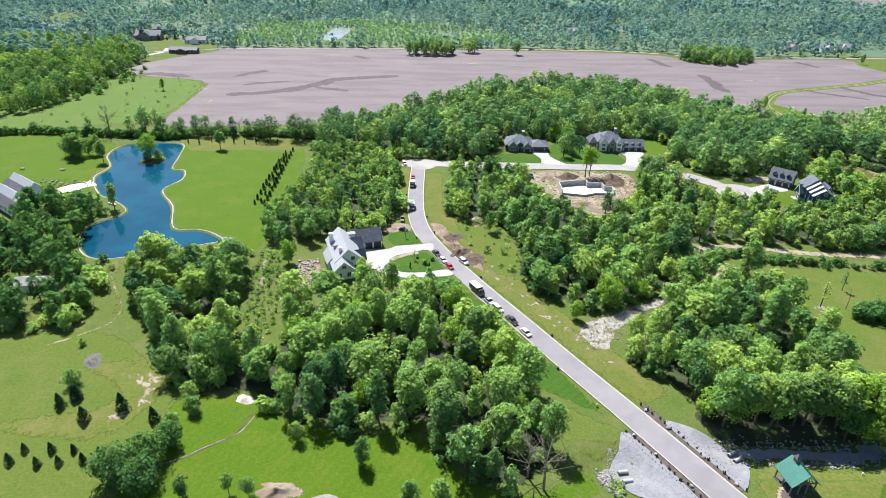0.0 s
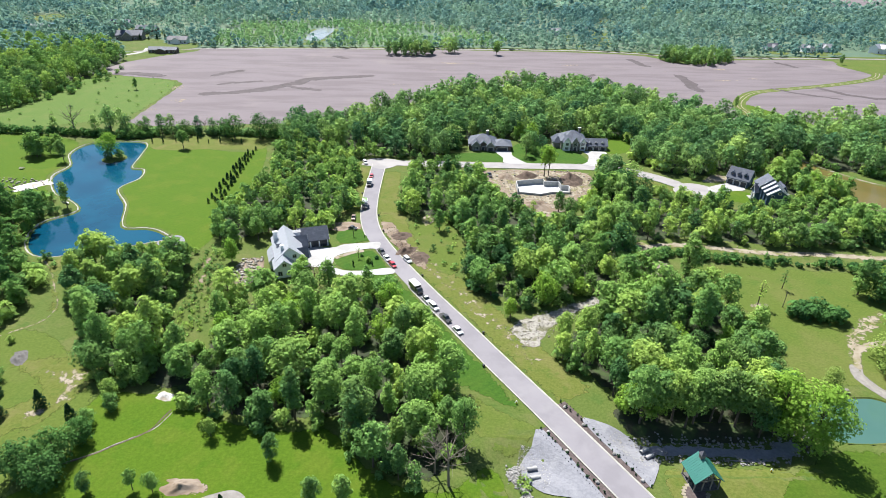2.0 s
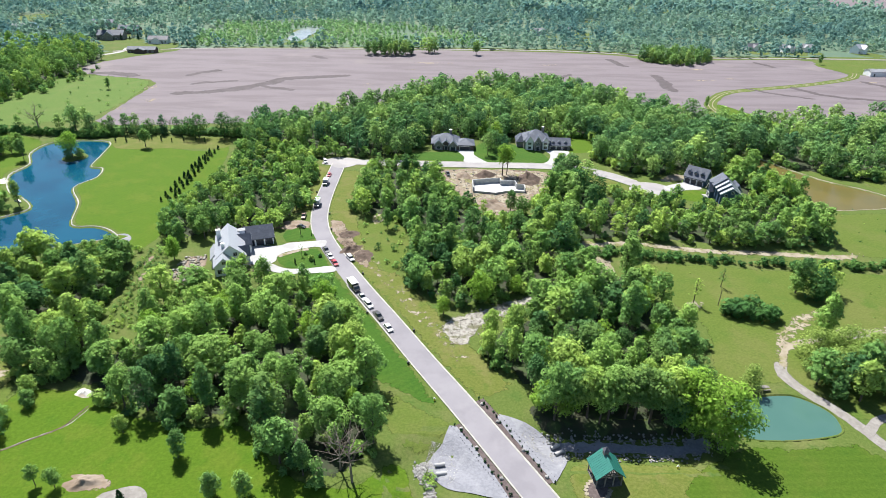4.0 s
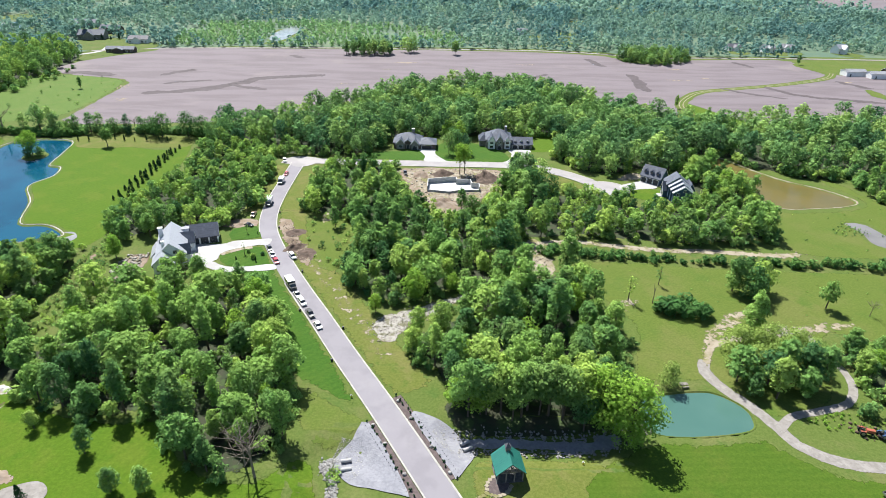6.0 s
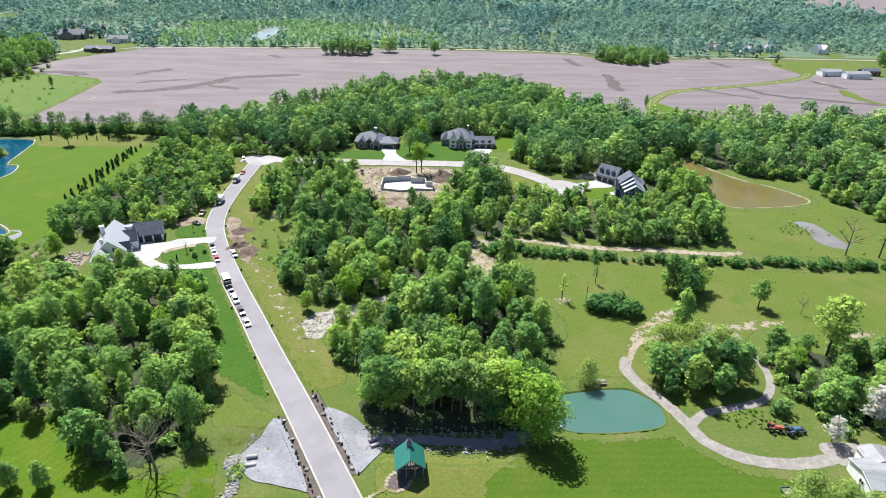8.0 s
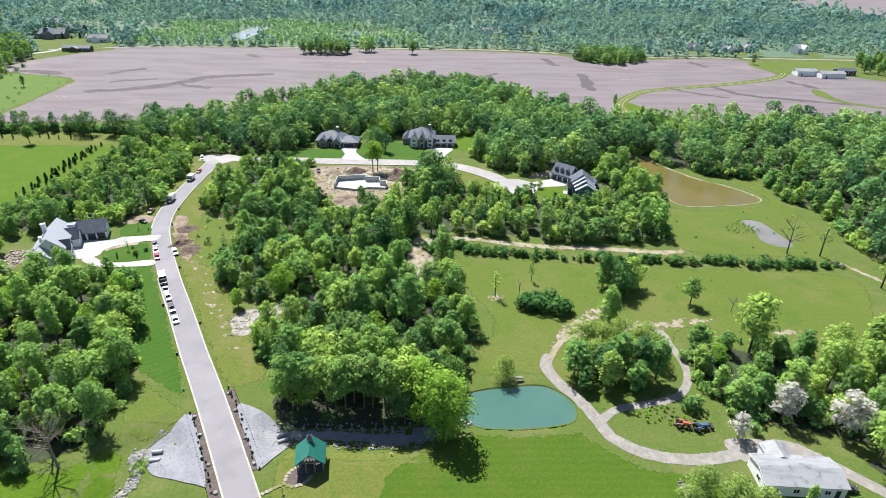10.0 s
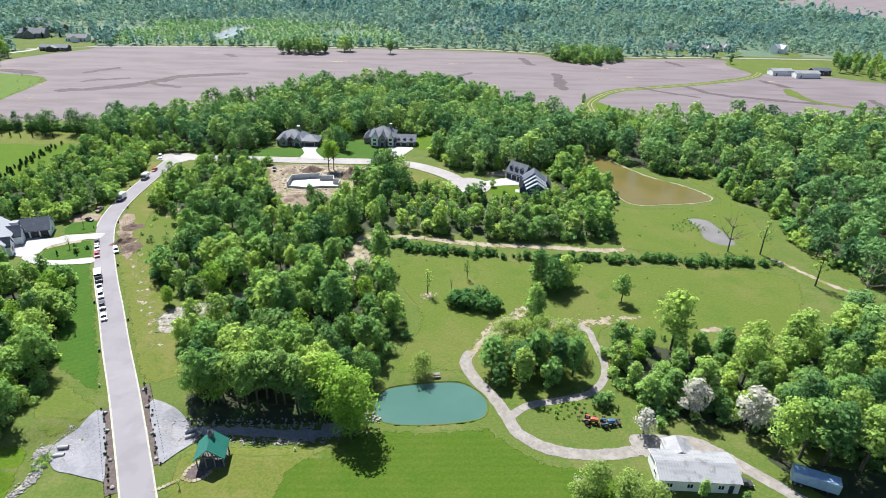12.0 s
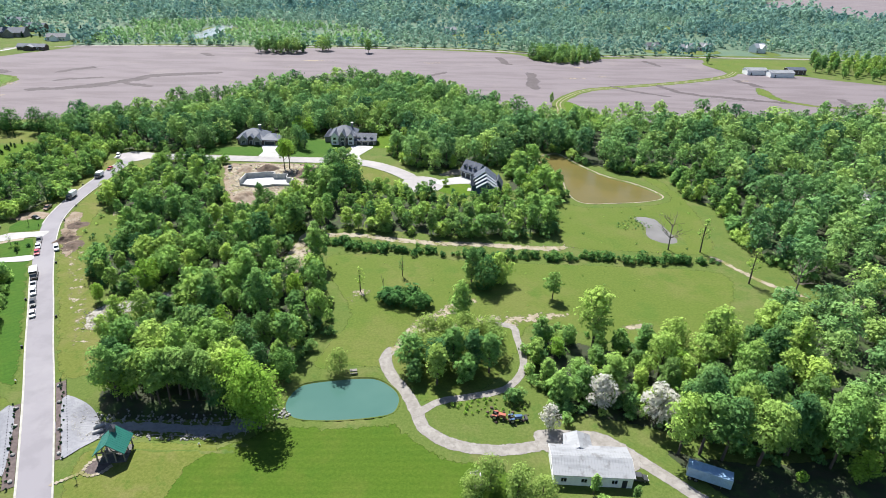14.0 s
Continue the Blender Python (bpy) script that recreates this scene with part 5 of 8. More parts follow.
def far_country():
    """The woods behind the ploughed field, thinner and coarser with distance."""
    rng = np.random.default_rng(77)
    road_far = curve([(-260, 540), (-208, 561), (-49, 584), (26, 589), (141, 594), (205, 583), (239, 567), (300, 574), (411, 582), (640, 586)], 3)
    clear = [(-280, 585, 26), (-240, 545, 24), (-405, 670, 34), (-118, 690, 20), (-118, 655, 16), (-116, 625, 13), (-115, 605, 11), (150, 690, 12), (150, 660, 8), (152, 622, 8), (190, 715, 16), (187, 675, 12), (-262, 566, 22), (-300, 628, 16), (-295, 650, 20), (456, 612, 15), (382, 610, 14), (402, 616, 12), (-116, 690, 10), (182, 640, 14), (345, 612, 14), (-340, 672, 18), (410, 520, 62), (-230, 572, 18), (-190, 860, 22), (-75, 925, 16), (330, 1005, 28), (375, 982, 20), (420, 795, 22), (-460, 760, 30), (230, 830, 14), (600, 1040, 30), (-330, 900, 30), (500, 700, 18)]

    view = np.array([(-124, 600), (-100, 600), (-98, 645), (-130, 645)], float)
    brown = np.array([(650, 1110), (760, 1085), (745, 985), (800, 930), (1000, 1000), (1500, 1300), (1500, 1700), (1100, 1600), (830, 1310)], float)
    sheet("field", brown, 0.07, SOIL, "distant brown ploughed fields beyond the woods", "field", steps=1)
    for k, (x, y, r) in enumerate(clear):
        if r > 60:
            continue
        sheet("meadow", [(x + r * 1.05 * math.cos(a), y + r * 1.25 * math.sin(a)) for a in np.linspace(0, 6.283, 9)[:-1]], 0.13 + 0.01 * k, WILD, "green clearing in the distant woods", "grass", rag=2.0, fade=7.0)

    def ok(p):
        k = (away(road_far, p) > 7) & ~inside(view, p)
        for x, y, r in clear:
            k &= np.hypot((p[:, 0] - x), (p[:, 1] - y) * 0.8) > r
        k &= ~inside(brown, p)
        gaps = np.array([noise.noise((x * 0.006, y * 0.011, 5.0)) for x, y in p])
        return k & (gaps < 0.42)
    young = np.array([(-205, 572), (-150, 582), (26, 600), (70, 603), (80, 650), (20, 715), (-100, 760), (-230, 720)], float)

    def older(p):
        return ~inside(young, p)
    p = scatter(young, 6.0, 520, (ok,), 6)
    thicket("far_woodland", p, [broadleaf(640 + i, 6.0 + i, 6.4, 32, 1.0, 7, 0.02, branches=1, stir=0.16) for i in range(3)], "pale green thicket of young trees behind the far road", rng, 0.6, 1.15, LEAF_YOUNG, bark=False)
    rows = [([(-640, 470), (-330, 480), (-250, 545), (-150, 578), (26, 597), (141, 601), (205, 592), (240, 573), (411, 590), (700, 596), (820, 900), (-790, 900)], 9.0),
            ([(-800, 900), (830, 900), (1500, 1750), (-1150, 1500)], 14.0)]
    for k, (poly, gap) in enumerate(rows):
        p = scatter(poly, gap, 500 + k, (ok, older), 6)
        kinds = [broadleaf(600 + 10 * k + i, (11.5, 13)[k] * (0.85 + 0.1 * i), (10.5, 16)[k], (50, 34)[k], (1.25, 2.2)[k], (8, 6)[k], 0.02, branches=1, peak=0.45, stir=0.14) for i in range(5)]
        thicket("far_woodland", p, kinds, "distant green woodland running to the horizon", rng, 0.65, 1.25, LEAF_FAR_HAZED, bark=False, swell=0.6)
    # trees on the field's far side and in the field
    p = scatter([(-37, 549), (-38, 558), (-16, 566), (6, 564), (5, 552), (-14, 546)], 5.2, 41)
    thicket("woodland", p, STUFF_KINDS, "rounded clump of trees by the far road", rng, 0.9, 1.25, LEAF_MATURE_HAZED)
    thicket("woodland", np.array([(20.0, 568.0), (25.5, 570.0)]), MATURE_KINDS[1:2], "pair of broad trees by the far road", rng, 1.05, 1.2, LEAF_MATURE_HAZED)
    p = scatter([(212, 556), (222, 538), (245, 530), (272, 548), (276, 562), (240, 570)], 7, 42)
    thicket("woodland", p, MATURE_KINDS, "dark grove jutting into the ploughed field", rng, 0.8, 1.1, LEAF_MATURE_HAZED)
    p = scatter([(210, 556), (220, 536), (245, 528), (274, 546), (278, 562), (240, 572)], 5, 44)
    thicket("undergrowth", p, SCRUB_KINDS, "bushes round the grove in the field", rng, 0.8, 1.3, category="shrubs")
    p = scatter([(455, 520), (470, 488), (640, 480), (640, 580), (480, 575)], 8, 43)
    thicket("woodland", p, STUFF_KINDS, "woodland behind the white barns", rng)


plant_far()
far_country()
plant_near()


# ---------------------------------------------------------------- houses
def wall_at(x, y, z, face):
    """Out of a wall's own frame (x along it, y into it): face 0 looks to -y, 90 to +x, 180 to +y, 270 to -x."""
    return pose(x, y, z, 0, 0, face)


def gable(house, x0, y0, x1, y1, eave, ridge, along, walls, roofing, over=0.45, thick=0.22, base=0.0):
    """Walls with two gables and a pitched roof; along: the ridge's axis."""
    if along == "y":
        m = (x0 + x1) / 2
        part("wall", prism([(x0, base), (x1, base), (x1, eave), (m, ridge), (x0, eave)], y0, y1, "y"), walls, house)
        run = (x1 - x0) / 2
        k = (ridge - eave) / run
        lo = eave - k * over
        prof = [(x0 - over, lo + 0.04), (m, ridge + 0.04), (x1 + over, lo + 0.04), (x1 + over, lo + 0.04 + thick), (m, ridge + 0.04 + thick), (x0 - over, lo + 0.04 + thick)]
        roof = part("roof", prism(prof, y0 - over, y1 + over, "y"), roofing, house)
        for yy in (y0 - over - 0.05, y1 + over - 0.03):
            part("bargeboard", prism([(a, b - 0.1 if i in (3, 4, 5) else b - 0.14) for i, (a, b) in enumerate(prof)], yy, yy + 0.08, "y"), TRIM, roof)
    else:
        m = (y0 + y1) / 2
        part("wall", prism([(y0, base), (y1, base), (y1, eave), (m, ridge), (y0, eave)], x0, x1, "x"), walls, house)
        k = (ridge - eave) / ((y1 - y0) / 2)
        lo = eave - k * over
        prof = [(y0 - over, lo + 0.04), (m, ridge + 0.04), (y1 + over, lo + 0.04), (y1 + over, lo + 0.04 + thick), (m, ridge + 0.04 + thick), (y0 - over, lo + 0.04 + thick)]
        roof = part("roof", prism(prof, x0 - over, x1 + over, "x"), roofing, house)
        for xx in (x0 - over - 0.05, x1 + over - 0.03):
            part("bargeboard", prism([(a, b - 0.1 if i in (3, 4, 5) else b - 0.14) for i, (a, b) in enumerate(prof)], xx, xx + 0.08, "x"), TRIM, roof)
    return roof


def hip(house, x0, y0, x1, y1, eave, ridge, walls, roofing, over=0.5, base=0.0):
    """Walls with a hipped roof, its ridge along the longer side."""
    part("wall", box(x0, y0, base, x1, y1, eave), walls, house)
    a, b, c, d = x0 - over, y0 - over, x1 + over, y1 + over
    e = eave - 0.02
    if c - a >= d - b:
        h = (d - b) / 2
        r = [(a + h, (b + d) / 2, ridge), (c - h, (b + d) / 2, ridge)]
    else:
        h = (c - a) / 2
        r = [((a + c) / 2, b + h, ridge), ((a + c) / 2, d - h, ridge)]
    vs = [(a, b, e), (c, b, e), (c, d, e), (a, d, e), (a, b, e + 0.2), (c, b, e + 0.2), (c, d, e + 0.2), (a, d, e + 0.2), *r]
    fs = [(3, 2, 1, 0), (0, 1, 5, 4), (1, 2, 6, 5), (2, 3, 7, 6), (3, 0, 4, 7)]
    if c - a >= d - b:
        fs += [(4, 5, 9, 8), (5, 6, 9), (6, 7, 8, 9), (7, 4, 8)]
    else:
        fs += [(4, 5, 8), (5, 6, 9, 8), (6, 7, 9), (7, 4, 8, 9)]
    return part("roof", solid(vs, fs), roofing, house)


def window(house, x, y, z, w, h, face, bars=1):
    at = wall_at(x, y, z, face)
    bm = bmesh.new()
    t = 0.09
    for a in ((-w / 2 - t, 0, -t, w / 2 + t, 0), (-w / 2 - t, 0, h, w / 2 + t, h + t)):
        add_box(bm, a[0], -0.08, a[2], a[3], 0.06, a[2] + t)
    for xx in [-w / 2 - t, w / 2] + [-w / 2 + w * (i + 1) / (bars + 1) - 0.03 for i in range(bars)]:
        add_box(bm, xx, -0.08, 0, xx + (t if abs(xx) >= w / 2 else 0.06), 0.06, h)
    f = part("window", bm, TRIM, house, at=at)
    part("pane", box(-w / 2, -0.035, 0.0, w / 2, 0.02, h), GLASS, f, "dark window glass")
    return f


def garage_door(house, x, y, w, h, face, material=DARKDOOR, z=0.05):
    at = wall_at(x, y, z, face)
    bm = bmesh.new()
    for i in range(4):
        add_box(bm, -w / 2, -0.06, i * h / 4 + 0.015, w / 2, 0.05, (i + 1) * h / 4 - 0.015, 0.01)
    d = part("garage_door", bm, material, house, "dark panelled garage door", at=at)
    bm = bmesh.new()
    for a in ((-w / 2 - 0.15, 0, -w / 2, h + 0.15), (w / 2, 0, w / 2 + 0.15, h + 0.15), (-w / 2, h, w / 2, h + 0.15)):
        add_box(bm, a[0], -0.1, a[1], a[2], 0.04, a[3])
    part("door_casing", bm, TRIM, d)


def door(house, x, y, z, face, w=1.0, h=2.1, material=DARKDOOR):
    at = wall_at(x, y, z, face)
    d = part("door", box(-w / 2, -0.05, 0, w / 2, 0.04, h, 0.01), material, house, at=at)
    bm = bmesh.new()
    for a in ((-w / 2 - 0.12, 0, -w / 2, h + 0.12), (w / 2, 0, w / 2 + 0.12, h + 0.12), (-w / 2, h, w / 2, h + 0.12)):
        add_box(bm, a[0], -0.08, a[1], a[2], 0.04, a[3])
    part("door_casing", bm, TRIM, d)


def chimney(house, x, y, w, d, z0, z1, material):
    c = part("chimney", box(x - w / 2, y - d / 2, z0, x + w / 2, y + d / 2, z1, 0.03), material, house)
    part("chimney_cap", box(x - w / 2 - 0.12, y - d / 2 - 0.12, z1, x + w / 2 + 0.12, y + d / 2 + 0.12, z1 + 0.18, 0.02), TRIM, c)


def dormer(house, x, y, z, face, w=1.5, h=1.5, depth=2.2, walls=SIDING_BLUE, roofing=SHINGLE):
    at = wall_at(x, y, z, face)
    d = part("dormer", prism([(-w / 2, 0), (w / 2, 0), (w / 2, h), (0, h + w * 0.45), (-w / 2, h)], 0, depth, "y"), walls, house, at=at)
    o, k = 0.22, 0.9
    prof = [(-w / 2 - o, h - k * o), (0, h + w * 0.45), (w / 2 + o, h - k * o), (w / 2 + o, h - k * o + 0.14), (0, h + w * 0.45 + 0.15), (-w / 2 - o, h - k * o + 0.14)]
    part("dormer_roof", prism(prof, -0.25, depth + 0.6, "y"), roofing, d)
    part("dormer_window", box(-w * 0.3, -0.05, 0.3, w * 0.3, 0.03, h * 0.92), GLASS, d, "dark dormer window")


def white_farmhouse():
    h = thing("house", pose(-29.4, 176.2, 0, 0, 0, 20) @ Matrix.Diagonal((0.95, 0.95, 0.95, 1)), "large white farmhouse with sunlit pale and navy gabled roofs", "house")
    # Main roofs take the sunlit tone: their glint is set by colour.
    gable(h, -9.9, -14.2, -0.9, 3.0, 4.6, 8.6, "y", SIDING, SHINGLE_PALE_SUNLIT)
    gable(h, -10.9, -18.4, -4.7, -12.0, 3.6, 6.3, "y", SIDING, SHINGLE_PALE_SUNLIT)
    gable(h, -5.4, -13.2, 0.4, -9.6, 4.0, 6.4, "x", SIDING, SHINGLE)
    gable(h, -11.9, -11.0, -9.4, -3.2, 2.9, 4.4, "y", SIDING, SHINGLE_PALE_SUNLIT)
    gable(h, -4.0, -4.4, 1.4, 0.4, 3.6, 6.4, "x", SIDING, SHINGLE)
    gable(h, -0.6, 0.2, 9.4, 7.4, 3.0, 6.3, "x", SIDING, SHINGLE)
    part("porch_roof", box(-5.2, 0.9, 6.2, 0.2, 3.2, 6.42, 0.03), WHITEMETAL, h, "white flat dormer roof")
    part("porch_wall", box(-4.9, 1.1, 4.0, -0.1, 3.0, 6.2, 0.02), SIDING, h)
    chimney(h, -8.8, -1.4, 1.4, 1.0, 3, 8.9, SIDING)
    chimney(h, -7.6, -11.6, 0.9, 0.9, 5, 8.4, SIDING)
    for x in (-9.4, -6.2):
        window(h, x, -18.4, 0.9, 1.3, 1.6, 0)
    window(h, -7.8, -18.4, 4.0, 1.2, 1.2, 0)
    window(h, -3.0, -14.2, 0.9, 1.3, 1.6, 0)
    window(h, -4.0, -14.2, 4.6, 1.2, 1.3, 0)
    for y in (-16.8, -14.9):
        window(h, -4.7, y, 1.0, 1.1, 1.5, 90)
    window(h, 0.4, -11.4, 1.0, 1.6, 1.7, 90)
    door(h, -0.9, -7.2, 0.1, 90, 1.2, 2.2)
    window(h, -0.9, -8.8, 1.0, 1.0, 1.6, 90)
    for x in (1.4, 4.6, 7.7):
        garage_door(h, x, 0.2, 2.6, 2.4, 0)
    dormer(h, -8.9, -7.0, 5.0, 270, 1.4, 1.2, 1.5, SIDING)
    for y in (-9.5, -7, -4.8):
        window(h, -11.9, y, 0.8, 1.2, 1.4, 270)
    window(h, 9.4, 3.8, 1.0, 1.2, 1.3, 90)


def stone_house():
    h = thing("house", pose(30.6, 285, 0) @ Matrix.Diagonal((1.03, 1, 0.8, 1)), "brown stone house with a hipped grey shingle roof", "house")
    hip(h, 0, 1.6, 13.6, 14, 3.6, 8.4, BRICKWALL, SHINGLE)
    hip(h, 11.6, 0.6, 20.6, 10, 3.2, 6.2, BRICKWALL, SHINGLE)
    gable(h, 1.4, 0.2, 5.4, 6, 3.7, 6.4, "y", STONEWALL, SHINGLE)
    gable(h, 8.4, -0.4, 12.4, 6, 3.5, 6.2, "y", STONEWALL, SHINGLE)
    gable(h, 5.2, 0.9, 8.6, 6, 4.2, 6.0, "y", BRICKWALL, SHINGLE)
    chimney(h, 9.2, 10.5, 1.2, 1.0, 5, 9.4, STONEWALL)
    garage_door(h, 16.2, 0.6, 5.0, 2.4, 0)
    garage_door(h, 10.4, -0.4, 2.4, 2.3, 0)
    window(h, 3.4, 0.2, 0.8, 1.8, 1.8, 0, 2)
    door(h, 6.9, 0.9, 0.1, 0, 1.3, 2.4)
    window(h, 0.0, 5, 0.9, 1.3, 1.6, 270)
    window(h, 20.6, 5, 0.9, 1.3, 1.4, 90)


def pale_house():
    h = thing("house", pose(77.6, 288.2, 0) @ Matrix.Diagonal((0.9, 0.95, 0.8, 1)), "pale stone two-storey house with steep grey roofs", "house")
    hip(h, 0, 2, 14.5, 15, 5.4, 10.6, STONEWALL, SHINGLE)
    gable(h, 1.0, 0, 5.0, 8, 5.5, 8.6, "y", TRIM, SHINGLE)
    gable(h, 5.6, -0.6, 9.4, 8, 5.7, 9.0, "y", STONEWALL, SHINGLE)
    gable(h, 10.4, 0.6, 13.6, 8, 5.4, 7.8, "y", TRIM, SHINGLE)
    hip(h, -3.6, 5, 1, 14, 3.4, 7.2, STONEWALL, SHINGLE)
    gable(h, 14.3, 1.4, 26.2, 9.4, 3.1, 6.4, "x", STONEWALL, SHINGLE)
    for x in (16.4, 19.9, 23.6):
        garage_door(h, x, 1.4, 2.6, 2.3, 0)
        dormer(h, x, 2.6, 3.5, 0, 1.5, 1.1, 2.4, TRIM)
    door(h, 7.5, -0.6, 0.1, 0, 1.6, 2.5)
    for x in (3.0, 12.0):
        for z in (0.8, 3.4):
            window(h, x, 0.0 if x < 5 else 0.6, z, 1.7, 1.6, 0, 2)
    window(h, 7.5, -0.6, 3.6, 1.8, 1.7, 0, 2)
    chimney(h, 11.5, 11, 1.2, 1.0, 6, 11.4, STONEWALL)
    window(h, -3.6, 9, 0.9, 1.4, 1.6, 270)


def blue_house():
    h = thing("house", pose(149.6, 223.6, 0, 0, 0, -6), "dark slate-blue house with nested front gables", "house")
    # Three front roofs in the sunlit tone make the bright strips.
    gable(h, 1.2, 0, 9.6, 2.6, 4.2, 6.9, "y", SIDING_BLUE, SHINGLE_PALE_SUNLIT, 0.3)
    gable(h, 0.7, 1.9, 9.2, 4.4, 4.9, 7.8, "y", SIDING_BLUE, SHINGLE_PALE_SUNLIT, 0.3)
    gable(h, 0.2, 3.8, 8.8, 6.3, 5.5, 8.6, "y", SIDING_BLUE, SHINGLE_PALE_SUNLIT, 0.3)
    gable(h, -0.3, 5.7, 8.4, 11.4, 6.0, 9.4, "y", SIDING_BLUE, SHINGLE)
    gable(h, -1.4, 5.6, 4.0, 9.6, 3.4, 6.2, "x", SIDING_BLUE, SHINGLE)
    gable(h, 8.0, 6.0, 11.4, 11.4, 3.6, 6.4, "y", SIDING_BLUE, SHINGLE)
    part("chimney_breast", box(9.6, 0.6, 0.0, 10.2, 1.9, 4.6, 0.02), STONEWALL, h)
    for z in (0.9, 3.0):
        for x in (3.2, 8.2):
            window(h, x, 0, z, 1.1, 1.2, 0)
    window(h, 5.7, 0, 4.6, 1.1, 1.1, 0)
    for y in (6.4, 9.0):
        window(h, -1.4, y, 0.9, 0.9, 1.5, 270)
    door(h, -1.4, 7.7, 0.1, 270, 1.1, 2.2)
    for y in (7.6, 9.8):
        window(h, 11.4, y, 0.9, 1.2, 1.5, 90)
    part("porch", box(-3.2, 5.8, 0.0, -1.2, 9.4, 0.22, 0.03), CONCRETE, h, "white concrete front step")
    g = thing("garage", pose(144.6, 247.6, 0, 0, 0, -42), "dark slate-blue garage with three roof dormers", "garage")
    gable(g, 0, 0, 9.0, 7.4, 3.2, 7.0, "x", SIDING_BLUE, SHINGLE)
    for x in (1.6, 4.4, 7.2):
        garage_door(g, x, 0, 2.3, 2.3, 0)
        dormer(g, x, 1.0, 3.9, 0, 1.5, 1.3, 2.6)
    window(g, 9.0, 3.7, 1.0, 1.1, 1.3, 90)


def brown_house():
    h = thing("house", pose(-163.0, 199.0, 0, 0, 0, -36), "house with four stepped brown-grey shingle gables by the pond", "house")
    for i in range(4):
        y, x, e = 3.7 * i, 3.6 - 3.6 * i, 3.2 + 0.5 * i
        # Every other roof wears the sunlit tone, standing for strips of sun.
        gable(h, -16 - 3 * i, y, x, y + 4.4, e, e + 2.1, "x", SIDING, SHINGLE_PALE_SUNLIT if i % 2 else SHINGLE_BROWN)
        window(h, x, y + 2.3, 0.9, 1.3, 1.4, 90)
    door(h, 3.6, 0.9, 0.1, 90)
    for x in (-9, -5.5, -1.5, 1.8):
        window(h, x, 0, 0.9, 1.3, 1.4, 0)


def cottage():
    h = thing("cottage", pose(-121.4, 148.6, 0, 0, 0, 6), "small cottage with a white roof among trees", "house")
    gable(h, -5.2, -2.6, 5.4, 2.6, 2.5, 3.7, "x", SIDING, WHITEMETAL, 0.35, 0.12)
    for x in (-3.4, 3.2):
        window(h, x, -2.6, 0.9, 1.2, 1.2, 0)
    door(h, 0.2, -2.6, 0.05, 0)


def barn():
    h = thing("barn", pose(160.2, 77.0, 0, 0, 0, -2), "low white metal-roofed farm building", "barn")
    gable(h, 0, 0, 15.6, 7.6, 2.9, 4.0, "x", TRIM, WHITEMETAL, 0.3, 0.1)
    gable(h, 3.4, 6.8, 8.6, 11, 2.6, 3.6, "y", TRIM, WHITEMETAL, 0.25, 0.1)
    bm = bmesh.new()
    for i in range(27):
        x = -0.2 + i * 0.6
        for s in (0, 1):
            y0, y1 = (-0.3, 3.8) if s == 0 else (7.9, 3.8)
            z0, z1 = 2.92, 4.16
            vs = [bm.verts.new((x + dx, yy, zz)) for yy, zz in ((y0, z0), (y1, z1)) for dx in (0, 0.06)] + [bm.verts.new((x + 0.03, yy, zz + 0.05)) for yy, zz in ((y0, z0), (y1, z1))]
            bm.faces.new((vs[0], vs[4], vs[5], vs[2]))
            bm.faces.new((vs[4], vs[1], vs[3], vs[5]))
    part("roof_ribs", bm, WHITEMETAL, h)
    for x in (2.0, 6.0, 12.0):
        window(h, x, 0, 1.0, 1.1, 1.0, 0)
    garage_door(h, 9.2, 0, 2.8, 2.2, 0, TRIM)
    door(h, 14, 0, 0.05, 0)
    window(h, 0, 3, 1.0, 1.2, 1.0, 270)


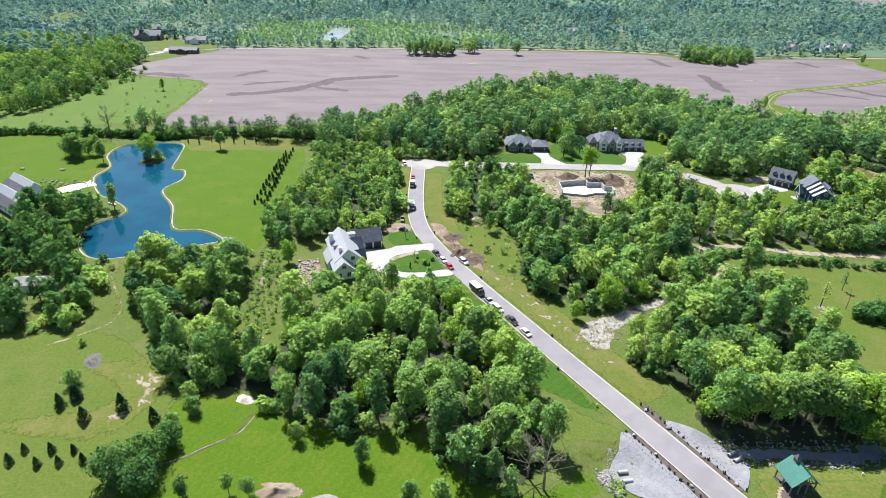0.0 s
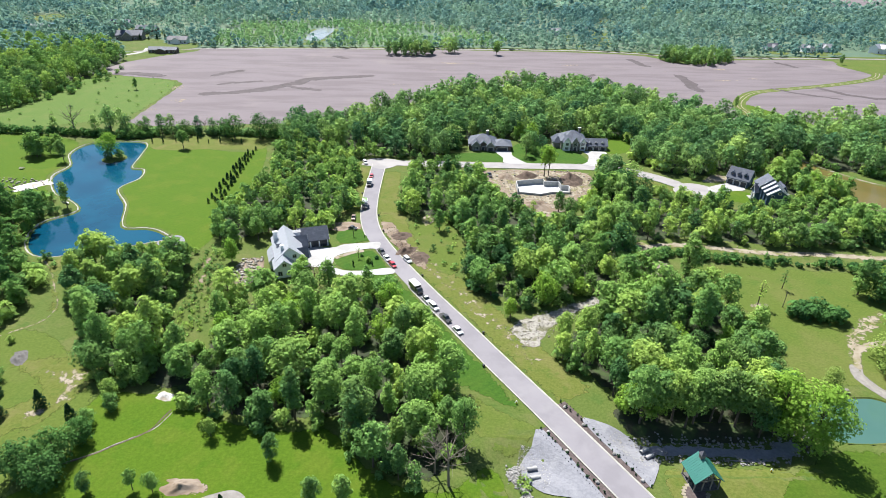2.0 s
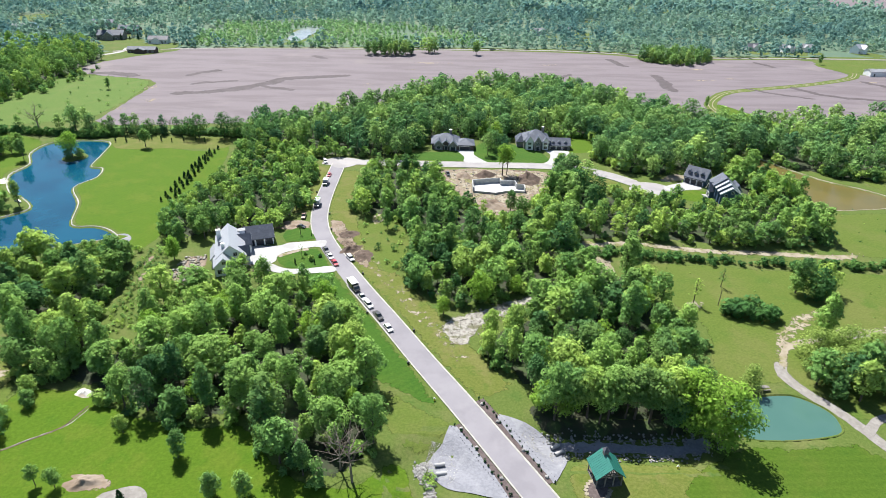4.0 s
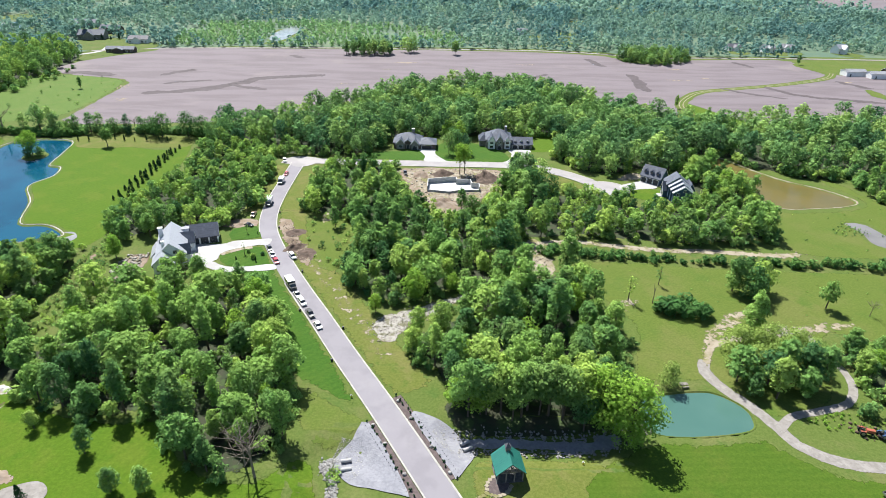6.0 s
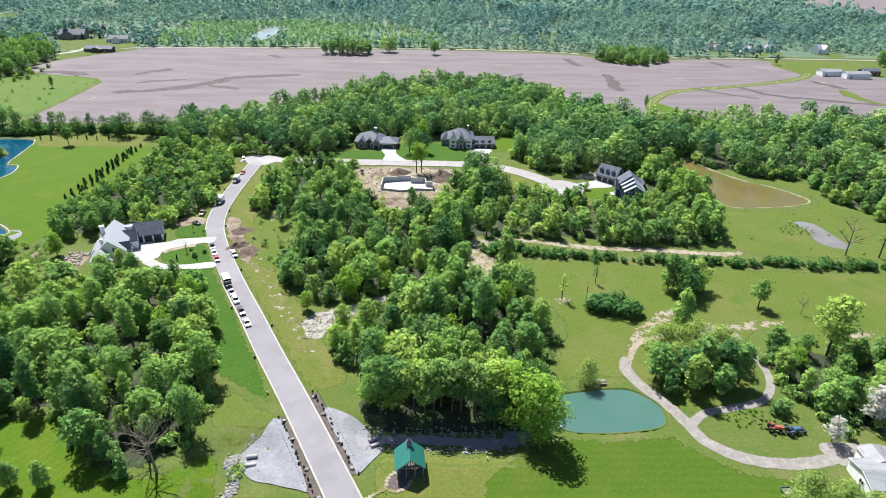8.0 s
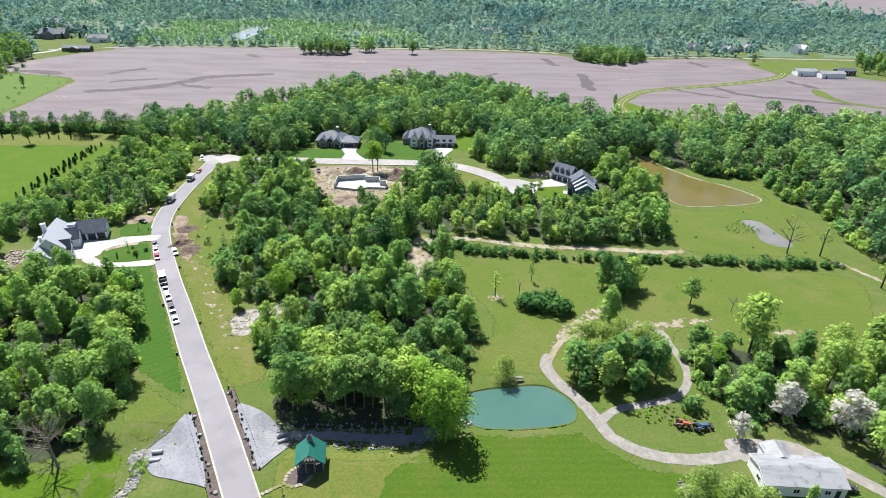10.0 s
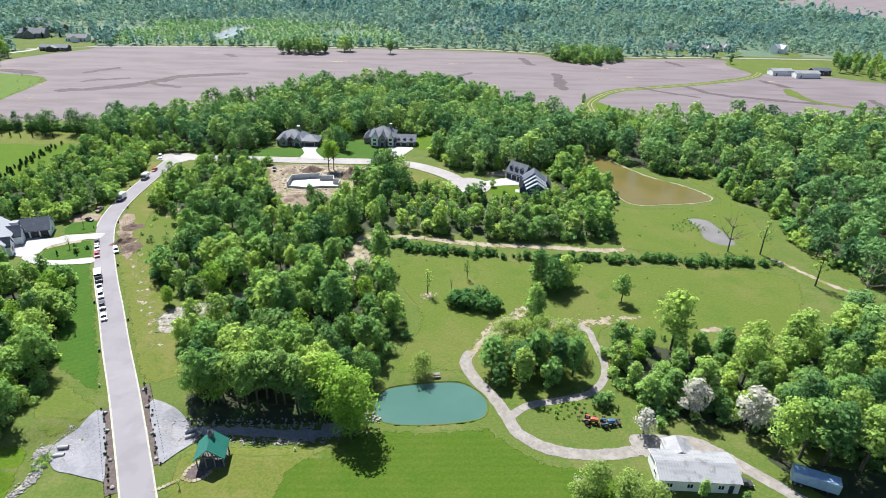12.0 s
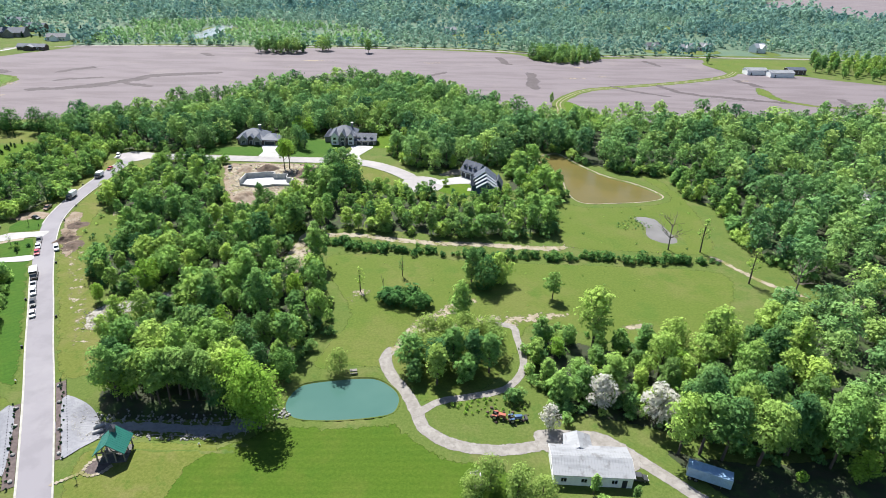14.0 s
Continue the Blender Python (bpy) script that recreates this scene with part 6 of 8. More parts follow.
def pavilion():
    """An open timber shelter with a green roof and a small belfry."""
    h = thing("pavilion", pose(70.7, 82.0, 0, 0, 0, 8), "open timber pavilion under a green metal gable roof", "pavilion")
    w, d, e, r = 2.55, 2.2, 3.0, 5.3
    # Slab coloured dark to stand for the shade under the roof.
    part("floor_slab", box(-w - 0.2, -d - 0.2, -0.15, w + 0.2, d + 0.2, 0.12, 0.03), PAVING, h)
    k = (r - e) / w
    o = 0.5
    prof = [(-w - o, e - k * o), (0, r), (w + o, e - k * o), (w + o, e - k * o + 0.12), (0, r + 0.13), (-w - o, e - k * o + 0.12)]
    roof = part("roof", prism(prof, -d - 0.6, d + 0.6, "y"), METALROOF, h, "green standing-seam metal roof")
    bm = bmesh.new()
    for i in range(12):
        y = -d - 0.55 + i * 0.5
        for s in (-1, 1):
            add_tube(bm, (s * (w + o), y, e - k * o + 0.13), (0, y, r + 0.14), 0.025, 0.025, 4)
    part("roof_seams", bm, METALROOF, roof)
    for x in (-w, -w / 3, w / 3, w):
        for y in (-d, d):
            part("post", box(x - 0.11, y - 0.11, 0.1, x + 0.11, y + 0.11, e + (w - abs(x)) * k * 0.05, 0.015), TIMBER, h)
    for x in (-w, w):
        part("post", box(x - 0.11, -0.11, 0.1, x + 0.11, 0.11, e, 0.015), TIMBER, h)
        part("beam", box(x - 0.12, -d - 0.2, e - 0.25, x + 0.12, d + 0.2, e - 0.02, 0.015), TIMBER, h)
    for y in (-d - 0.1, d + 0.1):
        bm = bmesh.new()
        add_box(bm, -w, y - 0.1, e - 0.25, w, y + 0.1, e - 0.02)
        for x in (-1.6, -0.8, 0.8, 1.6):
            add_tube(bm, (x, y, e), (x * 0.2, y, r - 0.5), 0.07, 0.07, 5)
        add_tube(bm, (0, y, e), (0, y, r - 0.1), 0.09, 0.09, 5)
        for s in (-1, 1):
            pts = [(s * 0.85 + 0.55 * math.cos(a), y, e + 0.05 + 0.5 * math.sin(a)) for a in np.linspace(0, math.pi, 9)]
            for a, b in zip(pts, pts[1:]):
                add_tube(bm, a, b, 0.05, 0.05, 4)
        part("truss", bm, TIMBER, h, "pale timber gable truss with curved braces")
    tower = part("belfry", box(-0.45, 0.9, r - 0.35, 0.45, 1.8, r + 0.8, 0.02), TIMBER, h, "small grey shingled belfry")
    part("belfry_roof", solid([(-0.62, 0.73, r + 0.8), (0.62, 0.73, r + 0.8), (0.62, 1.97, r + 0.8), (-0.62, 1.97, r + 0.8), (0, 1.35, r + 1.75)],
                              [(3, 2, 1, 0), (0, 1, 4), (1, 2, 4), (2, 3, 4), (3, 0, 4)]), SHINGLE_BROWN, tower)


def foundation():
    h = thing("foundation", pose(49.6, 230, 0) @ Matrix.Diagonal((1.02, 0.95, 1, 1)), "new pale concrete basement walls of an unfinished house", "foundation")
    plan = [(0, 0), (0, 9), (8, 11.5), (12, 12), (12, 9), (18, 9.5), (18.5, 5), (21.5, 4.5), (21.5, 0.5), (14, 0.5), (9, -2), (0, 0)]
    for a, b in zip(plan, plan[1:]):
        a, b = Vector((*a, 0)), Vector((*b, 0))
        n = (b - a).normalized().cross(Vector((0, 0, 1))) * 0.15
        vs = [a - n, b - n, b + n, a + n]
        low = (a.y + b.y) < 3
        top = 0.9 if low else 2.4
        part("concrete_wall", solid([v + Vector((0, 0, 0.0)) for v in vs] + [v + Vector((0, 0, top)) for v in vs],
                                    [(3, 2, 1, 0), (4, 5, 6, 7), (0, 1, 5, 4), (1, 2, 6, 5), (2, 3, 7, 6), (3, 0, 4, 7)]), WALLCONCRETE, h)
    bm = bmesh.new()
    f = bm.faces.new([bm.verts.new((x, y, 0.2)) for x, y in plan[:-1]])
    if f.normal.z < 0:
        f.normal_flip()
    part("floor_slab", bm, WALLCONCRETE, h, "pale concrete basement floor")


def far_house(x, y, w, d, e, r, turn, walls, roofing, label, cat="house"):
    h = thing("house" if cat == "house" else "barn", pose(x, y, 0, 0, 0, turn), label, cat)
    gable(h, -w / 2, -d / 2, w / 2, d / 2, e, r, "x", walls, roofing)
    n = int(w // 3.5)
    for i in range(n):
        window(h, -w / 2 + (i + 0.5) * w / n, -d / 2, 0.9, 1.5, 1.5, 0)
    if cat == "house":
        gable(h, -w * 0.2, -d / 2 - 3, w * 0.15, 0, e, r - 0.5, "y", walls, roofing)
        door(h, 0.25 * w, -d / 2, 0.05, 0)
    else:
        garage_door(h, w * 0.1, -d / 2, 4, 3, 0, TRIM)


white_farmhouse()
stone_house()
pale_house()
blue_house()
brown_house()
cottage()
barn()
pavilion()
foundation()
for a in ((-294, 607, 24, 12, 4.5, 8.6, 8, STONEWALL, SHINGLE, "distant large grey-roofed house among trees"), (-296, 648, 21, 10, 4.5, 7.9, -6, BRICKWALL, SHINGLE, "distant grey-roofed house among tall trees"),
          (-240, 590, 18, 9, 3.8, 6.5, 4, SIDING, SHINGLE_BROWN, "distant white house near the field"), (-411, 652, 21, 10, 3.8, 6.5, 10, SIDING, WHITEMETAL, "distant pale-roofed house by the pond"),
          (-345, 690, 24, 11, 4.5, 7.9, 0, STONEWALL, SHINGLE, "distant slate-roofed house in the woods"), (140, 700, 12, 8, 4.5, 7.2, 20, SIDING, WHITEMETAL, "distant white gabled house in the woods"),
          (172, 716, 12, 8, 4.5, 7.2, -15, SIDING_BLUE, SHINGLE, "distant dark-roofed house in the woods"), (346, 624, 14, 8, 3.8, 6.5, 12, SIDING, SHINGLE_BROWN, "distant white house in the woods"),
          (378, 618, 12, 8, 4.2, 7.2, 8, SIDING, WHITEMETAL, "distant white-roofed house at the wood's edge"), (400, 625, 13, 8, 4.2, 7.2, -12, SIDING, WHITEMETAL, "distant white-roofed house among trees"), (452, 621, 14, 9, 5.0, 8.6, 25, SIDING, SHINGLE_PALE_SUNLIT, "distant white gabled house beyond the barns"),
          (-232, 538, 24, 7, 3, 5, 2, BRICKWALL, SHINGLE, "long dark outbuilding behind a hedge")):
    far_house(*a)
def metal_shed(x, y, w, d, turn, label, roofing=WHITEMETAL, walls=TRIM):
    h = thing("barn", pose(x, y, 0, 0, 0, turn), label, "barn")
    gable(h, -w / 2, -d / 2, w / 2, d / 2, 3.8, 5.4, "x", walls, roofing, 0.3, 0.12)
    garage_door(h, w * 0.2, -d / 2, 4, 3.2, 0, walls)
    door(h, -w * 0.3, -d / 2, 0.05, 0)


metal_shed(396.5, 505.5, 17, 9, 3, "long white metal barn beside the field")
metal_shed(413.5, 497.5, 20, 9, 3, "white metal machine shed beside the field")
metal_shed(433, 511, 15, 8, 3, "low dark-roofed shed behind the white barns", SHINGLE, BRICKWALL)


# ---------------------------------------------------------------- banks, beds and stones
def ring_bank(name, poly, out, into, level, material, label):
    line = np.concatenate([poly, poly[:2]])
    ccw = np.sum(poly[:, 0] * np.roll(poly[:, 1], -1) - poly[:, 1] * np.roll(poly[:, 0], -1)) > 0
    s = 1 if ccw else -1
    rows = [ragged(offset(line, -out * s), 0.15, 3), ragged(line, 0.1, 4), ragged(offset(line, into * s), 0.15, 5)]
    zs = (0.03, 0.1, level)
    n = len(line)
    xy = np.concatenate(rows)
    z = np.concatenate([np.full(n, v) for v in zs])
    fs = [((c + 1) * n + i, (c + 1) * n + i + 1, c * n + i + 1, c * n + i) for c in range(2) for i in range(n - 1)]
    if ccw:
        fs = [f[::-1] for f in fs]
    return tagged(new(name, mesh_from(name, np.column_stack([xy, z]), fs, material)), label, "bank", kind="structure")


ring_bank("stone_bank", POND_L, 0.3, 0.45, -0.46, KERB, "pale stone edging round the blue pond")
ring_bank("clay_bank", POND_M, 0.4, 0.6, -0.34, SAND, "pale clay rim round the muddy pond")
ring_bank("grass_bank", POND_T, 0.2, 0.35, -0.24, WILD, "rough grass bank of the turquoise pond")
sheet("stone_apron", [(-79, 182.5), (-75, 184.5), (-71, 180), (-74, 175), (-80, 178)], 0.1, RIPRAP, "grey stones at the pond's outlet", "stones", rag=0.4)


def rocks(name, places, lo, hi, material, label, seed, sink=0.25, flat=0.7):
    """Many loose stones in one mesh: lumps of six uneven faces."""
    rng = np.random.default_rng(seed)
    n = len(places)
    cube = np.array([(x, y, z) for z in (-1, 1) for y in (-1, 1) for x in (-1, 1)], float)
    quad = np.array([(0, 2, 3, 1), (4, 5, 7, 6), (0, 1, 5, 4), (2, 6, 7, 3), (0, 4, 6, 2), (1, 3, 7, 5)])
    size = rng.uniform(lo, hi, n) / 2
    v = cube[None] * rng.uniform(0.55, 1.0, (n, 8, 3)) * np.array((1, 1, flat)) * size[:, None, None]
    a = rng.uniform(0, 6.283, n)
    c, s = np.cos(a)[:, None], np.sin(a)[:, None]
    v = np.stack([v[..., 0] * c - v[..., 1] * s, v[..., 0] * s + v[..., 1] * c, v[..., 2]], -1)
    z = height(places) + size * flat * (1 - 2 * sink) + 0.05
    v += np.column_stack([places, z])[:, None]
    q = (quad[None] + np.arange(n)[:, None, None] * 8).reshape(-1, 4)
    return tagged(new(name, quads_mesh(name, v.reshape(-1, 3), q, [material])), label, "stones", kind="stuff")


FAN_L = [(41.2, 95.0), (38.2, 90.5), (35.9, 87.2), (35.4, 84.2), (37.2, 81.2), (41, 78.4), (49.4, 76.2), (50.8, 77.4)]
FAN_R = [(50.4, 97.8), (55.0, 97.4), (59.8, 94.4), (62.6, 90.2), (64.2, 87.0), (62.4, 83.0), (60.4, 80.2), (59.2, 82.4)]
sheet("stone_fan", FAN_L, 0.17, RIPRAP, "blue-grey crushed stone slope below the road", "stones", grid=1.2, steps=3)
sheet("stone_fan", FAN_R, 0.17, RIPRAP, "blue-grey crushed stone slope below the road", "stones", grid=1.2, steps=3)
rng = np.random.default_rng(5)
low = scatter([(36, 91), (40.5, 90), (41.5, 83), (40, 79.5), (36.2, 82), (34.5, 85)], 0.3, 1)
rocks("riprap_stones", low, 0.12, 0.34, ROCK, "loose pale riprap stones round the culvert mouth", 2)
low = scatter([(57, 95.6), (62.6, 92), (65, 87.5), (63, 84.5), (58, 88), (55, 93)], 0.3, 3)
rocks("riprap_stones", low, 0.12, 0.34, ROCK, "loose pale riprap stones round the culvert mouth", 4)
ribbon("creek_bed", CREEK[2:20], 2.6, -2.6, 0.05, RIPRAP, "grey stony creek bed", "creek", fade=1.2)
line = CREEK[2:22]
p = np.concatenate([offset(line, d) + rng.normal(size=line.shape) * 0.5 for d in (-3.2, -2.4, -1.7, 1.7, 2.4, 3.2) for _ in range(5)])
rocks("creek_stones", p[away(ROAD, p) > 8], 0.2, 0.55, ROCK, "pale stones lining the creek bed", 6)
line = CREEK[26:48]
p = np.concatenate([line + rng.normal(size=line.shape) * 0.55 for _ in range(26)])
rocks("creek_stones", p[away(ROAD, p) > 8], 0.2, 0.5, ROCK, "pale cobbles along the narrow stream", 7)
p = np.array([(99.5, 95.2), (102, 95)])[rng.integers(0, 2, 60)] + rng.normal(size=(60, 2)) * 1.0
rocks("shore_stones", p, 0.25, 0.7, ROCK, "pale stones at the pond's end", 8)


def stretch(y_hi, y_lo, n=24):
    """The road's centre line between two values of y."""
    ys = np.linspace(y_lo, y_hi, n)
    return np.stack([np.interp(ys, ROAD[:, 1], ROAD[:, 0]), ys], 1)


def on_road(y, off):
    l = stretch(y + 0.5, y - 0.5, 3)
    p = offset(l, off)[1]
    d = l[2] - l[0]
    return p[0], p[1], math.degrees(math.atan2(d[1], d[0])) - 90


for side, hi, lo in ((1, 97.6, 75.0), (-1, 101.2, 78.2)):
    l = stretch(hi, lo)
    ribbon("planting_bed", l, 3.4 if side > 0 else -5.5, 5.5 if side > 0 else -3.4, 0.11, MULCH, "dark mulched planting bed along the kerb", "bed", drape=False)
    m = offset(stretch(hi, lo, 17), 4.5 * side)
    for i, (x, y) in enumerate(m):
        jx, jy = rng.uniform(-0.45, 0.45, 2)
        plant("small_shrub", SMALLBUSH[i % 2], x + jx, y + jy, rng.uniform(0.45, 0.8), rng.uniform(0, 360), "small dark shrub in a mulched bed", "shrub", "shrubs along the road", z=0.1)
    e = offset(stretch(hi, lo, 30), 5.6 * side)
    fence = thing("edging", pose(0, 0, 0), "row of low dark edging posts above the stone slope", "edging")
    for x, y in e:
        part("edging_post", box(x - 0.06, y - 0.06, -0.2, x + 0.06, y + 0.06, 0.28, 0.015), BLACK, fence)
    for k in (1, 6, 12, 16):
        x, y = offset(stretch(hi, lo, 18), 4.1 * side)[k]
        b = bmesh.new()
        bmesh.ops.create_icosphere(b, subdivisions=2, radius=0.42)
        for v in b.verts:
            v.co += Vector(noise.noise_vector(v.co * 2.2 + Vector((k, side, 0)))) * 0.14
            v.co.z *= 0.7
        o = part("boulder", b, ROCK, None)
        o.matrix_basis = pose(x, y, 0.3)
        tagged(o, "pale limestone boulder in a planting bed", "boulder", "boulders along the road")

for x, y, turn in ((37.2, 85.0, 100), (37.6, 82.8, 100), (62.8, 90.9, -60), (63.4, 89.3, -60)):
    b = bmesh.new()
    add_tube(b, (0, -1.6, 0), (0, 0.5, 0), 0.4, 0.4, 14, False)
    add_tube(b, (0, 0.5, 0), (0, -1.6, 0), 0.33, 0.33, 14, False)
    add_tube(b, (0, 0.5, 0), (0, 0.52, 0), 0.4, 0.33, 14, False)
    o = part("culvert_pipe", b, CONCRETE, None)
    o.matrix_basis = pose(x, y, -0.95, 0, 0, turn)
    tagged(o, "pale concrete culvert pipe in the stone slope", "pipe", "culvert pipes")

# flagstones to the pavilion
sheet("mulch_ring", [(66.6, 77.6), (68.5, 76.2), (71, 77.4), (70.8, 79.6), (69.3, 81.2), (67.4, 80.4)], 0.07, MULCH, "dark mulch between stone paths", "bed", grid=1.0)
path = tagged(new("stone_path"), "pale flagstone path curving to the pavilion", "path", kind="structure")
slab = mesh_from("flagstone", [(-.42, -.36, -.04), (.4, -.4, -.04), (.44, .36, -.04), (-.38, .4, -.04), (-.39, -.33, .05), (.37, -.37, .05), (.41, .33, .05), (-.35, .37, .05)],
                 [(3, 2, 1, 0), (4, 5, 6, 7), (0, 1, 5, 4), (1, 2, 6, 5), (2, 3, 7, 6), (3, 0, 4, 7)], SAND)
for l in (curve([(62.0, 73.8), (64.4, 75.6), (66.2, 77), (66.4, 79), (67.4, 80.6), (69.0, 81.6)], 4), curve([(66.2, 77), (68.2, 76.3), (70.2, 77.2), (71.2, 78.8)], 4)):
    d = np.concatenate([[0], np.cumsum(np.hypot(*np.diff(l, axis=0).T))])
    for s in np.arange(0.2, d[-1], 0.86):
        x, y = np.interp(s, d, l[:, 0]), np.interp(s, d, l[:, 1])
        o = new("flagstone", slab)
        o.parent = path
        o.matrix_basis = pose(x, y, float(height([(x, y)])[0]) + 0.1, 0, 0, float(rng.uniform(0, 360)))


def mound(x, y, rx, ry, h, material, label, seed, name="dirt_mound"):
    b = bmesh.new()
    bmesh.ops.create_grid(b, x_segments=24, y_segments=24, size=1.15)
    for v in b.verts:
        d = math.hypot(v.co.x, v.co.y) * (1 + 0.4 * noise.noise((v.co.x * 1.3, v.co.y * 1.3, seed * 2.3)))
        n = noise.noise((v.co.x * 2.6 + seed, v.co.y * 2.6, seed)) * 0.6 + noise.noise((v.co.x * 7, v.co.y * 7, seed)) * 0.35
        v.co = Vector((v.co.x * rx, v.co.y * ry, max(-0.3, h * (math.exp(-d * d * 2.4) * (1 + n) - 0.1))))
    for f in b.faces:
        f.smooth = True
    o = part(name, b, material, None)
    o.matrix_basis = pose(x, y, 0.06, 0, 0, seed * 37)
    return tagged(o, label, "mound")


mound(55.5, 250.5, 5.5, 4.0, 2.6, DARKDIRT, "heap of dark excavated soil on the building site", 1)
mound(75, 248, 7.5, 5.0, 3.0, DARKDIRT, "long heap of dark excavated soil on the building site", 2)
mound(46, 249.5, 4.5, 3.2, 1.6, DIRT, "low heap of rubble and soil", 3)
mound(57, 217, 7.5, 4.5, 1.8, DIRT, "brown spoil heap below the new walls", 4)
mound(3.4, 188, 3.4, 3.0, 0.9, DARKDIRT, "small heap of dark topsoil by the road", 5)
mound(5.8, 176.4, 4.2, 2.4, 1.5, DARKDIRT, "heap of black topsoil beside the road", 6)
mound(10.6, 172.0, 4.0, 3.0, 0.8, DARKDIRT, "spread dark topsoil beside the road", 7)
mound(-86.6, 115.4, 2.9, 1.8, 0.7, PAVING, "low heap of grey rubble in the open grass", 8, "rubble_mound")
mound(-44.8, 102.8, 1.9, 1.2, 0.8, TARP, "heap under white sheeting on the lawn", 9, "covered_heap")
mound(-31, 78.0, 3.6, 2.0, 1.1, DIRT, "mound of pinkish bare earth on the lawn", 10)
mound(-148.2, 183.4, 2.2, 4.2, 0.8, TARP, "pale sheeting over a long heap near the pond", 21, "covered_heap")
mound(-154, 227, 6.5, 3.6, 0.9, TARP, "pale sheeting and rubble beside the brown-roofed house", 11, "covered_heap")
mound(12.5, 201, 4.0, 2.0, 0.7, SAND, "low pile of pale rubble in the clearing", 12)
mound(24, 206, 6.0, 2.2, 0.8, SAND, "low bank of pale rubble in the clearing", 13)
p = scatter([(-47, 169), (-41, 170), (-40, 154), (-44, 152), (-48, 158)], 0.8, 31)
rocks("building_rubble", p, 0.15, 1.3, STONES, "scattered pale timber and rubble behind the house", 32, 0.2, 0.4)
p = scatter([(-176, 234), (-166, 236), (-150, 232), (-148, 223), (-158, 219), (-165, 216), (-163, 226)], 1.5, 33)
rocks("building_rubble", p, 0.2, 1.1, STONES, "scattered pale boulders and rubble by the house", 34, 0.2, 0.6)
p = np.random.default_rng(35).uniform((35, 122), (70, 152), (1500, 2))
p = p[inside(np.array([(36, 133), (40, 124), (48, 129), (57, 138), (68, 147), (67, 151), (56, 146), (46, 141)], float), p)]
rocks("stray_stones", p, 0.1, 0.42, STONES, "pale stones strewn over the clearing", 36)
l = curve([(89, 152), (90.5, 164), (90, 174), (89, 182), (104, 185), (136, 180), (150, 180), (184, 180)], 30)
p = l + rng.normal(size=l.shape) * 1.3
rocks("stray_stones", p, 0.15, 0.5, SAND, "pale stones along the clay track", 37)
p = scatter([(0, 196), (6, 184), (12, 170), (14, 166), (10, 166), (1, 182), (-3, 196)], 0.8, 38)
rocks("stray_stones", p, 0.12, 0.45, SAND, "pale clods and stones on the bare dirt", 39)


p = scatter([(39, 257), (80, 258), (85, 248), (82, 236), (72, 222), (66, 210), (56, 210), (46, 224), (40, 240)], 2.6, 41)
rocks("building_rubble", p[(np.abs(p[:, 0] - 60) > 12) | (np.abs(p[:, 1] - 236) > 7)], 0.2, 1.1, STONES, "clods, stones and offcuts strewn over the building site", 42, 0.25, 0.5)


# ---------------------------------------------------------------- vehicles
def wheels(v, places, r=0.34, w=0.24):
    for x, y in places:
        t = part("wheel", add_tube(bmesh.new(), (x - w / 2, y, r), (x + w / 2, y, r), r, r, 14), RUBBER, v)
        part("rim", add_tube(bmesh.new(), (x - w / 2 - 0.012, y, r), (x + w / 2 + 0.012, y, r), r * 0.6, r * 0.6, 10), STEEL, t)


def lamps(v, half, front, back, z):
    for s in (-1, 1):
        part("headlight", box(s * half - 0.18, -front - 0.03, z, s * half + 0.18, -front + 0.1, z + 0.16, 0.02), CLEAR, v)
        part("tail_light", box(s * half - 0.12, back - 0.1, z, s * half + 0.12, back + 0.03, z + 0.2, 0.02), AMBER, v)


def car(x, y, turn, colour, label, long=4.6, kind="saloon", z=0.11):
    """A car that faces its own -y."""
    v = thing("car", pose(x, y, z, 0, 0, turn) @ Matrix.Scale(0.84, 4), label, "car", "vehicles along the road")
    h, m = long / 2, PAINT[colour]
    tall = {"saloon": 1.42, "suv": 1.72, "pickup": 1.8}[kind]
    deck = tall * 0.56
    prof = [(-h, 0.32), (h, 0.32), (h, deck - 0.12), (h - 0.15, deck), (-h + 0.9, deck), (-h + 0.1, deck - 0.14)]
    b = prism(prof, -0.9, 0.9, "x")
    bmesh.ops.bevel(b, geom=list(b.edges), offset=0.06, segments=2, affect="EDGES")
    part("body", b, m, v)
    a0, a1 = {"saloon": (-h + 1.1, h - 0.5), "suv": (-h + 1.1, h - 0.15), "pickup": (-h + 1.2, 0.75)}[kind]
    top = [(a0 + 0.65, tall - 0.04), (a1 - (0.55 if kind == "saloon" else 0.2), tall - 0.04)]
    vs = []
    for s, w0, w1 in ((-1, 0.84, 0.68), (1, 0.84, 0.68)):
        vs += [(s * w0, a0, deck - 0.02), (s * w0, a1, deck - 0.02), (s * w1, top[1][0], top[1][1]), (s * w1, top[0][0], top[0][1])]
    cab = part("windows", solid(vs, [(0, 1, 2, 3), (7, 6, 5, 4), (0, 3, 7, 4), (1, 5, 6, 2), (3, 2, 6, 7), (0, 4, 5, 1)]), GLASS, v, "dark car windows")
    part("roof", box(-0.69, top[0][0] - 0.02, tall - 0.06, 0.69, top[1][0] + 0.02, tall + 0.02, 0.03), m, v)
    if kind == "pickup":
        part("load_bed", box(-0.72, 0.85, deck - 0.02, 0.72, h - 0.15, deck + 0.02), BLACK, v, "black load bed")
    wheels(v, [(s * 0.8, yy) for s in (-1, 1) for yy in (-h + 0.85, h - 0.9)])
    lamps(v, 0.62, h, h, 0.6)
    return v


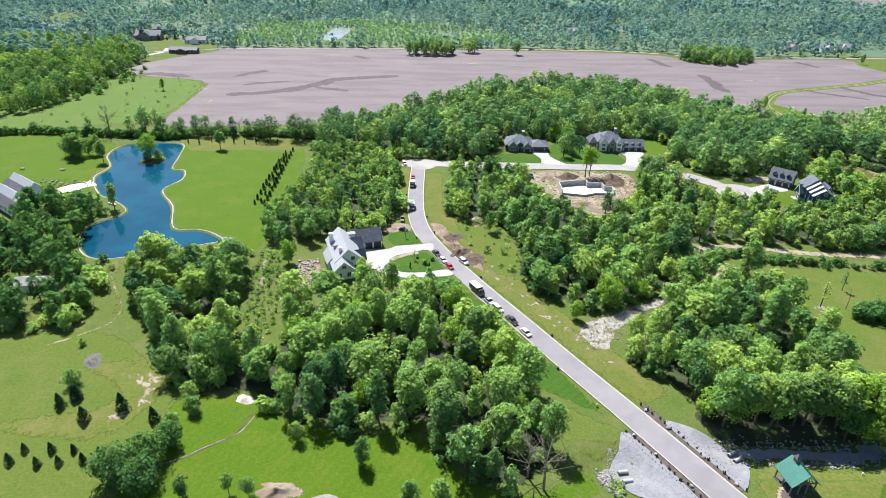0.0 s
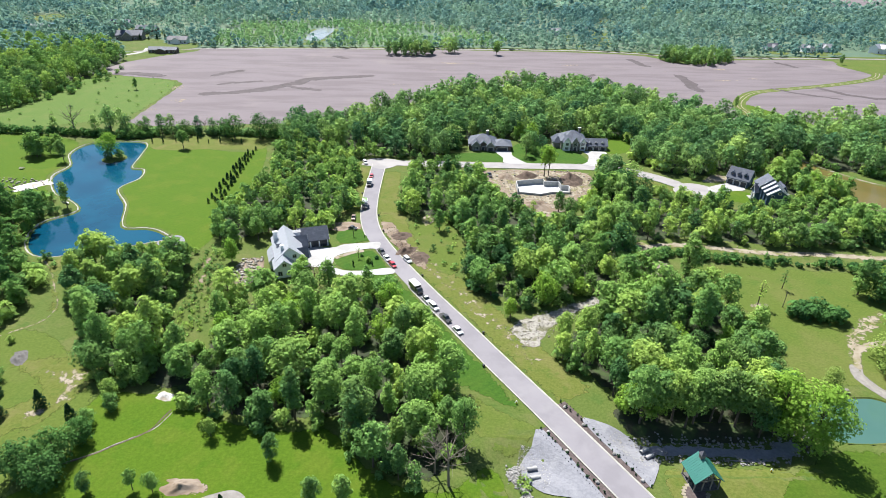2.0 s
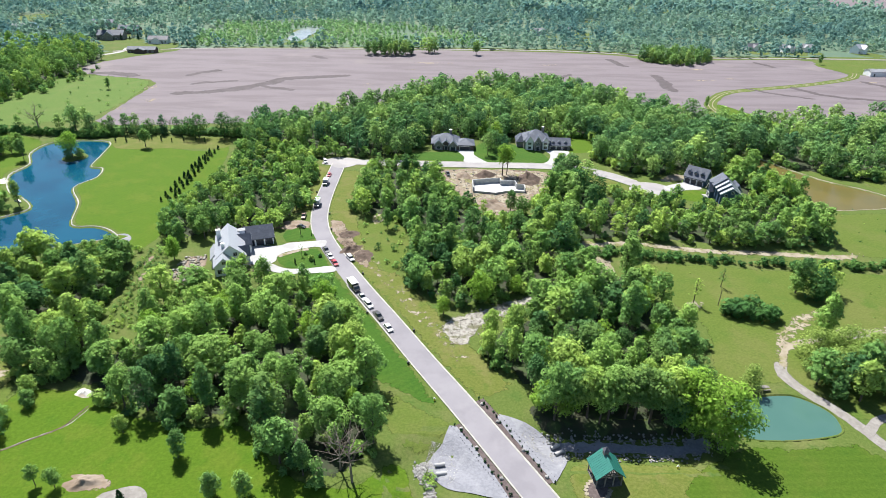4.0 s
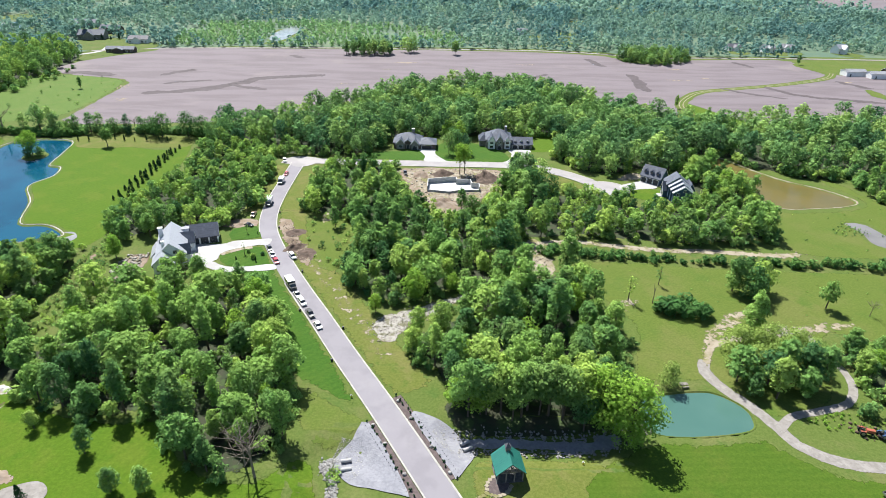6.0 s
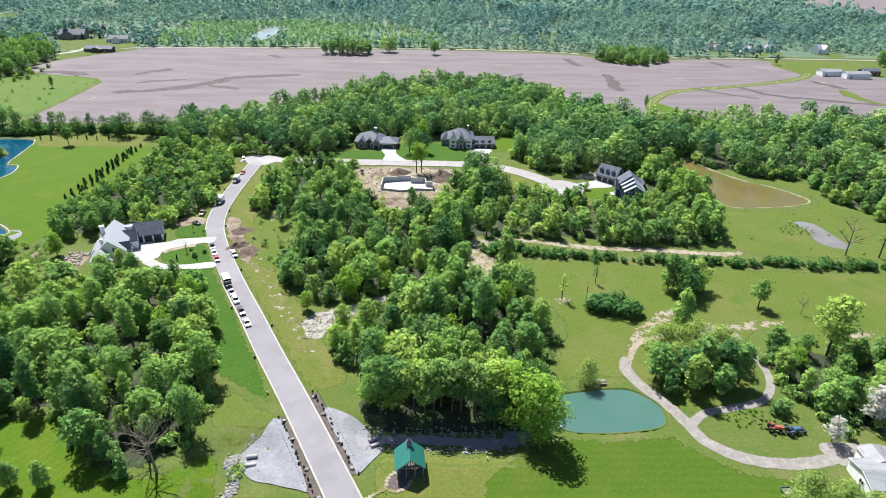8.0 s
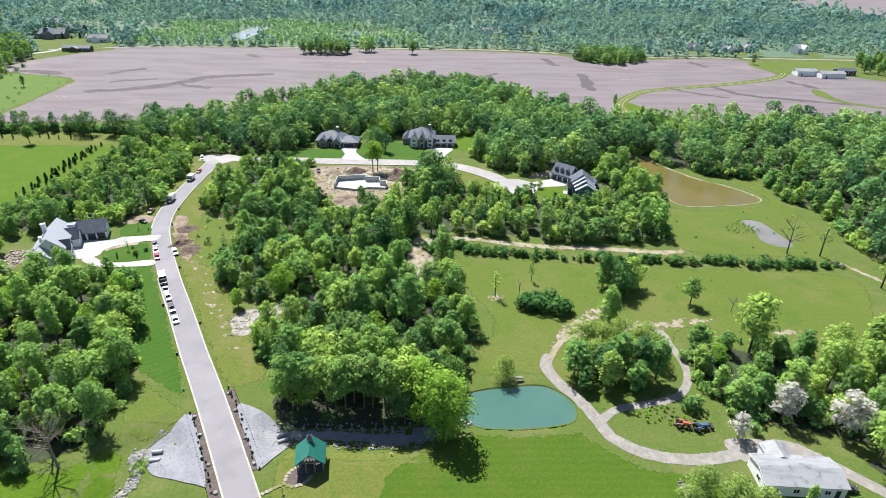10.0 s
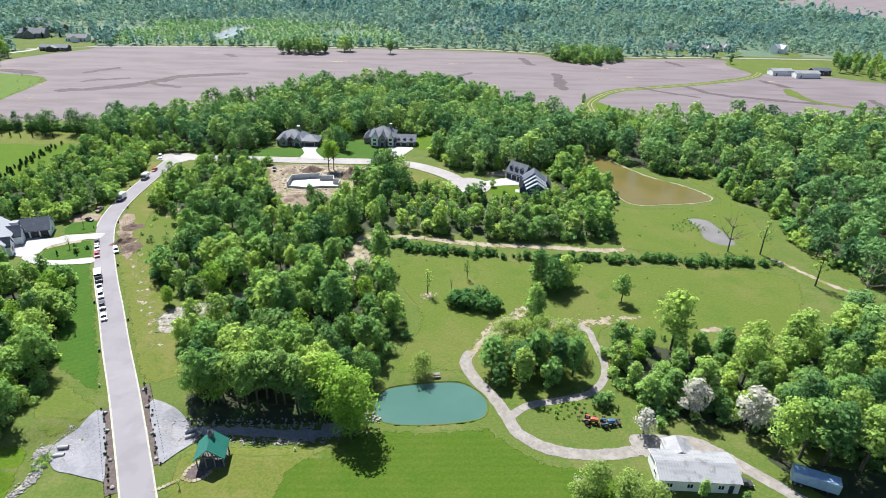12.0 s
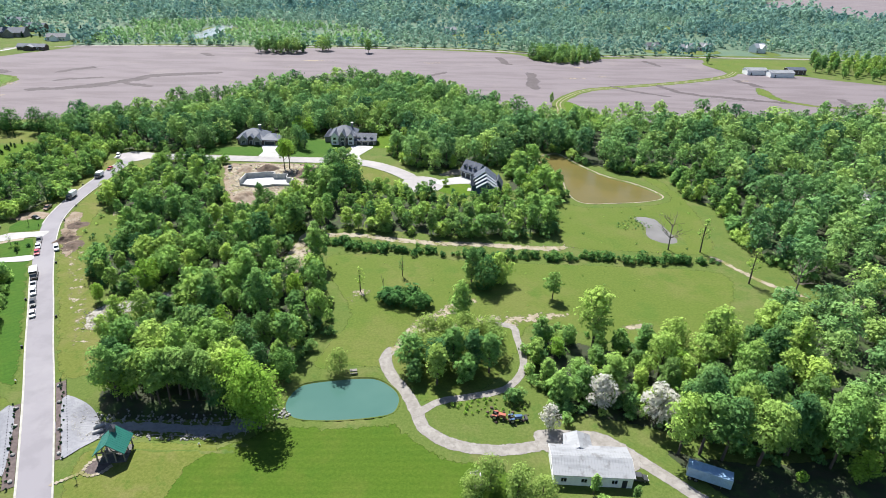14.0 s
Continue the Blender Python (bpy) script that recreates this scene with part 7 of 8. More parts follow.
def truck(x, y, turn, label, sides="white", cab="white", long=6.6, tall=3.0, z=0.11, name="box_truck"):
    v = thing(name, pose(x, y, z, 0, 0, turn) @ Matrix.Scale(0.92, 4), label, "truck", "vehicles along the road")
    h = long / 2
    part("cargo_box", box(-1.15, -h + 1.9, 0.75, 1.15, h, tall - 0.08, 0.04), PAINT[sides], v)
    part("cargo_roof", box(-1.17, -h + 1.86, tall - 0.1, 1.17, h + 0.02, tall, 0.03), PAINT["white"], v, "white box roof")
    part("chassis", box(-0.5, -h + 0.2, 0.45, 0.5, h - 0.1, 0.75), BLACK, v)
    prof = [(-h, 0.5), (-h + 1.8, 0.5), (-h + 1.8, 2.05), (-h + 0.75, 2.05), (-h + 0.45, 1.3), (-h, 1.15)]
    b = prism(prof, -0.98, 0.98, "x")
    bmesh.ops.bevel(b, geom=list(b.edges), offset=0.05, segments=2, affect="EDGES")
    part("cab", b, PAINT[cab], v)
    part("windscreen", solid([(-0.85, -h + 0.42, 1.36), (0.85, -h + 0.42, 1.36), (0.8, -h + 0.7, 1.98), (-0.8, -h + 0.7, 1.98)], [(0, 1, 2, 3)]), GLASS, v, "dark windscreen")
    for s in (-1, 1):
        part("side_window", box(s * 1.0 - 0.02, -h + 0.8, 1.35, s * 1.0 + 0.02, -h + 1.6, 1.9), GLASS, v)
    wheels(v, [(s * 0.9, yy) for s in (-1, 1) for yy in (-h + 0.75, h - 1.2)], 0.42, 0.3)
    lamps(v, 0.7, h, h, 0.75)


def utility_trailer(x, y, turn, label, load=True):
    v = thing("trailer", pose(x, y, 0.06, 0, 0, turn), label, "trailer")
    b = box(-1, -2, 0.5, 1, 2, 0.6)
    part("deck", b, TIMBER, v)
    for a in ((-1, -2, -0.95, 2), (0.95, -2, 1, 2), (-1, 1.95, 1, 2)):
        part("side_rail", box(a[0], a[1], 0.6, a[2], a[3], 0.95), STEEL, v)
    part("drawbar", add_tube(bmesh.new(), (0, -2, 0.5), (0, -3.3, 0.5), 0.06, 0.06, 6), BLACK, v)
    wheels(v, [(-1.08, 0.2), (1.08, 0.2)], 0.32, 0.2)


for y, off, col, kind, long, label in (
        (131.6, 1.9, "white", "saloon", 4.6, "white saloon car parked at the kerb"), (137.2, 1.9, "black", "pickup", 5.5, "black pickup truck parked at the kerb"),
        (142.8, 1.9, "white", "suv", 4.8, "white sport utility car parked at the kerb"), (146.6, 1.9, "silver", "pickup", 4.6, "silver pickup parked behind a box truck"),
        (166.9, 1.9, "red", "saloon", 4.5, "red car parked by the drive"), (171.2, 1.9, "white", "saloon", 4.6, "white car parked by the drive"),
        (245.5, 1.9, "red", "saloon", 4.4, "red car parked on the upper road")):
    x, yy, a = on_road(y, off)
    car(x, yy, a, col, label, long, kind)
x, y, a = on_road(167.6, -3.7)
car(x, y, a + 4, "white", "white estate car parked on the opposite kerb", 4.8, "suv")
x, y, a = on_road(152.2, 1.85)
truck(x, y, a, "box truck with a white roof and black sides", "black", "black", 6.6, 2.6)
x, y, a = on_road(175.4, 1.9)
car(x, y, a, "dark", "dark pickup with a loaded bed at the drive", 5.2, "pickup")
x, y, a = on_road(235.5, 1.7)
truck(x, y, a, "white-roofed van with a dark cab", "white", "black", 5.4, 2.5, name="delivery_van")
x, y, a = on_road(212.6, 1.6)
truck(x, y, a, "white box truck parked on the upper road", "white", "dark", 6.2, 2.7)
car(-19.0, 263.0, 20, "white", "white van-like car at the junction", 5.0, "suv", 0.14)
car(-15.6, 201.5, 4, "brown", "dark brown pickup standing on bare dirt", 5.2, "pickup", 0.1)
car(38.8, 250, 12, "dark", "dark pickup on the building site", 5.2, "pickup", 0.1)
car(-14.6, 192.5, 70, "black", "black car beside the small lawn", 4.0, "saloon", 0.1)
car(177.6, 78.6, 86, "dark", "dark car beside the white barn", 4.6, "suv", 0.1)
utility_trailer(145.0, 77.0, 8, "small flat trailer on the lawn")


def semi_trailer():
    v = thing("semi_trailer", pose(191.6, 78.6, 0, 0, 0, 66), "long faded blue box trailer parked under trees", "trailer")
    part("box_body", box(-1.25, -4.2, 1.0, 1.25, 4.2, 3.4, 0.05), PAINT["pale_blue"], v)
    part("chassis", box(-0.5, -4.0, 0.6, 0.5, 4.0, 1.0), BLACK, v)
    wheels(v, [(s * 1.0, yy) for s in (-1, 1) for yy in (2.2, 3.3)], 0.48, 0.4)
    for s in (-1, 1):
        part("landing_leg", box(s * 0.7 - 0.06, -2.6, 0.0, s * 0.7 + 0.06, -2.48, 1.0), STEEL, v)


semi_trailer()


def tractor(x, y, turn, colour, label):
    v = thing("tractor", pose(x, y, 0.03, 0, 0, turn), label, "tractor")
    part("bonnet", box(-0.4, -1.9, 0.8, 0.4, -0.2, 1.5, 0.08), PAINT[colour], v)
    part("seat", box(-0.3, 0.3, 1.0, 0.3, 0.8, 1.5, 0.05), BLACK, v)
    part("chassis", box(-0.25, -1.7, 0.5, 0.25, 0.9, 0.8), BLACK, v)
    for s in (-1, 1):
        part("mudguard", box(s * 0.75 - 0.2, 0.0, 1.2, s * 0.75 + 0.2, 1.1, 1.32, 0.04), PAINT[colour], v)
        part("roll_bar", add_tube(bmesh.new(), (s * 0.5, 1.0, 0.8), (s * 0.5, 1.0, 2.4), 0.05, 0.05, 6), BLACK, v)
    part("roll_bar", add_tube(bmesh.new(), (-0.5, 1.0, 2.4), (0.5, 1.0, 2.4), 0.05, 0.05, 6), BLACK, v)
    part("loader_bucket", box(-0.8, -3.2, 0.2, 0.8, -2.6, 0.8, 0.04), BLACK, v)
    for s in (-1, 1):
        part("loader_arm", add_tube(bmesh.new(), (s * 0.55, 0.0, 1.4), (s * 0.55, -2.7, 0.6), 0.07, 0.07, 6), PAINT[colour], v)
    wheels(v, [(-0.75, 0.5), (0.75, 0.5)], 0.65, 0.4)
    wheels(v, [(-0.6, -1.5), (0.6, -1.5)], 0.36, 0.25)


tractor(150.4, 95.0, 75, "orange", "old orange tractor among weeds")
tractor(154.0, 94.2, 100, "blue", "blue tractor with a front loader among weeds")
p = scatter([(146, 98.5), (152, 98), (158, 96), (157, 92.5), (150, 92.5)], 1.5, 61)
rocks("scrap", p, 0.2, 0.8, DARKDIRT, "rusty scrap and timber lying in the weeds", 62, 0.2, 0.6)


def hydrant(x, y, label):
    v = thing("hydrant", pose(x, y, float(height([(x, y)])[0])), label, "hydrant")
    part("barrel", add_tube(bmesh.new(), (0, 0, 0), (0, 0, 0.75), 0.16, 0.14, 10), PAINT["yellow"], v)
    part("cap", add_tube(bmesh.new(), (0, 0, 0.75), (0, 0, 0.95), 0.19, 0.06, 10), TRIM, v)
    part("nozzle", add_tube(bmesh.new(), (-0.28, 0, 0.5), (0.28, 0, 0.5), 0.08, 0.08, 8), TRIM, v)


hydrant(36.2, 103.0, "yellow and white hydrant on the verge")
hydrant(86.6, 85.2, "small white and yellow post on the lawn")
for y, off in ((128, -3.8), (140, 3.8), (158, -3.8), (118, 3.8), (204, -3.8), (190, -3.8), (226, 3.8)):
    x, yy, a = on_road(y, off)
    v = thing("utility_box", pose(x, yy, 0.05, 0, 0, a), "small dark utility box at the kerb", "utility box", "utility boxes along the road")
    part("cabinet", box(-0.25, -0.2, 0, 0.25, 0.2, 0.6, 0.03), BLACK, v)
    part("lid", box(-0.28, -0.23, 0.6, 0.28, 0.23, 0.68, 0.02), DARKDOOR, v)


def boat(x, y, turn):
    v = thing("rowing_boat", pose(x, y, 0.1, 0, 0, turn), "small white boat drawn up on the bank", "boat")
    prof = [(-2.0, 0.55), (-1.4, 0.0), (1.8, 0.0), (2.0, 0.5)]
    b = prism(prof, -0.65, 0.65, "x")
    for w in b.verts:
        if w.co.y < -1.2:
            w.co.x *= 0.25
    part("hull", b, TRIM, v)
    for yy in (-0.3, 0.9):
        part("seat", box(-0.6, yy, 0.5, 0.6, yy + 0.3, 0.56), TIMBER, v)


boat(-129.5, 210.0, 60)


def bench(x, y, turn):
    v = thing("picnic_table", pose(x, y, 0.05, 0, 0, turn), "dark wooden picnic table on the grass", "table")
    part("tabletop", box(-0.9, -0.38, 0.7, 0.9, 0.38, 0.76), TIMBER, v)
    for s in (-1, 1):
        part("seat", box(-0.9, s * 0.75 - 0.14, 0.42, 0.9, s * 0.75 + 0.14, 0.47), TIMBER, v)
        for xx in (-0.7, 0.7):
            part("leg", add_tube(bmesh.new(), (xx, s * 0.7, 0.0), (xx, s * 0.15, 0.72), 0.05, 0.05, 5), TIMBER, v)


bench(115.8, 109.4, 10)
bench(-170, 246, 0)
bench(-188, 246, 30)

# ---------------------------------------------------------------- single trees and shrubs
rng = np.random.default_rng(9)
for x, y, tall, thick, label in (
        
        (170.6, 145.6, 9.5, 1.0, "small dark tree alone in the meadow"), (207.5, 120, 12, 0.7, "tall leaning green tree at the wood's edge"), (-126.8, 206.2, 11, 0.95, "green tree on the bank of the blue pond"),
         (-157.5, 257, 10.5, 0.9, "pale green tree beside the pond"), (-173, 262, 12, 1.1, "dense green tree on the lawn"), (-166, 268, 10, 1.0, "green tree on the lawn"),
        (-111, 279, 9.5, 1.1, "small green tree on dry grass"), (-166, 314, 10, 0.9, "green tree along the field edge"), (-191, 399, 8, 1.0, "lone bush-like tree in the meadow"), (17, 193, 8.5, 0.75, "young tree alone in the weedy clearing"),
        (-30, 91, 5, 0.8, "small tree on the lawn"), (-40, 77, 5.5, 0.8, "small tree on the lawn"), (-48.5, 76, 5.5, 0.8, "small tree on the lawn"), (-36, 76.6, 5, 0.8, "small tree on the lawn"),
       
        
        (-25.0, 158.5, 7.5, 0.9, "green tree in front of the white house"), (-46, 182, 9, 1.0, "green tree behind the white house"), (-44, 188, 10, 1.0, "green tree behind the white house"), (-50, 187, 10, 1.1, "green tree behind the white house"), (-40, 192, 10, 1.0, "green tree behind the white house"), (-53, 179, 8, 1.0, "green tree behind the white house"), (20, 262.5 - 12, 8, 0.8, "green tree near the side street"),
        (64, 562, 12.5, 0.95, "lone tree at the field's far edge"), (374, 550, 9, 0.7, "lone tree by the paddock"), (163, 222.5, 7, 0.9, "green tree behind the dark blue house"), (206, 381, 9, 0.6, "lone tall tree at the field edge"), (215, 352, 9, 0.9, "tree at the field edge"), (167.8, 74.8, 5.5, 1.0, "small tree in front of the white barn"), (176, 74, 4.0, 1.0, "small tree beside the barn")):
    k = int(rng.integers(len(WOOD)))
    plant("broadleaf_tree", (FINE if y < 140 else WOOD)[k], x, y, tall / SHAPES[k][0], float(rng.uniform(0, 360)), label, "tree", thick=thick)
GLADES_A = [(151.2, 151.0, 0, 10.5, 0.95, "broad bushy tree at the meadow's edge"),
    (146.4, 154.2, 1, 12.5, 1.0, "bushy green tree by the hedge"),
    (154.6, 154.6, 2, 10.0, 0.95, "bushy green tree by the hedge"),
    (143.0, 132.8, 1, 13.0, 0.95, "upright bushy tree alone in the meadow"),
    (-15.6, 84.6, 1, 7.5, 0.9, "upright bushy tree on the lawn"),
    (-5.6, 75.4, 1, 6.5, 1.1, "small round tree on the lawn"),
    (0.8, 75.6, 1, 6.5, 1.1, "small round tree on the lawn"),
    (-62.5, 79.5, 0, 8.5, 1.0, "dense broad tree on the grass slope"),
    (-57, 77.5, 0, 8.0, 0.95, "dense broad tree on the grass slope"),
    (-58.5, 84.0, 0, 8.5, 0.9, "dense broad tree at the end of the ditch"),
    (-55.8, 88.6, 0, 6.5, 0.9, "dense broad tree at the end of the ditch"),
    (-57.6, 93.6, 2, 4.6, 0.95, "round bush at the lawn's edge"),
    (-55, 98.6, 2, 4.4, 1.0, "round bush at the lawn's edge"),
    (-57, 102.4, 2, 5.0, 1.0, "round bush at the lawn's edge"),
    (-61, 106.5, 2, 3.6, 1.0, "round bush at the lawn's edge"),
    (-86.4, 106.4, 2, 4.6, 1.0, "dark round bush on the grass slope"),
    (-92.7, 121.6, 2, 2.2, 1.0, "small bush by the footpath")]
GLADES_B = [(92.6, 96.4, 1, 17.0, 1.1, "tall green tree shading the turquoise pond"),
    (97.4, 91.0, 1, 17.5, 1.25, "tall green tree beside the turquoise pond"),
    (99.4, 106.4, 0, 8.5, 0.8, "bushy tree shading the pond bank"),
    (90.2, 103, 1, 14, 0.95, "tall green tree beside the creek"),
    (168.5, 70.6, 2, 4.2, 1.2, "leafy bush in front of the barn wall"),
    (-134.6, 263.0, 2, 4.2, 1.2, "dark bush on a tiny island"),
    (-138, 259.6, 2, 4.2, 1.3, "dark bush on a tiny island"),
    (-176, 266, 0, 9.5, 1.0, "dense round tree on the lawn")]
POLE = meshes_of("pond_tree", broadleaf(163, 17.0, 10.0, 4200, 0.31, 70, 0.05, peak=0.5, branches=16), LEAF_BRIGHT)
for x, y, k, tall, thick, label in (*GLADES_A, *GLADES_B):
    plant("broadleaf_tree" if tall > 5 else "shrub", (POLE if tall > 16 else BUSHY[k]), x, y, tall / (17.0 if tall > 16 else (8.0, 10.5, 7.0)[k]), float(rng.uniform(0, 360)), label, "tree" if tall > 5 else "shrub", thick=thick)
for x, y, s, label in ((112.4, 147.2, 1.0, "slender thinly leaved young tree in the meadow"), (124.5, 157, 0.75, "slender thinly leaved tree by a thicket"), (-175, 298, 1.3, "thin half-bare tree behind the pond"), (227.7, 178.4, 1.5, "thin sparse tree behind the hedge"),
                       (235.5, 157.5, 1.5, "thinly leaved tree by the stony track"), (-19, 153, 0.8, "thin tree in front of the drive"), (14, 259, 0.6, "thin young street tree"), (-9.6, 170.8, 0.5, "thin young tree in the new lawn"), (-13.5, 186.5, 0.4, "thin young tree in the small lawn"), (66.6, 74.8, 0.25, "tiny bare sapling beside the path")):
    plant("sapling", SAPLING[int(rng.integers(2))], x, y, s, float(rng.uniform(0, 360)), label, "tree")
for x, y, s, label in ((216.9, 179.8, 1.55, "bare grey tree beside the shallow water"), (-21, 156, 0.75, "bare grey tree in front of the drive"), (78, 162, 0.9, "bare grey tree in the wood"), (72, 166, 0.85, "bare grey tree in the wood"), (82, 165, 0.9, "bare grey tree in the wood"), (75, 158, 0.8, "bare grey tree in the wood"), (80.5, 157, 0.95, "bare grey tree in the wood"), (85, 161, 0.8, "bare grey tree in the wood"), (77, 170, 0.9, "bare grey tree in the wood"), (181.4, 142, 0.6, "small bare dead tree in the meadow"),
                       (-174.5, 297, 1.7, "bare tree behind the pond"), (246, 150, 1.5, "bare tree at the wood's edge"), (20.6, 79.6, 1.5, "grey half-dead tree at the wood's front"), (17.8, 82.5, 1.2, "grey half-dead tree at the wood's front"), (250, 132, 1.2, "bare tree in the dark wood")):
    plant("bare_tree", DEAD[int(rng.integers(3))], x, y, s, float(rng.uniform(0, 360)), label, "tree")
TALL = [meshes_of("tall_young", broadleaf(25 + i, 10, 6.5, 900, 0.3, 24, 0.45), LEAF_BRIGHT) for i in range(2)]
for x, y, k in ((65.6, 252, 0), (63.6, 250.8, 1)):
    plant("broadleaf_tree", TALL[k], x, y, 1.4, 40 + 90 * k, "tall thin-stemmed tree spared on the building site", "tree", thick=0.9)
plant("broadleaf_tree", BUSHY[1], 63.7, 212, 0.85, 0, "bushy green tree below the new walls", "tree")
plant("broadleaf_tree", BUSHY[0], 67.8, 209.5, 0.9, 0, "bushy green tree below the new walls", "tree")
plant("evergreen", PINE[0], -21.6, 73.4, 0.75, 0, "young dark evergreen beside the concrete pad", "evergreen")
plant("dead_trunk", STUMP[0], 119.4, 146.4, 0.85, 20, "broken dead trunk standing over a thicket", "dead tree")
for x, y, s, label in ((38.0, 138, 0.8, "bright yellow-green young tree at the wood's edge"), (61, 101, 1.1, "bright yellow-green tree above the creek"), (66, 98.5, 1.15, "bright yellow-green tree above the creek"), (137.8, 235.5, 0.5, "small young tree by the turning circle"), (141, 256, 0.9, "bright green tree beside the garage"),
                       (64, 303, 1.3, "bright green tree between two houses"), (58, 306, 1.3, "bright green tree between two houses"), (74, 103, 1.1, "bright green tree in the wood's front"), (172, 232, 1.0, "bright green tree beside the dark blue house"), (178, 240, 1.1, "bright green tree beside the dark blue house"), (-50, 166, 1.1, "bright green tree behind the white house"), (210.4, 79, 0.4, "small bright green tree in the shade by the trailer"), (222.5, 79, 1.1, "bright green tree at the dark wood's edge")):
    plant("young_tree", BRIGHT[int(rng.integers(2))], x, y, s, float(rng.uniform(0, 360)), label, "tree")
for x, y, s in ((173.8, 97.6, 1.5), (185.2, 93.6, 1.75), (161.8, 92.2, 1.0)):
    plant("blossom_tree", FLOWER[int(rng.integers(2))], x, y, s, float(rng.uniform(0, 360)), "small tree covered in whitish blossom", "tree", "blossoming trees")
ISLE = meshes_of("island_tree", broadleaf(97, 11.5, 10.5, 2200, 0.36, 44, 0.22, peak=0.5), LEAF_BRIGHT)
plant("broadleaf_tree", ISLE, -138.6, 263.6, 1.0, 30, "round bright green tree filling a tiny island", "tree")
for i, (x, y, s) in enumerate(((147.6, 76.0, 0.86), (152.6, 73.2, 0.88), (157.4, 72.2, 0.8), (143.6, 72.6, 0.7))):
    plant("willow_tree", WILLOW[i % 3], x, y, s, 80 * i, "broad grey-green willow beside the gravel yard", "tree", "willows beside the barn", 1.05)
plant("willow_tree", WILLOW[0], 112.4, 109.6, 0.75, 30, "small willow leaning over the turquoise pond", "tree")
plant("shrub", BUSH[0], 154.6, 100.6, 1.25, 0, "dense dark round bush beside the gravel loop", "shrub")
for x, y in ((-86.1, 83.3), (-84.9, 86.3), (-80.2, 82.7), (-79.5, 86.4), (-76.2, 83.3), (-75, 86.5), (-71.7, 84), (-69.3, 85.9), (-66.2, 83.8), (-64.5, 86.1), (-91, 84), (-85.3, 99.4), (-77.6, 95.2), (-71, 98.9), (-62.6, 95.7), (-82.8, 102.2), (-83.4, 101.9)):
    s = 0.52 if y < 90 else 0.85 if x > -80 else 0.7
    plant("evergreen", PINE[int(rng.integers(3))], x, y, s * float(rng.uniform(0.85, 1.15)), float(rng.uniform(0, 360)), "young dark evergreen on the open grass", "evergreen", "evergreens on the grass slope", 1.3)
for a, b, n in (((-75, 214), (-77.6, 274), 13), ((-70.6, 212), (-75, 278), 14), ((-72.8, 216), (-76.2, 270), 8)):
    for i in range(n):
        x, y = np.array(a) + (np.array(b) - a) * (i + rng.uniform(-0.15, 0.15)) / (n - 1)
        plant("columnar_evergreen", CYPRESS[i % 2], x, y, float(rng.uniform(0.42, 0.72)), float(rng.uniform(0, 360)), "slim dark evergreen in a planted row", "evergreen", "rows of slim evergreens", float(rng.uniform(1.6, 2.2)))
for i in range(9):
    plant("columnar_evergreen", CYPRESS[i % 2], -130 + i * 5.6, 289 + float(rng.uniform(-3, 3)), float(rng.uniform(0.5, 0.9)), 0, "slim dark evergreen on dry grass", "evergreen", "slim evergreens on the dry strip")
for x, y, s in ((-10.5, 165.4, 0.55), (-4.4, 166, 0.5), (0.6, 152.5, 0.6), (-9.5, 186, 0.3)):
    plant("columnar_evergreen", CYPRESS[0], x, y, s, 0, "small dark ornamental conifer in a new lawn", "evergreen")


def bushes(places, label, lo, hi, seed, category="shrubs", name="shrubs", kinds=SHRUB_KINDS, leaf=LEAF):
    thicket(name, np.array(places), kinds, label, np.random.default_rng(seed), lo, hi, leaf, category)


hedge = curve([(92, 176), (98.6, 178.2), (111, 174.8), (124.8, 173.6), (152, 171.2), (167, 170.7), (188, 171), (208, 170.8), (229, 170)], 24)
bushes(hedge + rng.normal(size=hedge.shape) * (1.2, 1.1), "long ragged hedge of mixed shrubs beside the meadow", 0.25, 0.95, 1, "hedge", "hedgerow", leaf=LEAF_DARK)
p = scatter([(119, 142.5), (125, 145.5), (133, 142), (134, 138), (128, 138.5), (120, 141)], 1.9, 71)
bushes(p, "low dense dark thicket in the meadow", 1.0, 1.5, 2, "thicket", "thicket", leaf=LEAF_DARK)
p = scatter([(163, 97), (177, 96.5), (183, 94.5), (192, 92), (197, 99), (184, 106), (172, 108), (164, 107)], 2.6, 75)
bushes(p, "leafy bushes between the trees beside the farm yard", 0.6, 1.2, 76)
p = scatter([(139, 98.5), (146, 100.5), (156, 102.5), (157, 98), (148, 95.5), (141, 96.5)], 1.3, 72)
bushes(p, "rank weeds beside the gravel loop", 0.1, 0.3, 3, "weeds", "weeds", leaf=LEAF_BRIGHT)
hedge = curve([(-250, 291), (-225, 296), (-200, 298), (-176, 297), (-158, 294.5), (-146, 293), (-134, 297)], 17)
bushes(hedge + rng.normal(size=hedge.shape), "ragged hedge behind the lawn", 0.7, 1.4, 4, "hedge", "hedgerow", leaf=LEAF_DARK)
WEED_KINDS = [broadleaf(140 + i, 1.2, 1.8, 26, 0.3, 6, 0.02, branches=1) for i in range(4)]
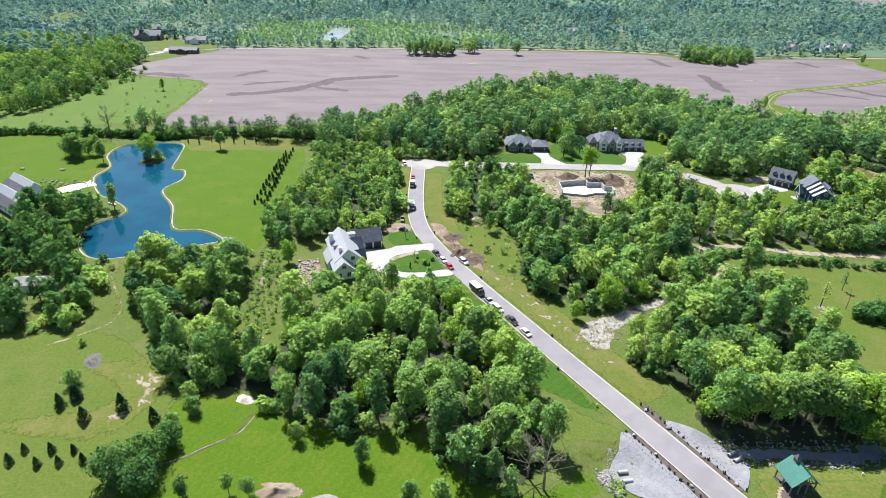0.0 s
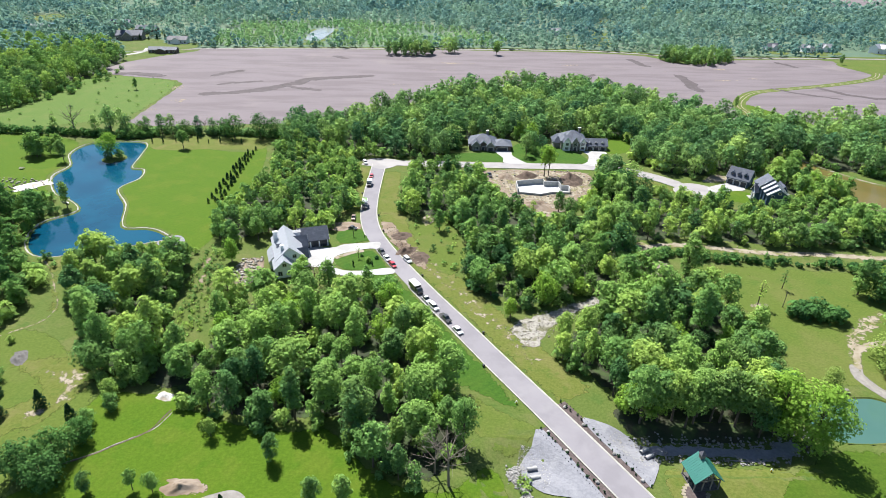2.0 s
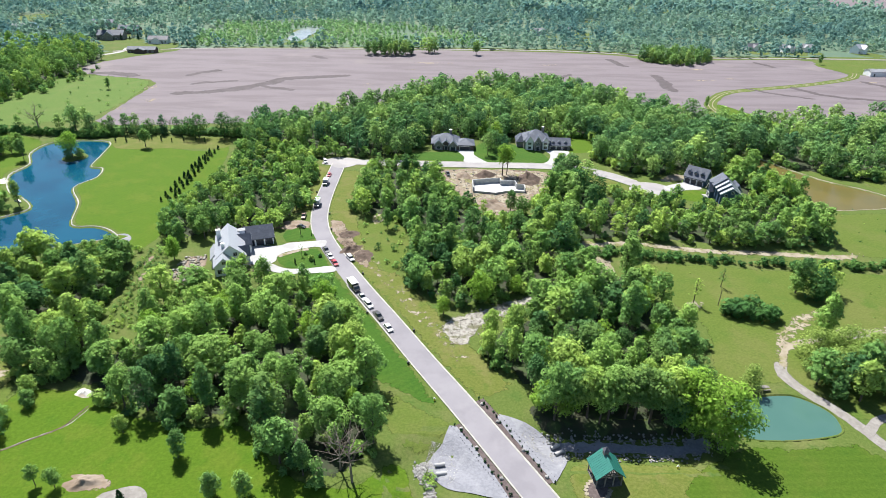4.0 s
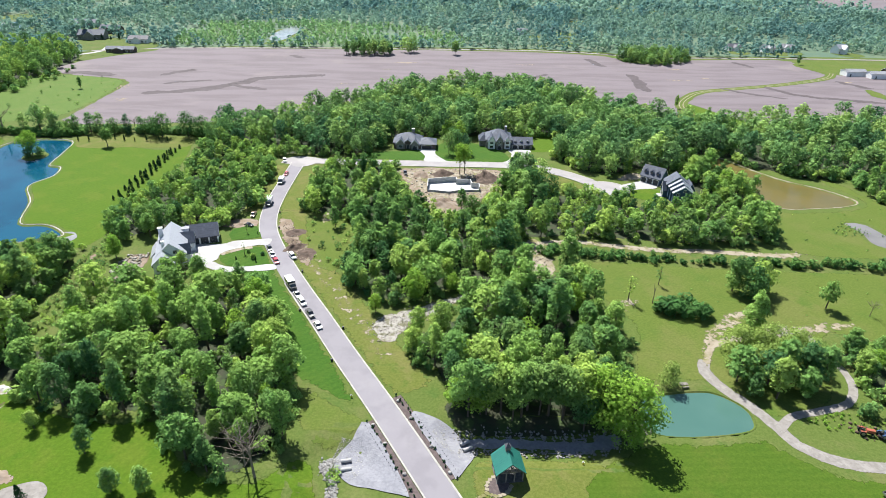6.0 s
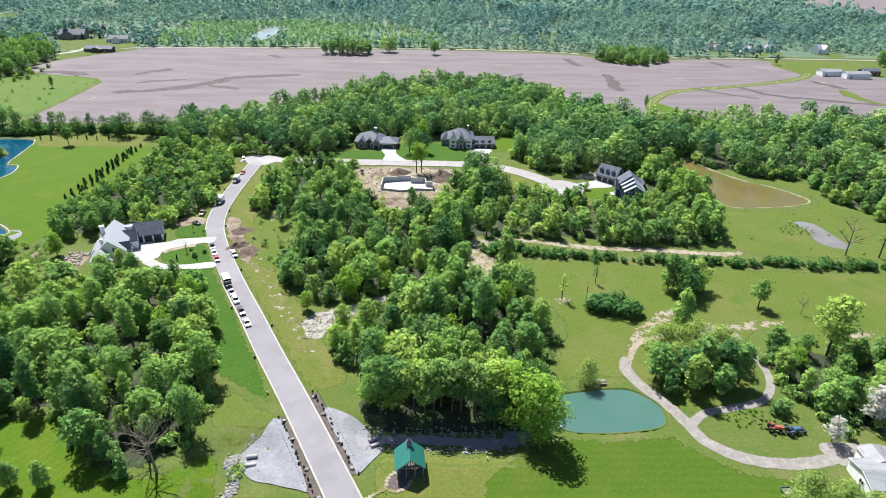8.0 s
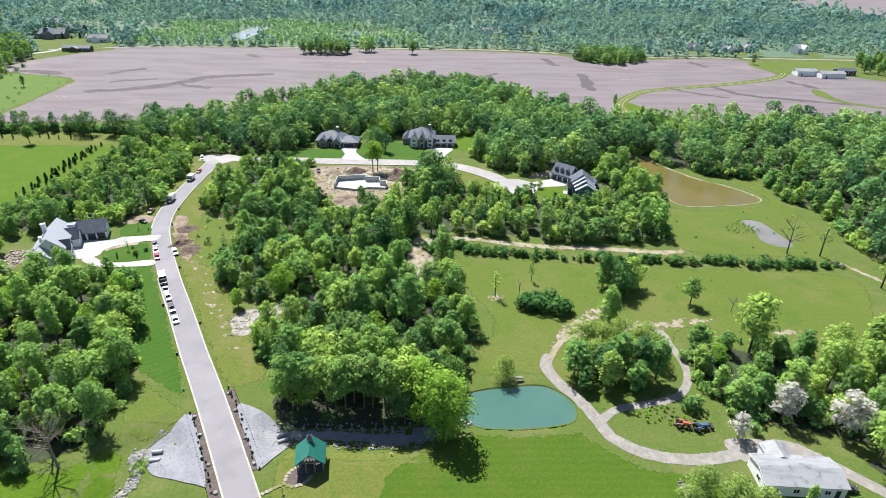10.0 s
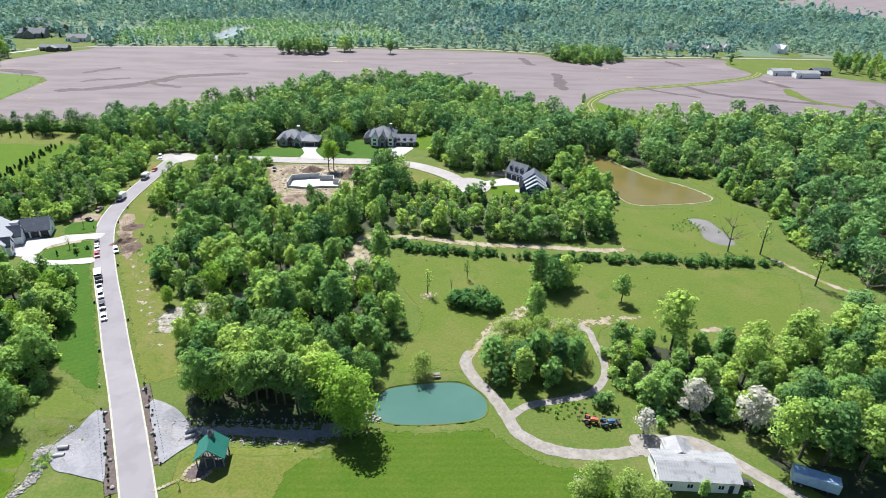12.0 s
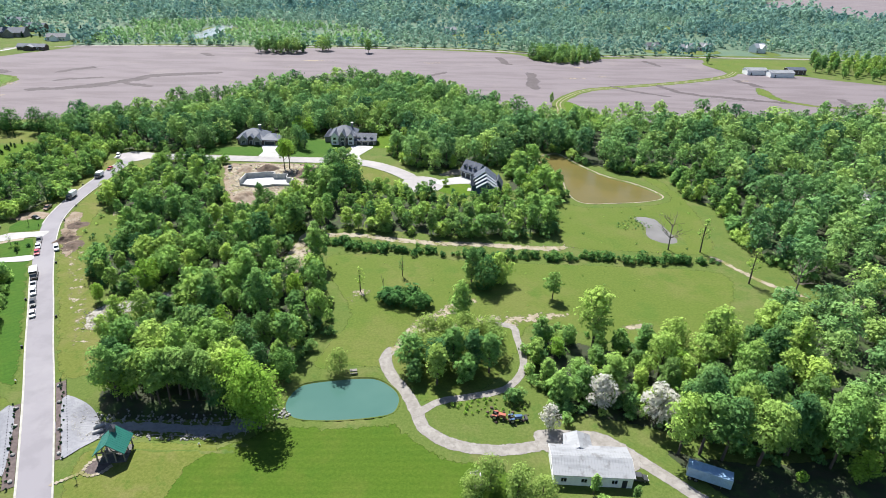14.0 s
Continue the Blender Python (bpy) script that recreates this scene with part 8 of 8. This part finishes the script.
LONE_A = [([(6, 202), (20, 200), (26, 186), (28, 172), (24, 158), (15, 166), (10, 178)], 4.6, 0.3, 2.2, "tall weeds and brambles in the clearing"),
    ([(-61, 178), (-55, 172), (-48, 150), (-46, 128), (-51, 124), (-56, 140), (-60, 160)], 1.8, 0.5, 1.6, "tall weeds on the cleared strip"),
    ([(181, 214), (180, 190), (210, 176), (232, 177), (240, 226), (234, 250)], 8.0, 0.2, 0.6, "scattered rushes round the muddy pond"),
    ([(-235, 440), (-191, 436), (-169, 417), (-162, 338), (-184, 316), (-233, 300)], 11.0, 0.3, 1.6, "scattered weeds in the rough meadow"),
    ([(210, 196), (222, 195), (213, 208), (204, 200), (206, 194)], 1.4, 0.3, 0.7, "reeds at the edge of the shallow water")]
LONE_B = [([(34, 82), (36.5, 84), (37, 80.5), (35, 78)], 0.7, 0.4, 0.9, "lush weeds below the culvert"),
    ([(95, 172), (180, 168), (205, 164), (190, 140), (150, 137), (120, 135), (105, 150)], 7.0, 0.15, 0.4, "tussocks in the meadow")]
for k, (poly, gap, lo, hi, label) in enumerate((*LONE_A, *LONE_B)):
    bushes(scatter(poly, gap, 80 + k), label, lo, hi, 90 + k, "weeds", "weeds", WEED_KINDS)

# ---------------------------------------------------------------- the hedge behind the pond and the far estate
ROWED = [meshes_of("field_tree", broadleaf(180 + i, a, b, 700, 0.42, 30, lo, peak=p), LEAF_MATURE_HAZED) for i, (a, b, lo, p) in enumerate(((12, 8.0, 0.25, 0.45), (10, 9.0, 0.08, 0.5), (12, 7.2, 0.12, 0.4)))]
ROWED[1] = meshes_of("field_tree", broadleaf(181, 10, 9.0, 900, 0.4, 34, 0.06, peak=0.5), LEAF_DARK)
for x, y, k, s, label in ((-157, 300, 0, 1.25, "tall loose-crowned tree in the hedge behind the pond"), (-152, 302, 0, 1.1, "tall loose-crowned tree in the hedge behind the pond"),
                          (-91, 296, 1, 1.3, "broad dark tree in the field hedge"), (-97, 299, 1, 1.0, "broad dark tree in the field hedge"), (-78, 297, 1, 1.35, "broad dark tree in the field hedge"), (-71, 299, 1, 1.1, "broad dark tree in the field hedge"),
                          (-138, 300, 2, 0.85, "narrow tree in the field hedge"), (-131, 301, 0, 0.9, "loose green tree in the field hedge"), (-125, 300, 2, 0.95, "narrow tree in the field hedge"), (-118, 300, 1, 0.85, "bushy tree in the field hedge"),
                          (-112, 302, 2, 0.85, "narrow tree in the field hedge"), (-104, 301, 2, 0.8, "narrow tree in the field hedge"), (-172, 263, 2, 1.0, "dark upright tree beside the pond"), (-169, 266, 1, 0.85, "dark bushy tree beside the pond"), (-164, 298, 2, 0.9, "leafy tree in the hedge behind the pond"), (-147, 297, 2, 0.95, "leafy tree in the hedge behind the pond"), (-141, 299, 1, 0.8, "dark bushy tree in the hedge behind the pond"), (-186, 299, 2, 0.8, "leafy tree in the ragged hedge"), (-215, 299, 1, 0.6, "dark bushy tree in the ragged hedge")):
    plant("broadleaf_tree", ROWED[k], x, y, s, x * 7 % 360, label, "tree")
for x, y, s in ((-110, 306, 0.9), (-106, 307, 0.8), (-101, 306, 0.85)):
    plant("bare_tree", DEAD[int(x) % 3], x, y, s, 40, "thin reddish leafless tree in the field hedge", "tree")
hedge = curve([(-152, 303), (-135, 303.5), (-110, 303), (-86, 302.5), (-68, 302)], 22)
bushes(hedge + np.random.default_rng(61).normal(size=hedge.shape) * 1.2, "dark undergrowth along the field hedge", 0.7, 1.3, 62, "hedge", "hedgerow", leaf=LEAF_MATURE_HAZED)
hedge = curve([(-250, 344), (-240, 380), (-238, 420), (-240, 452)], 26)
bushes(hedge + np.random.default_rng(63).normal(size=hedge.shape) * (7, 5), "straggling scrub at the meadow's edge", 0.6, 1.5, 64, "shrubs", "shrubs")
for a, b, n in (((-345, 642), (-318, 648), 6), ((-282, 640), (-246, 652), 8), ((-290, 600), (-254, 612), 6)):
    for i in range(n):
        x, y = np.array(a) + (np.array(b) - a) * i / (n - 1)
        plant("evergreen", PINE[i % 3], x, y, 1.0 + 0.25 * math.sin(i * 2.3), i * 50, "dark conical evergreen in a row on the distant estate", "evergreen", "evergreens of the distant estate")
ribbon("lane", curve([(-262, 520), (-254, 532), (-252, 545), (-256, 560)], 5), 2.4, -2.4, 0.12, CONCRETE, "pale lane to the distant estate", "drive")
STRAW = surface("straw_stubble", (0.27, 0.22, 0.15), (0.22, 0.18, 0.13), 0.12, bump=0.05, bump_scale=1.5, stretch=(0.3, 1.5, 1))
SOFT[STRAW.name] = soften(STRAW)
for k, (x, y, rx, ry) in enumerate(((-160, 350, 10, 9), (-152, 372, 12, 10), (-166, 405, 8, 14), (30, 518, 26, 4), (8, 488, 9, 2.4), (-20, 430, 9, 6), (238, 470, 16, 3.5), (262, 478, 9, 2.6), (370, 476, 14, 3), (250, 515, 10, 3), (120, 520, 14, 3), (196, 500, 9, 2.5))):
    sheet("straw_patch", [(x + rx * math.cos(a), y + ry * math.sin(a)) for a in np.linspace(0, 6.283, 9)[:-1]], 0.135 + 0.005 * k, STRAW, "pale straw lying on the ploughed soil", "straw", rag=2.5, fade=max(3.0, min(rx, ry)), cap=0.5)

# ---------------------------------------------------------------- trees round the new houses
for x, y, k, s, label in ((58.6, 279, 0, 0.95, "tall tree between the two new houses"), (62.6, 283, 2, 0.95, "tall tree between the two new houses"), (66.5, 280.5, 0, 0.85, "tall tree between the two new houses"), (61, 289, 1, 1.1, "broad tree between the two new houses"),
                          (17.5, 277, 2, 1.05, "upright tree beside the front lawn"), (13.5, 271.5, 0, 0.9, "tree beside the front lawn"), (22, 286, 1, 1.05, "broad tree beside the stone house"), (26, 301, 1, 1.2, "broad tree behind the stone house"), (38, 304, 0, 1.1, "tall tree behind the stone house"),
                          (112.5, 281, 0, 0.9, "tree beside the side lawn"), (86, 226, 1, 1.2, "broad tree beside the building site"), (89, 236, 0, 1.15, "tall tree beside the building site"), (92, 243, 2, 1.15, "tall tree beside the building site"), (93.5, 229, 1, 1.25, "broad tree beside the building site"), (98, 236, 0, 1.1, "tall tree beside the building site"), (88.5, 217, 2, 1.2, "tall tree beside the building site"), (100, 225, 1, 1.1, "broad tree beside the building site")):
    plant("broadleaf_tree", ROWED[k], x, y, s, x * 11 % 360, label, "tree")
for x, y, s in ((-5.8, 168.2, 0.62), (-3.4, 170.6, 0.4), (-8.6, 172.0, 0.35)):
    plant("shrub", BUSH[1], x, y, s, x * 30 % 360, "dark round ornamental shrub in the new lawn", "shrub")
ribbon("planting_bed", curve([(-17.2, 170.2), (-14.4, 172.6), (-11.6, 174.6), (-8.4, 175.8)], 5), 0.9, -0.9, 0.15, SAND, "pale stone-edged bed inside the drive's loop", "bed")
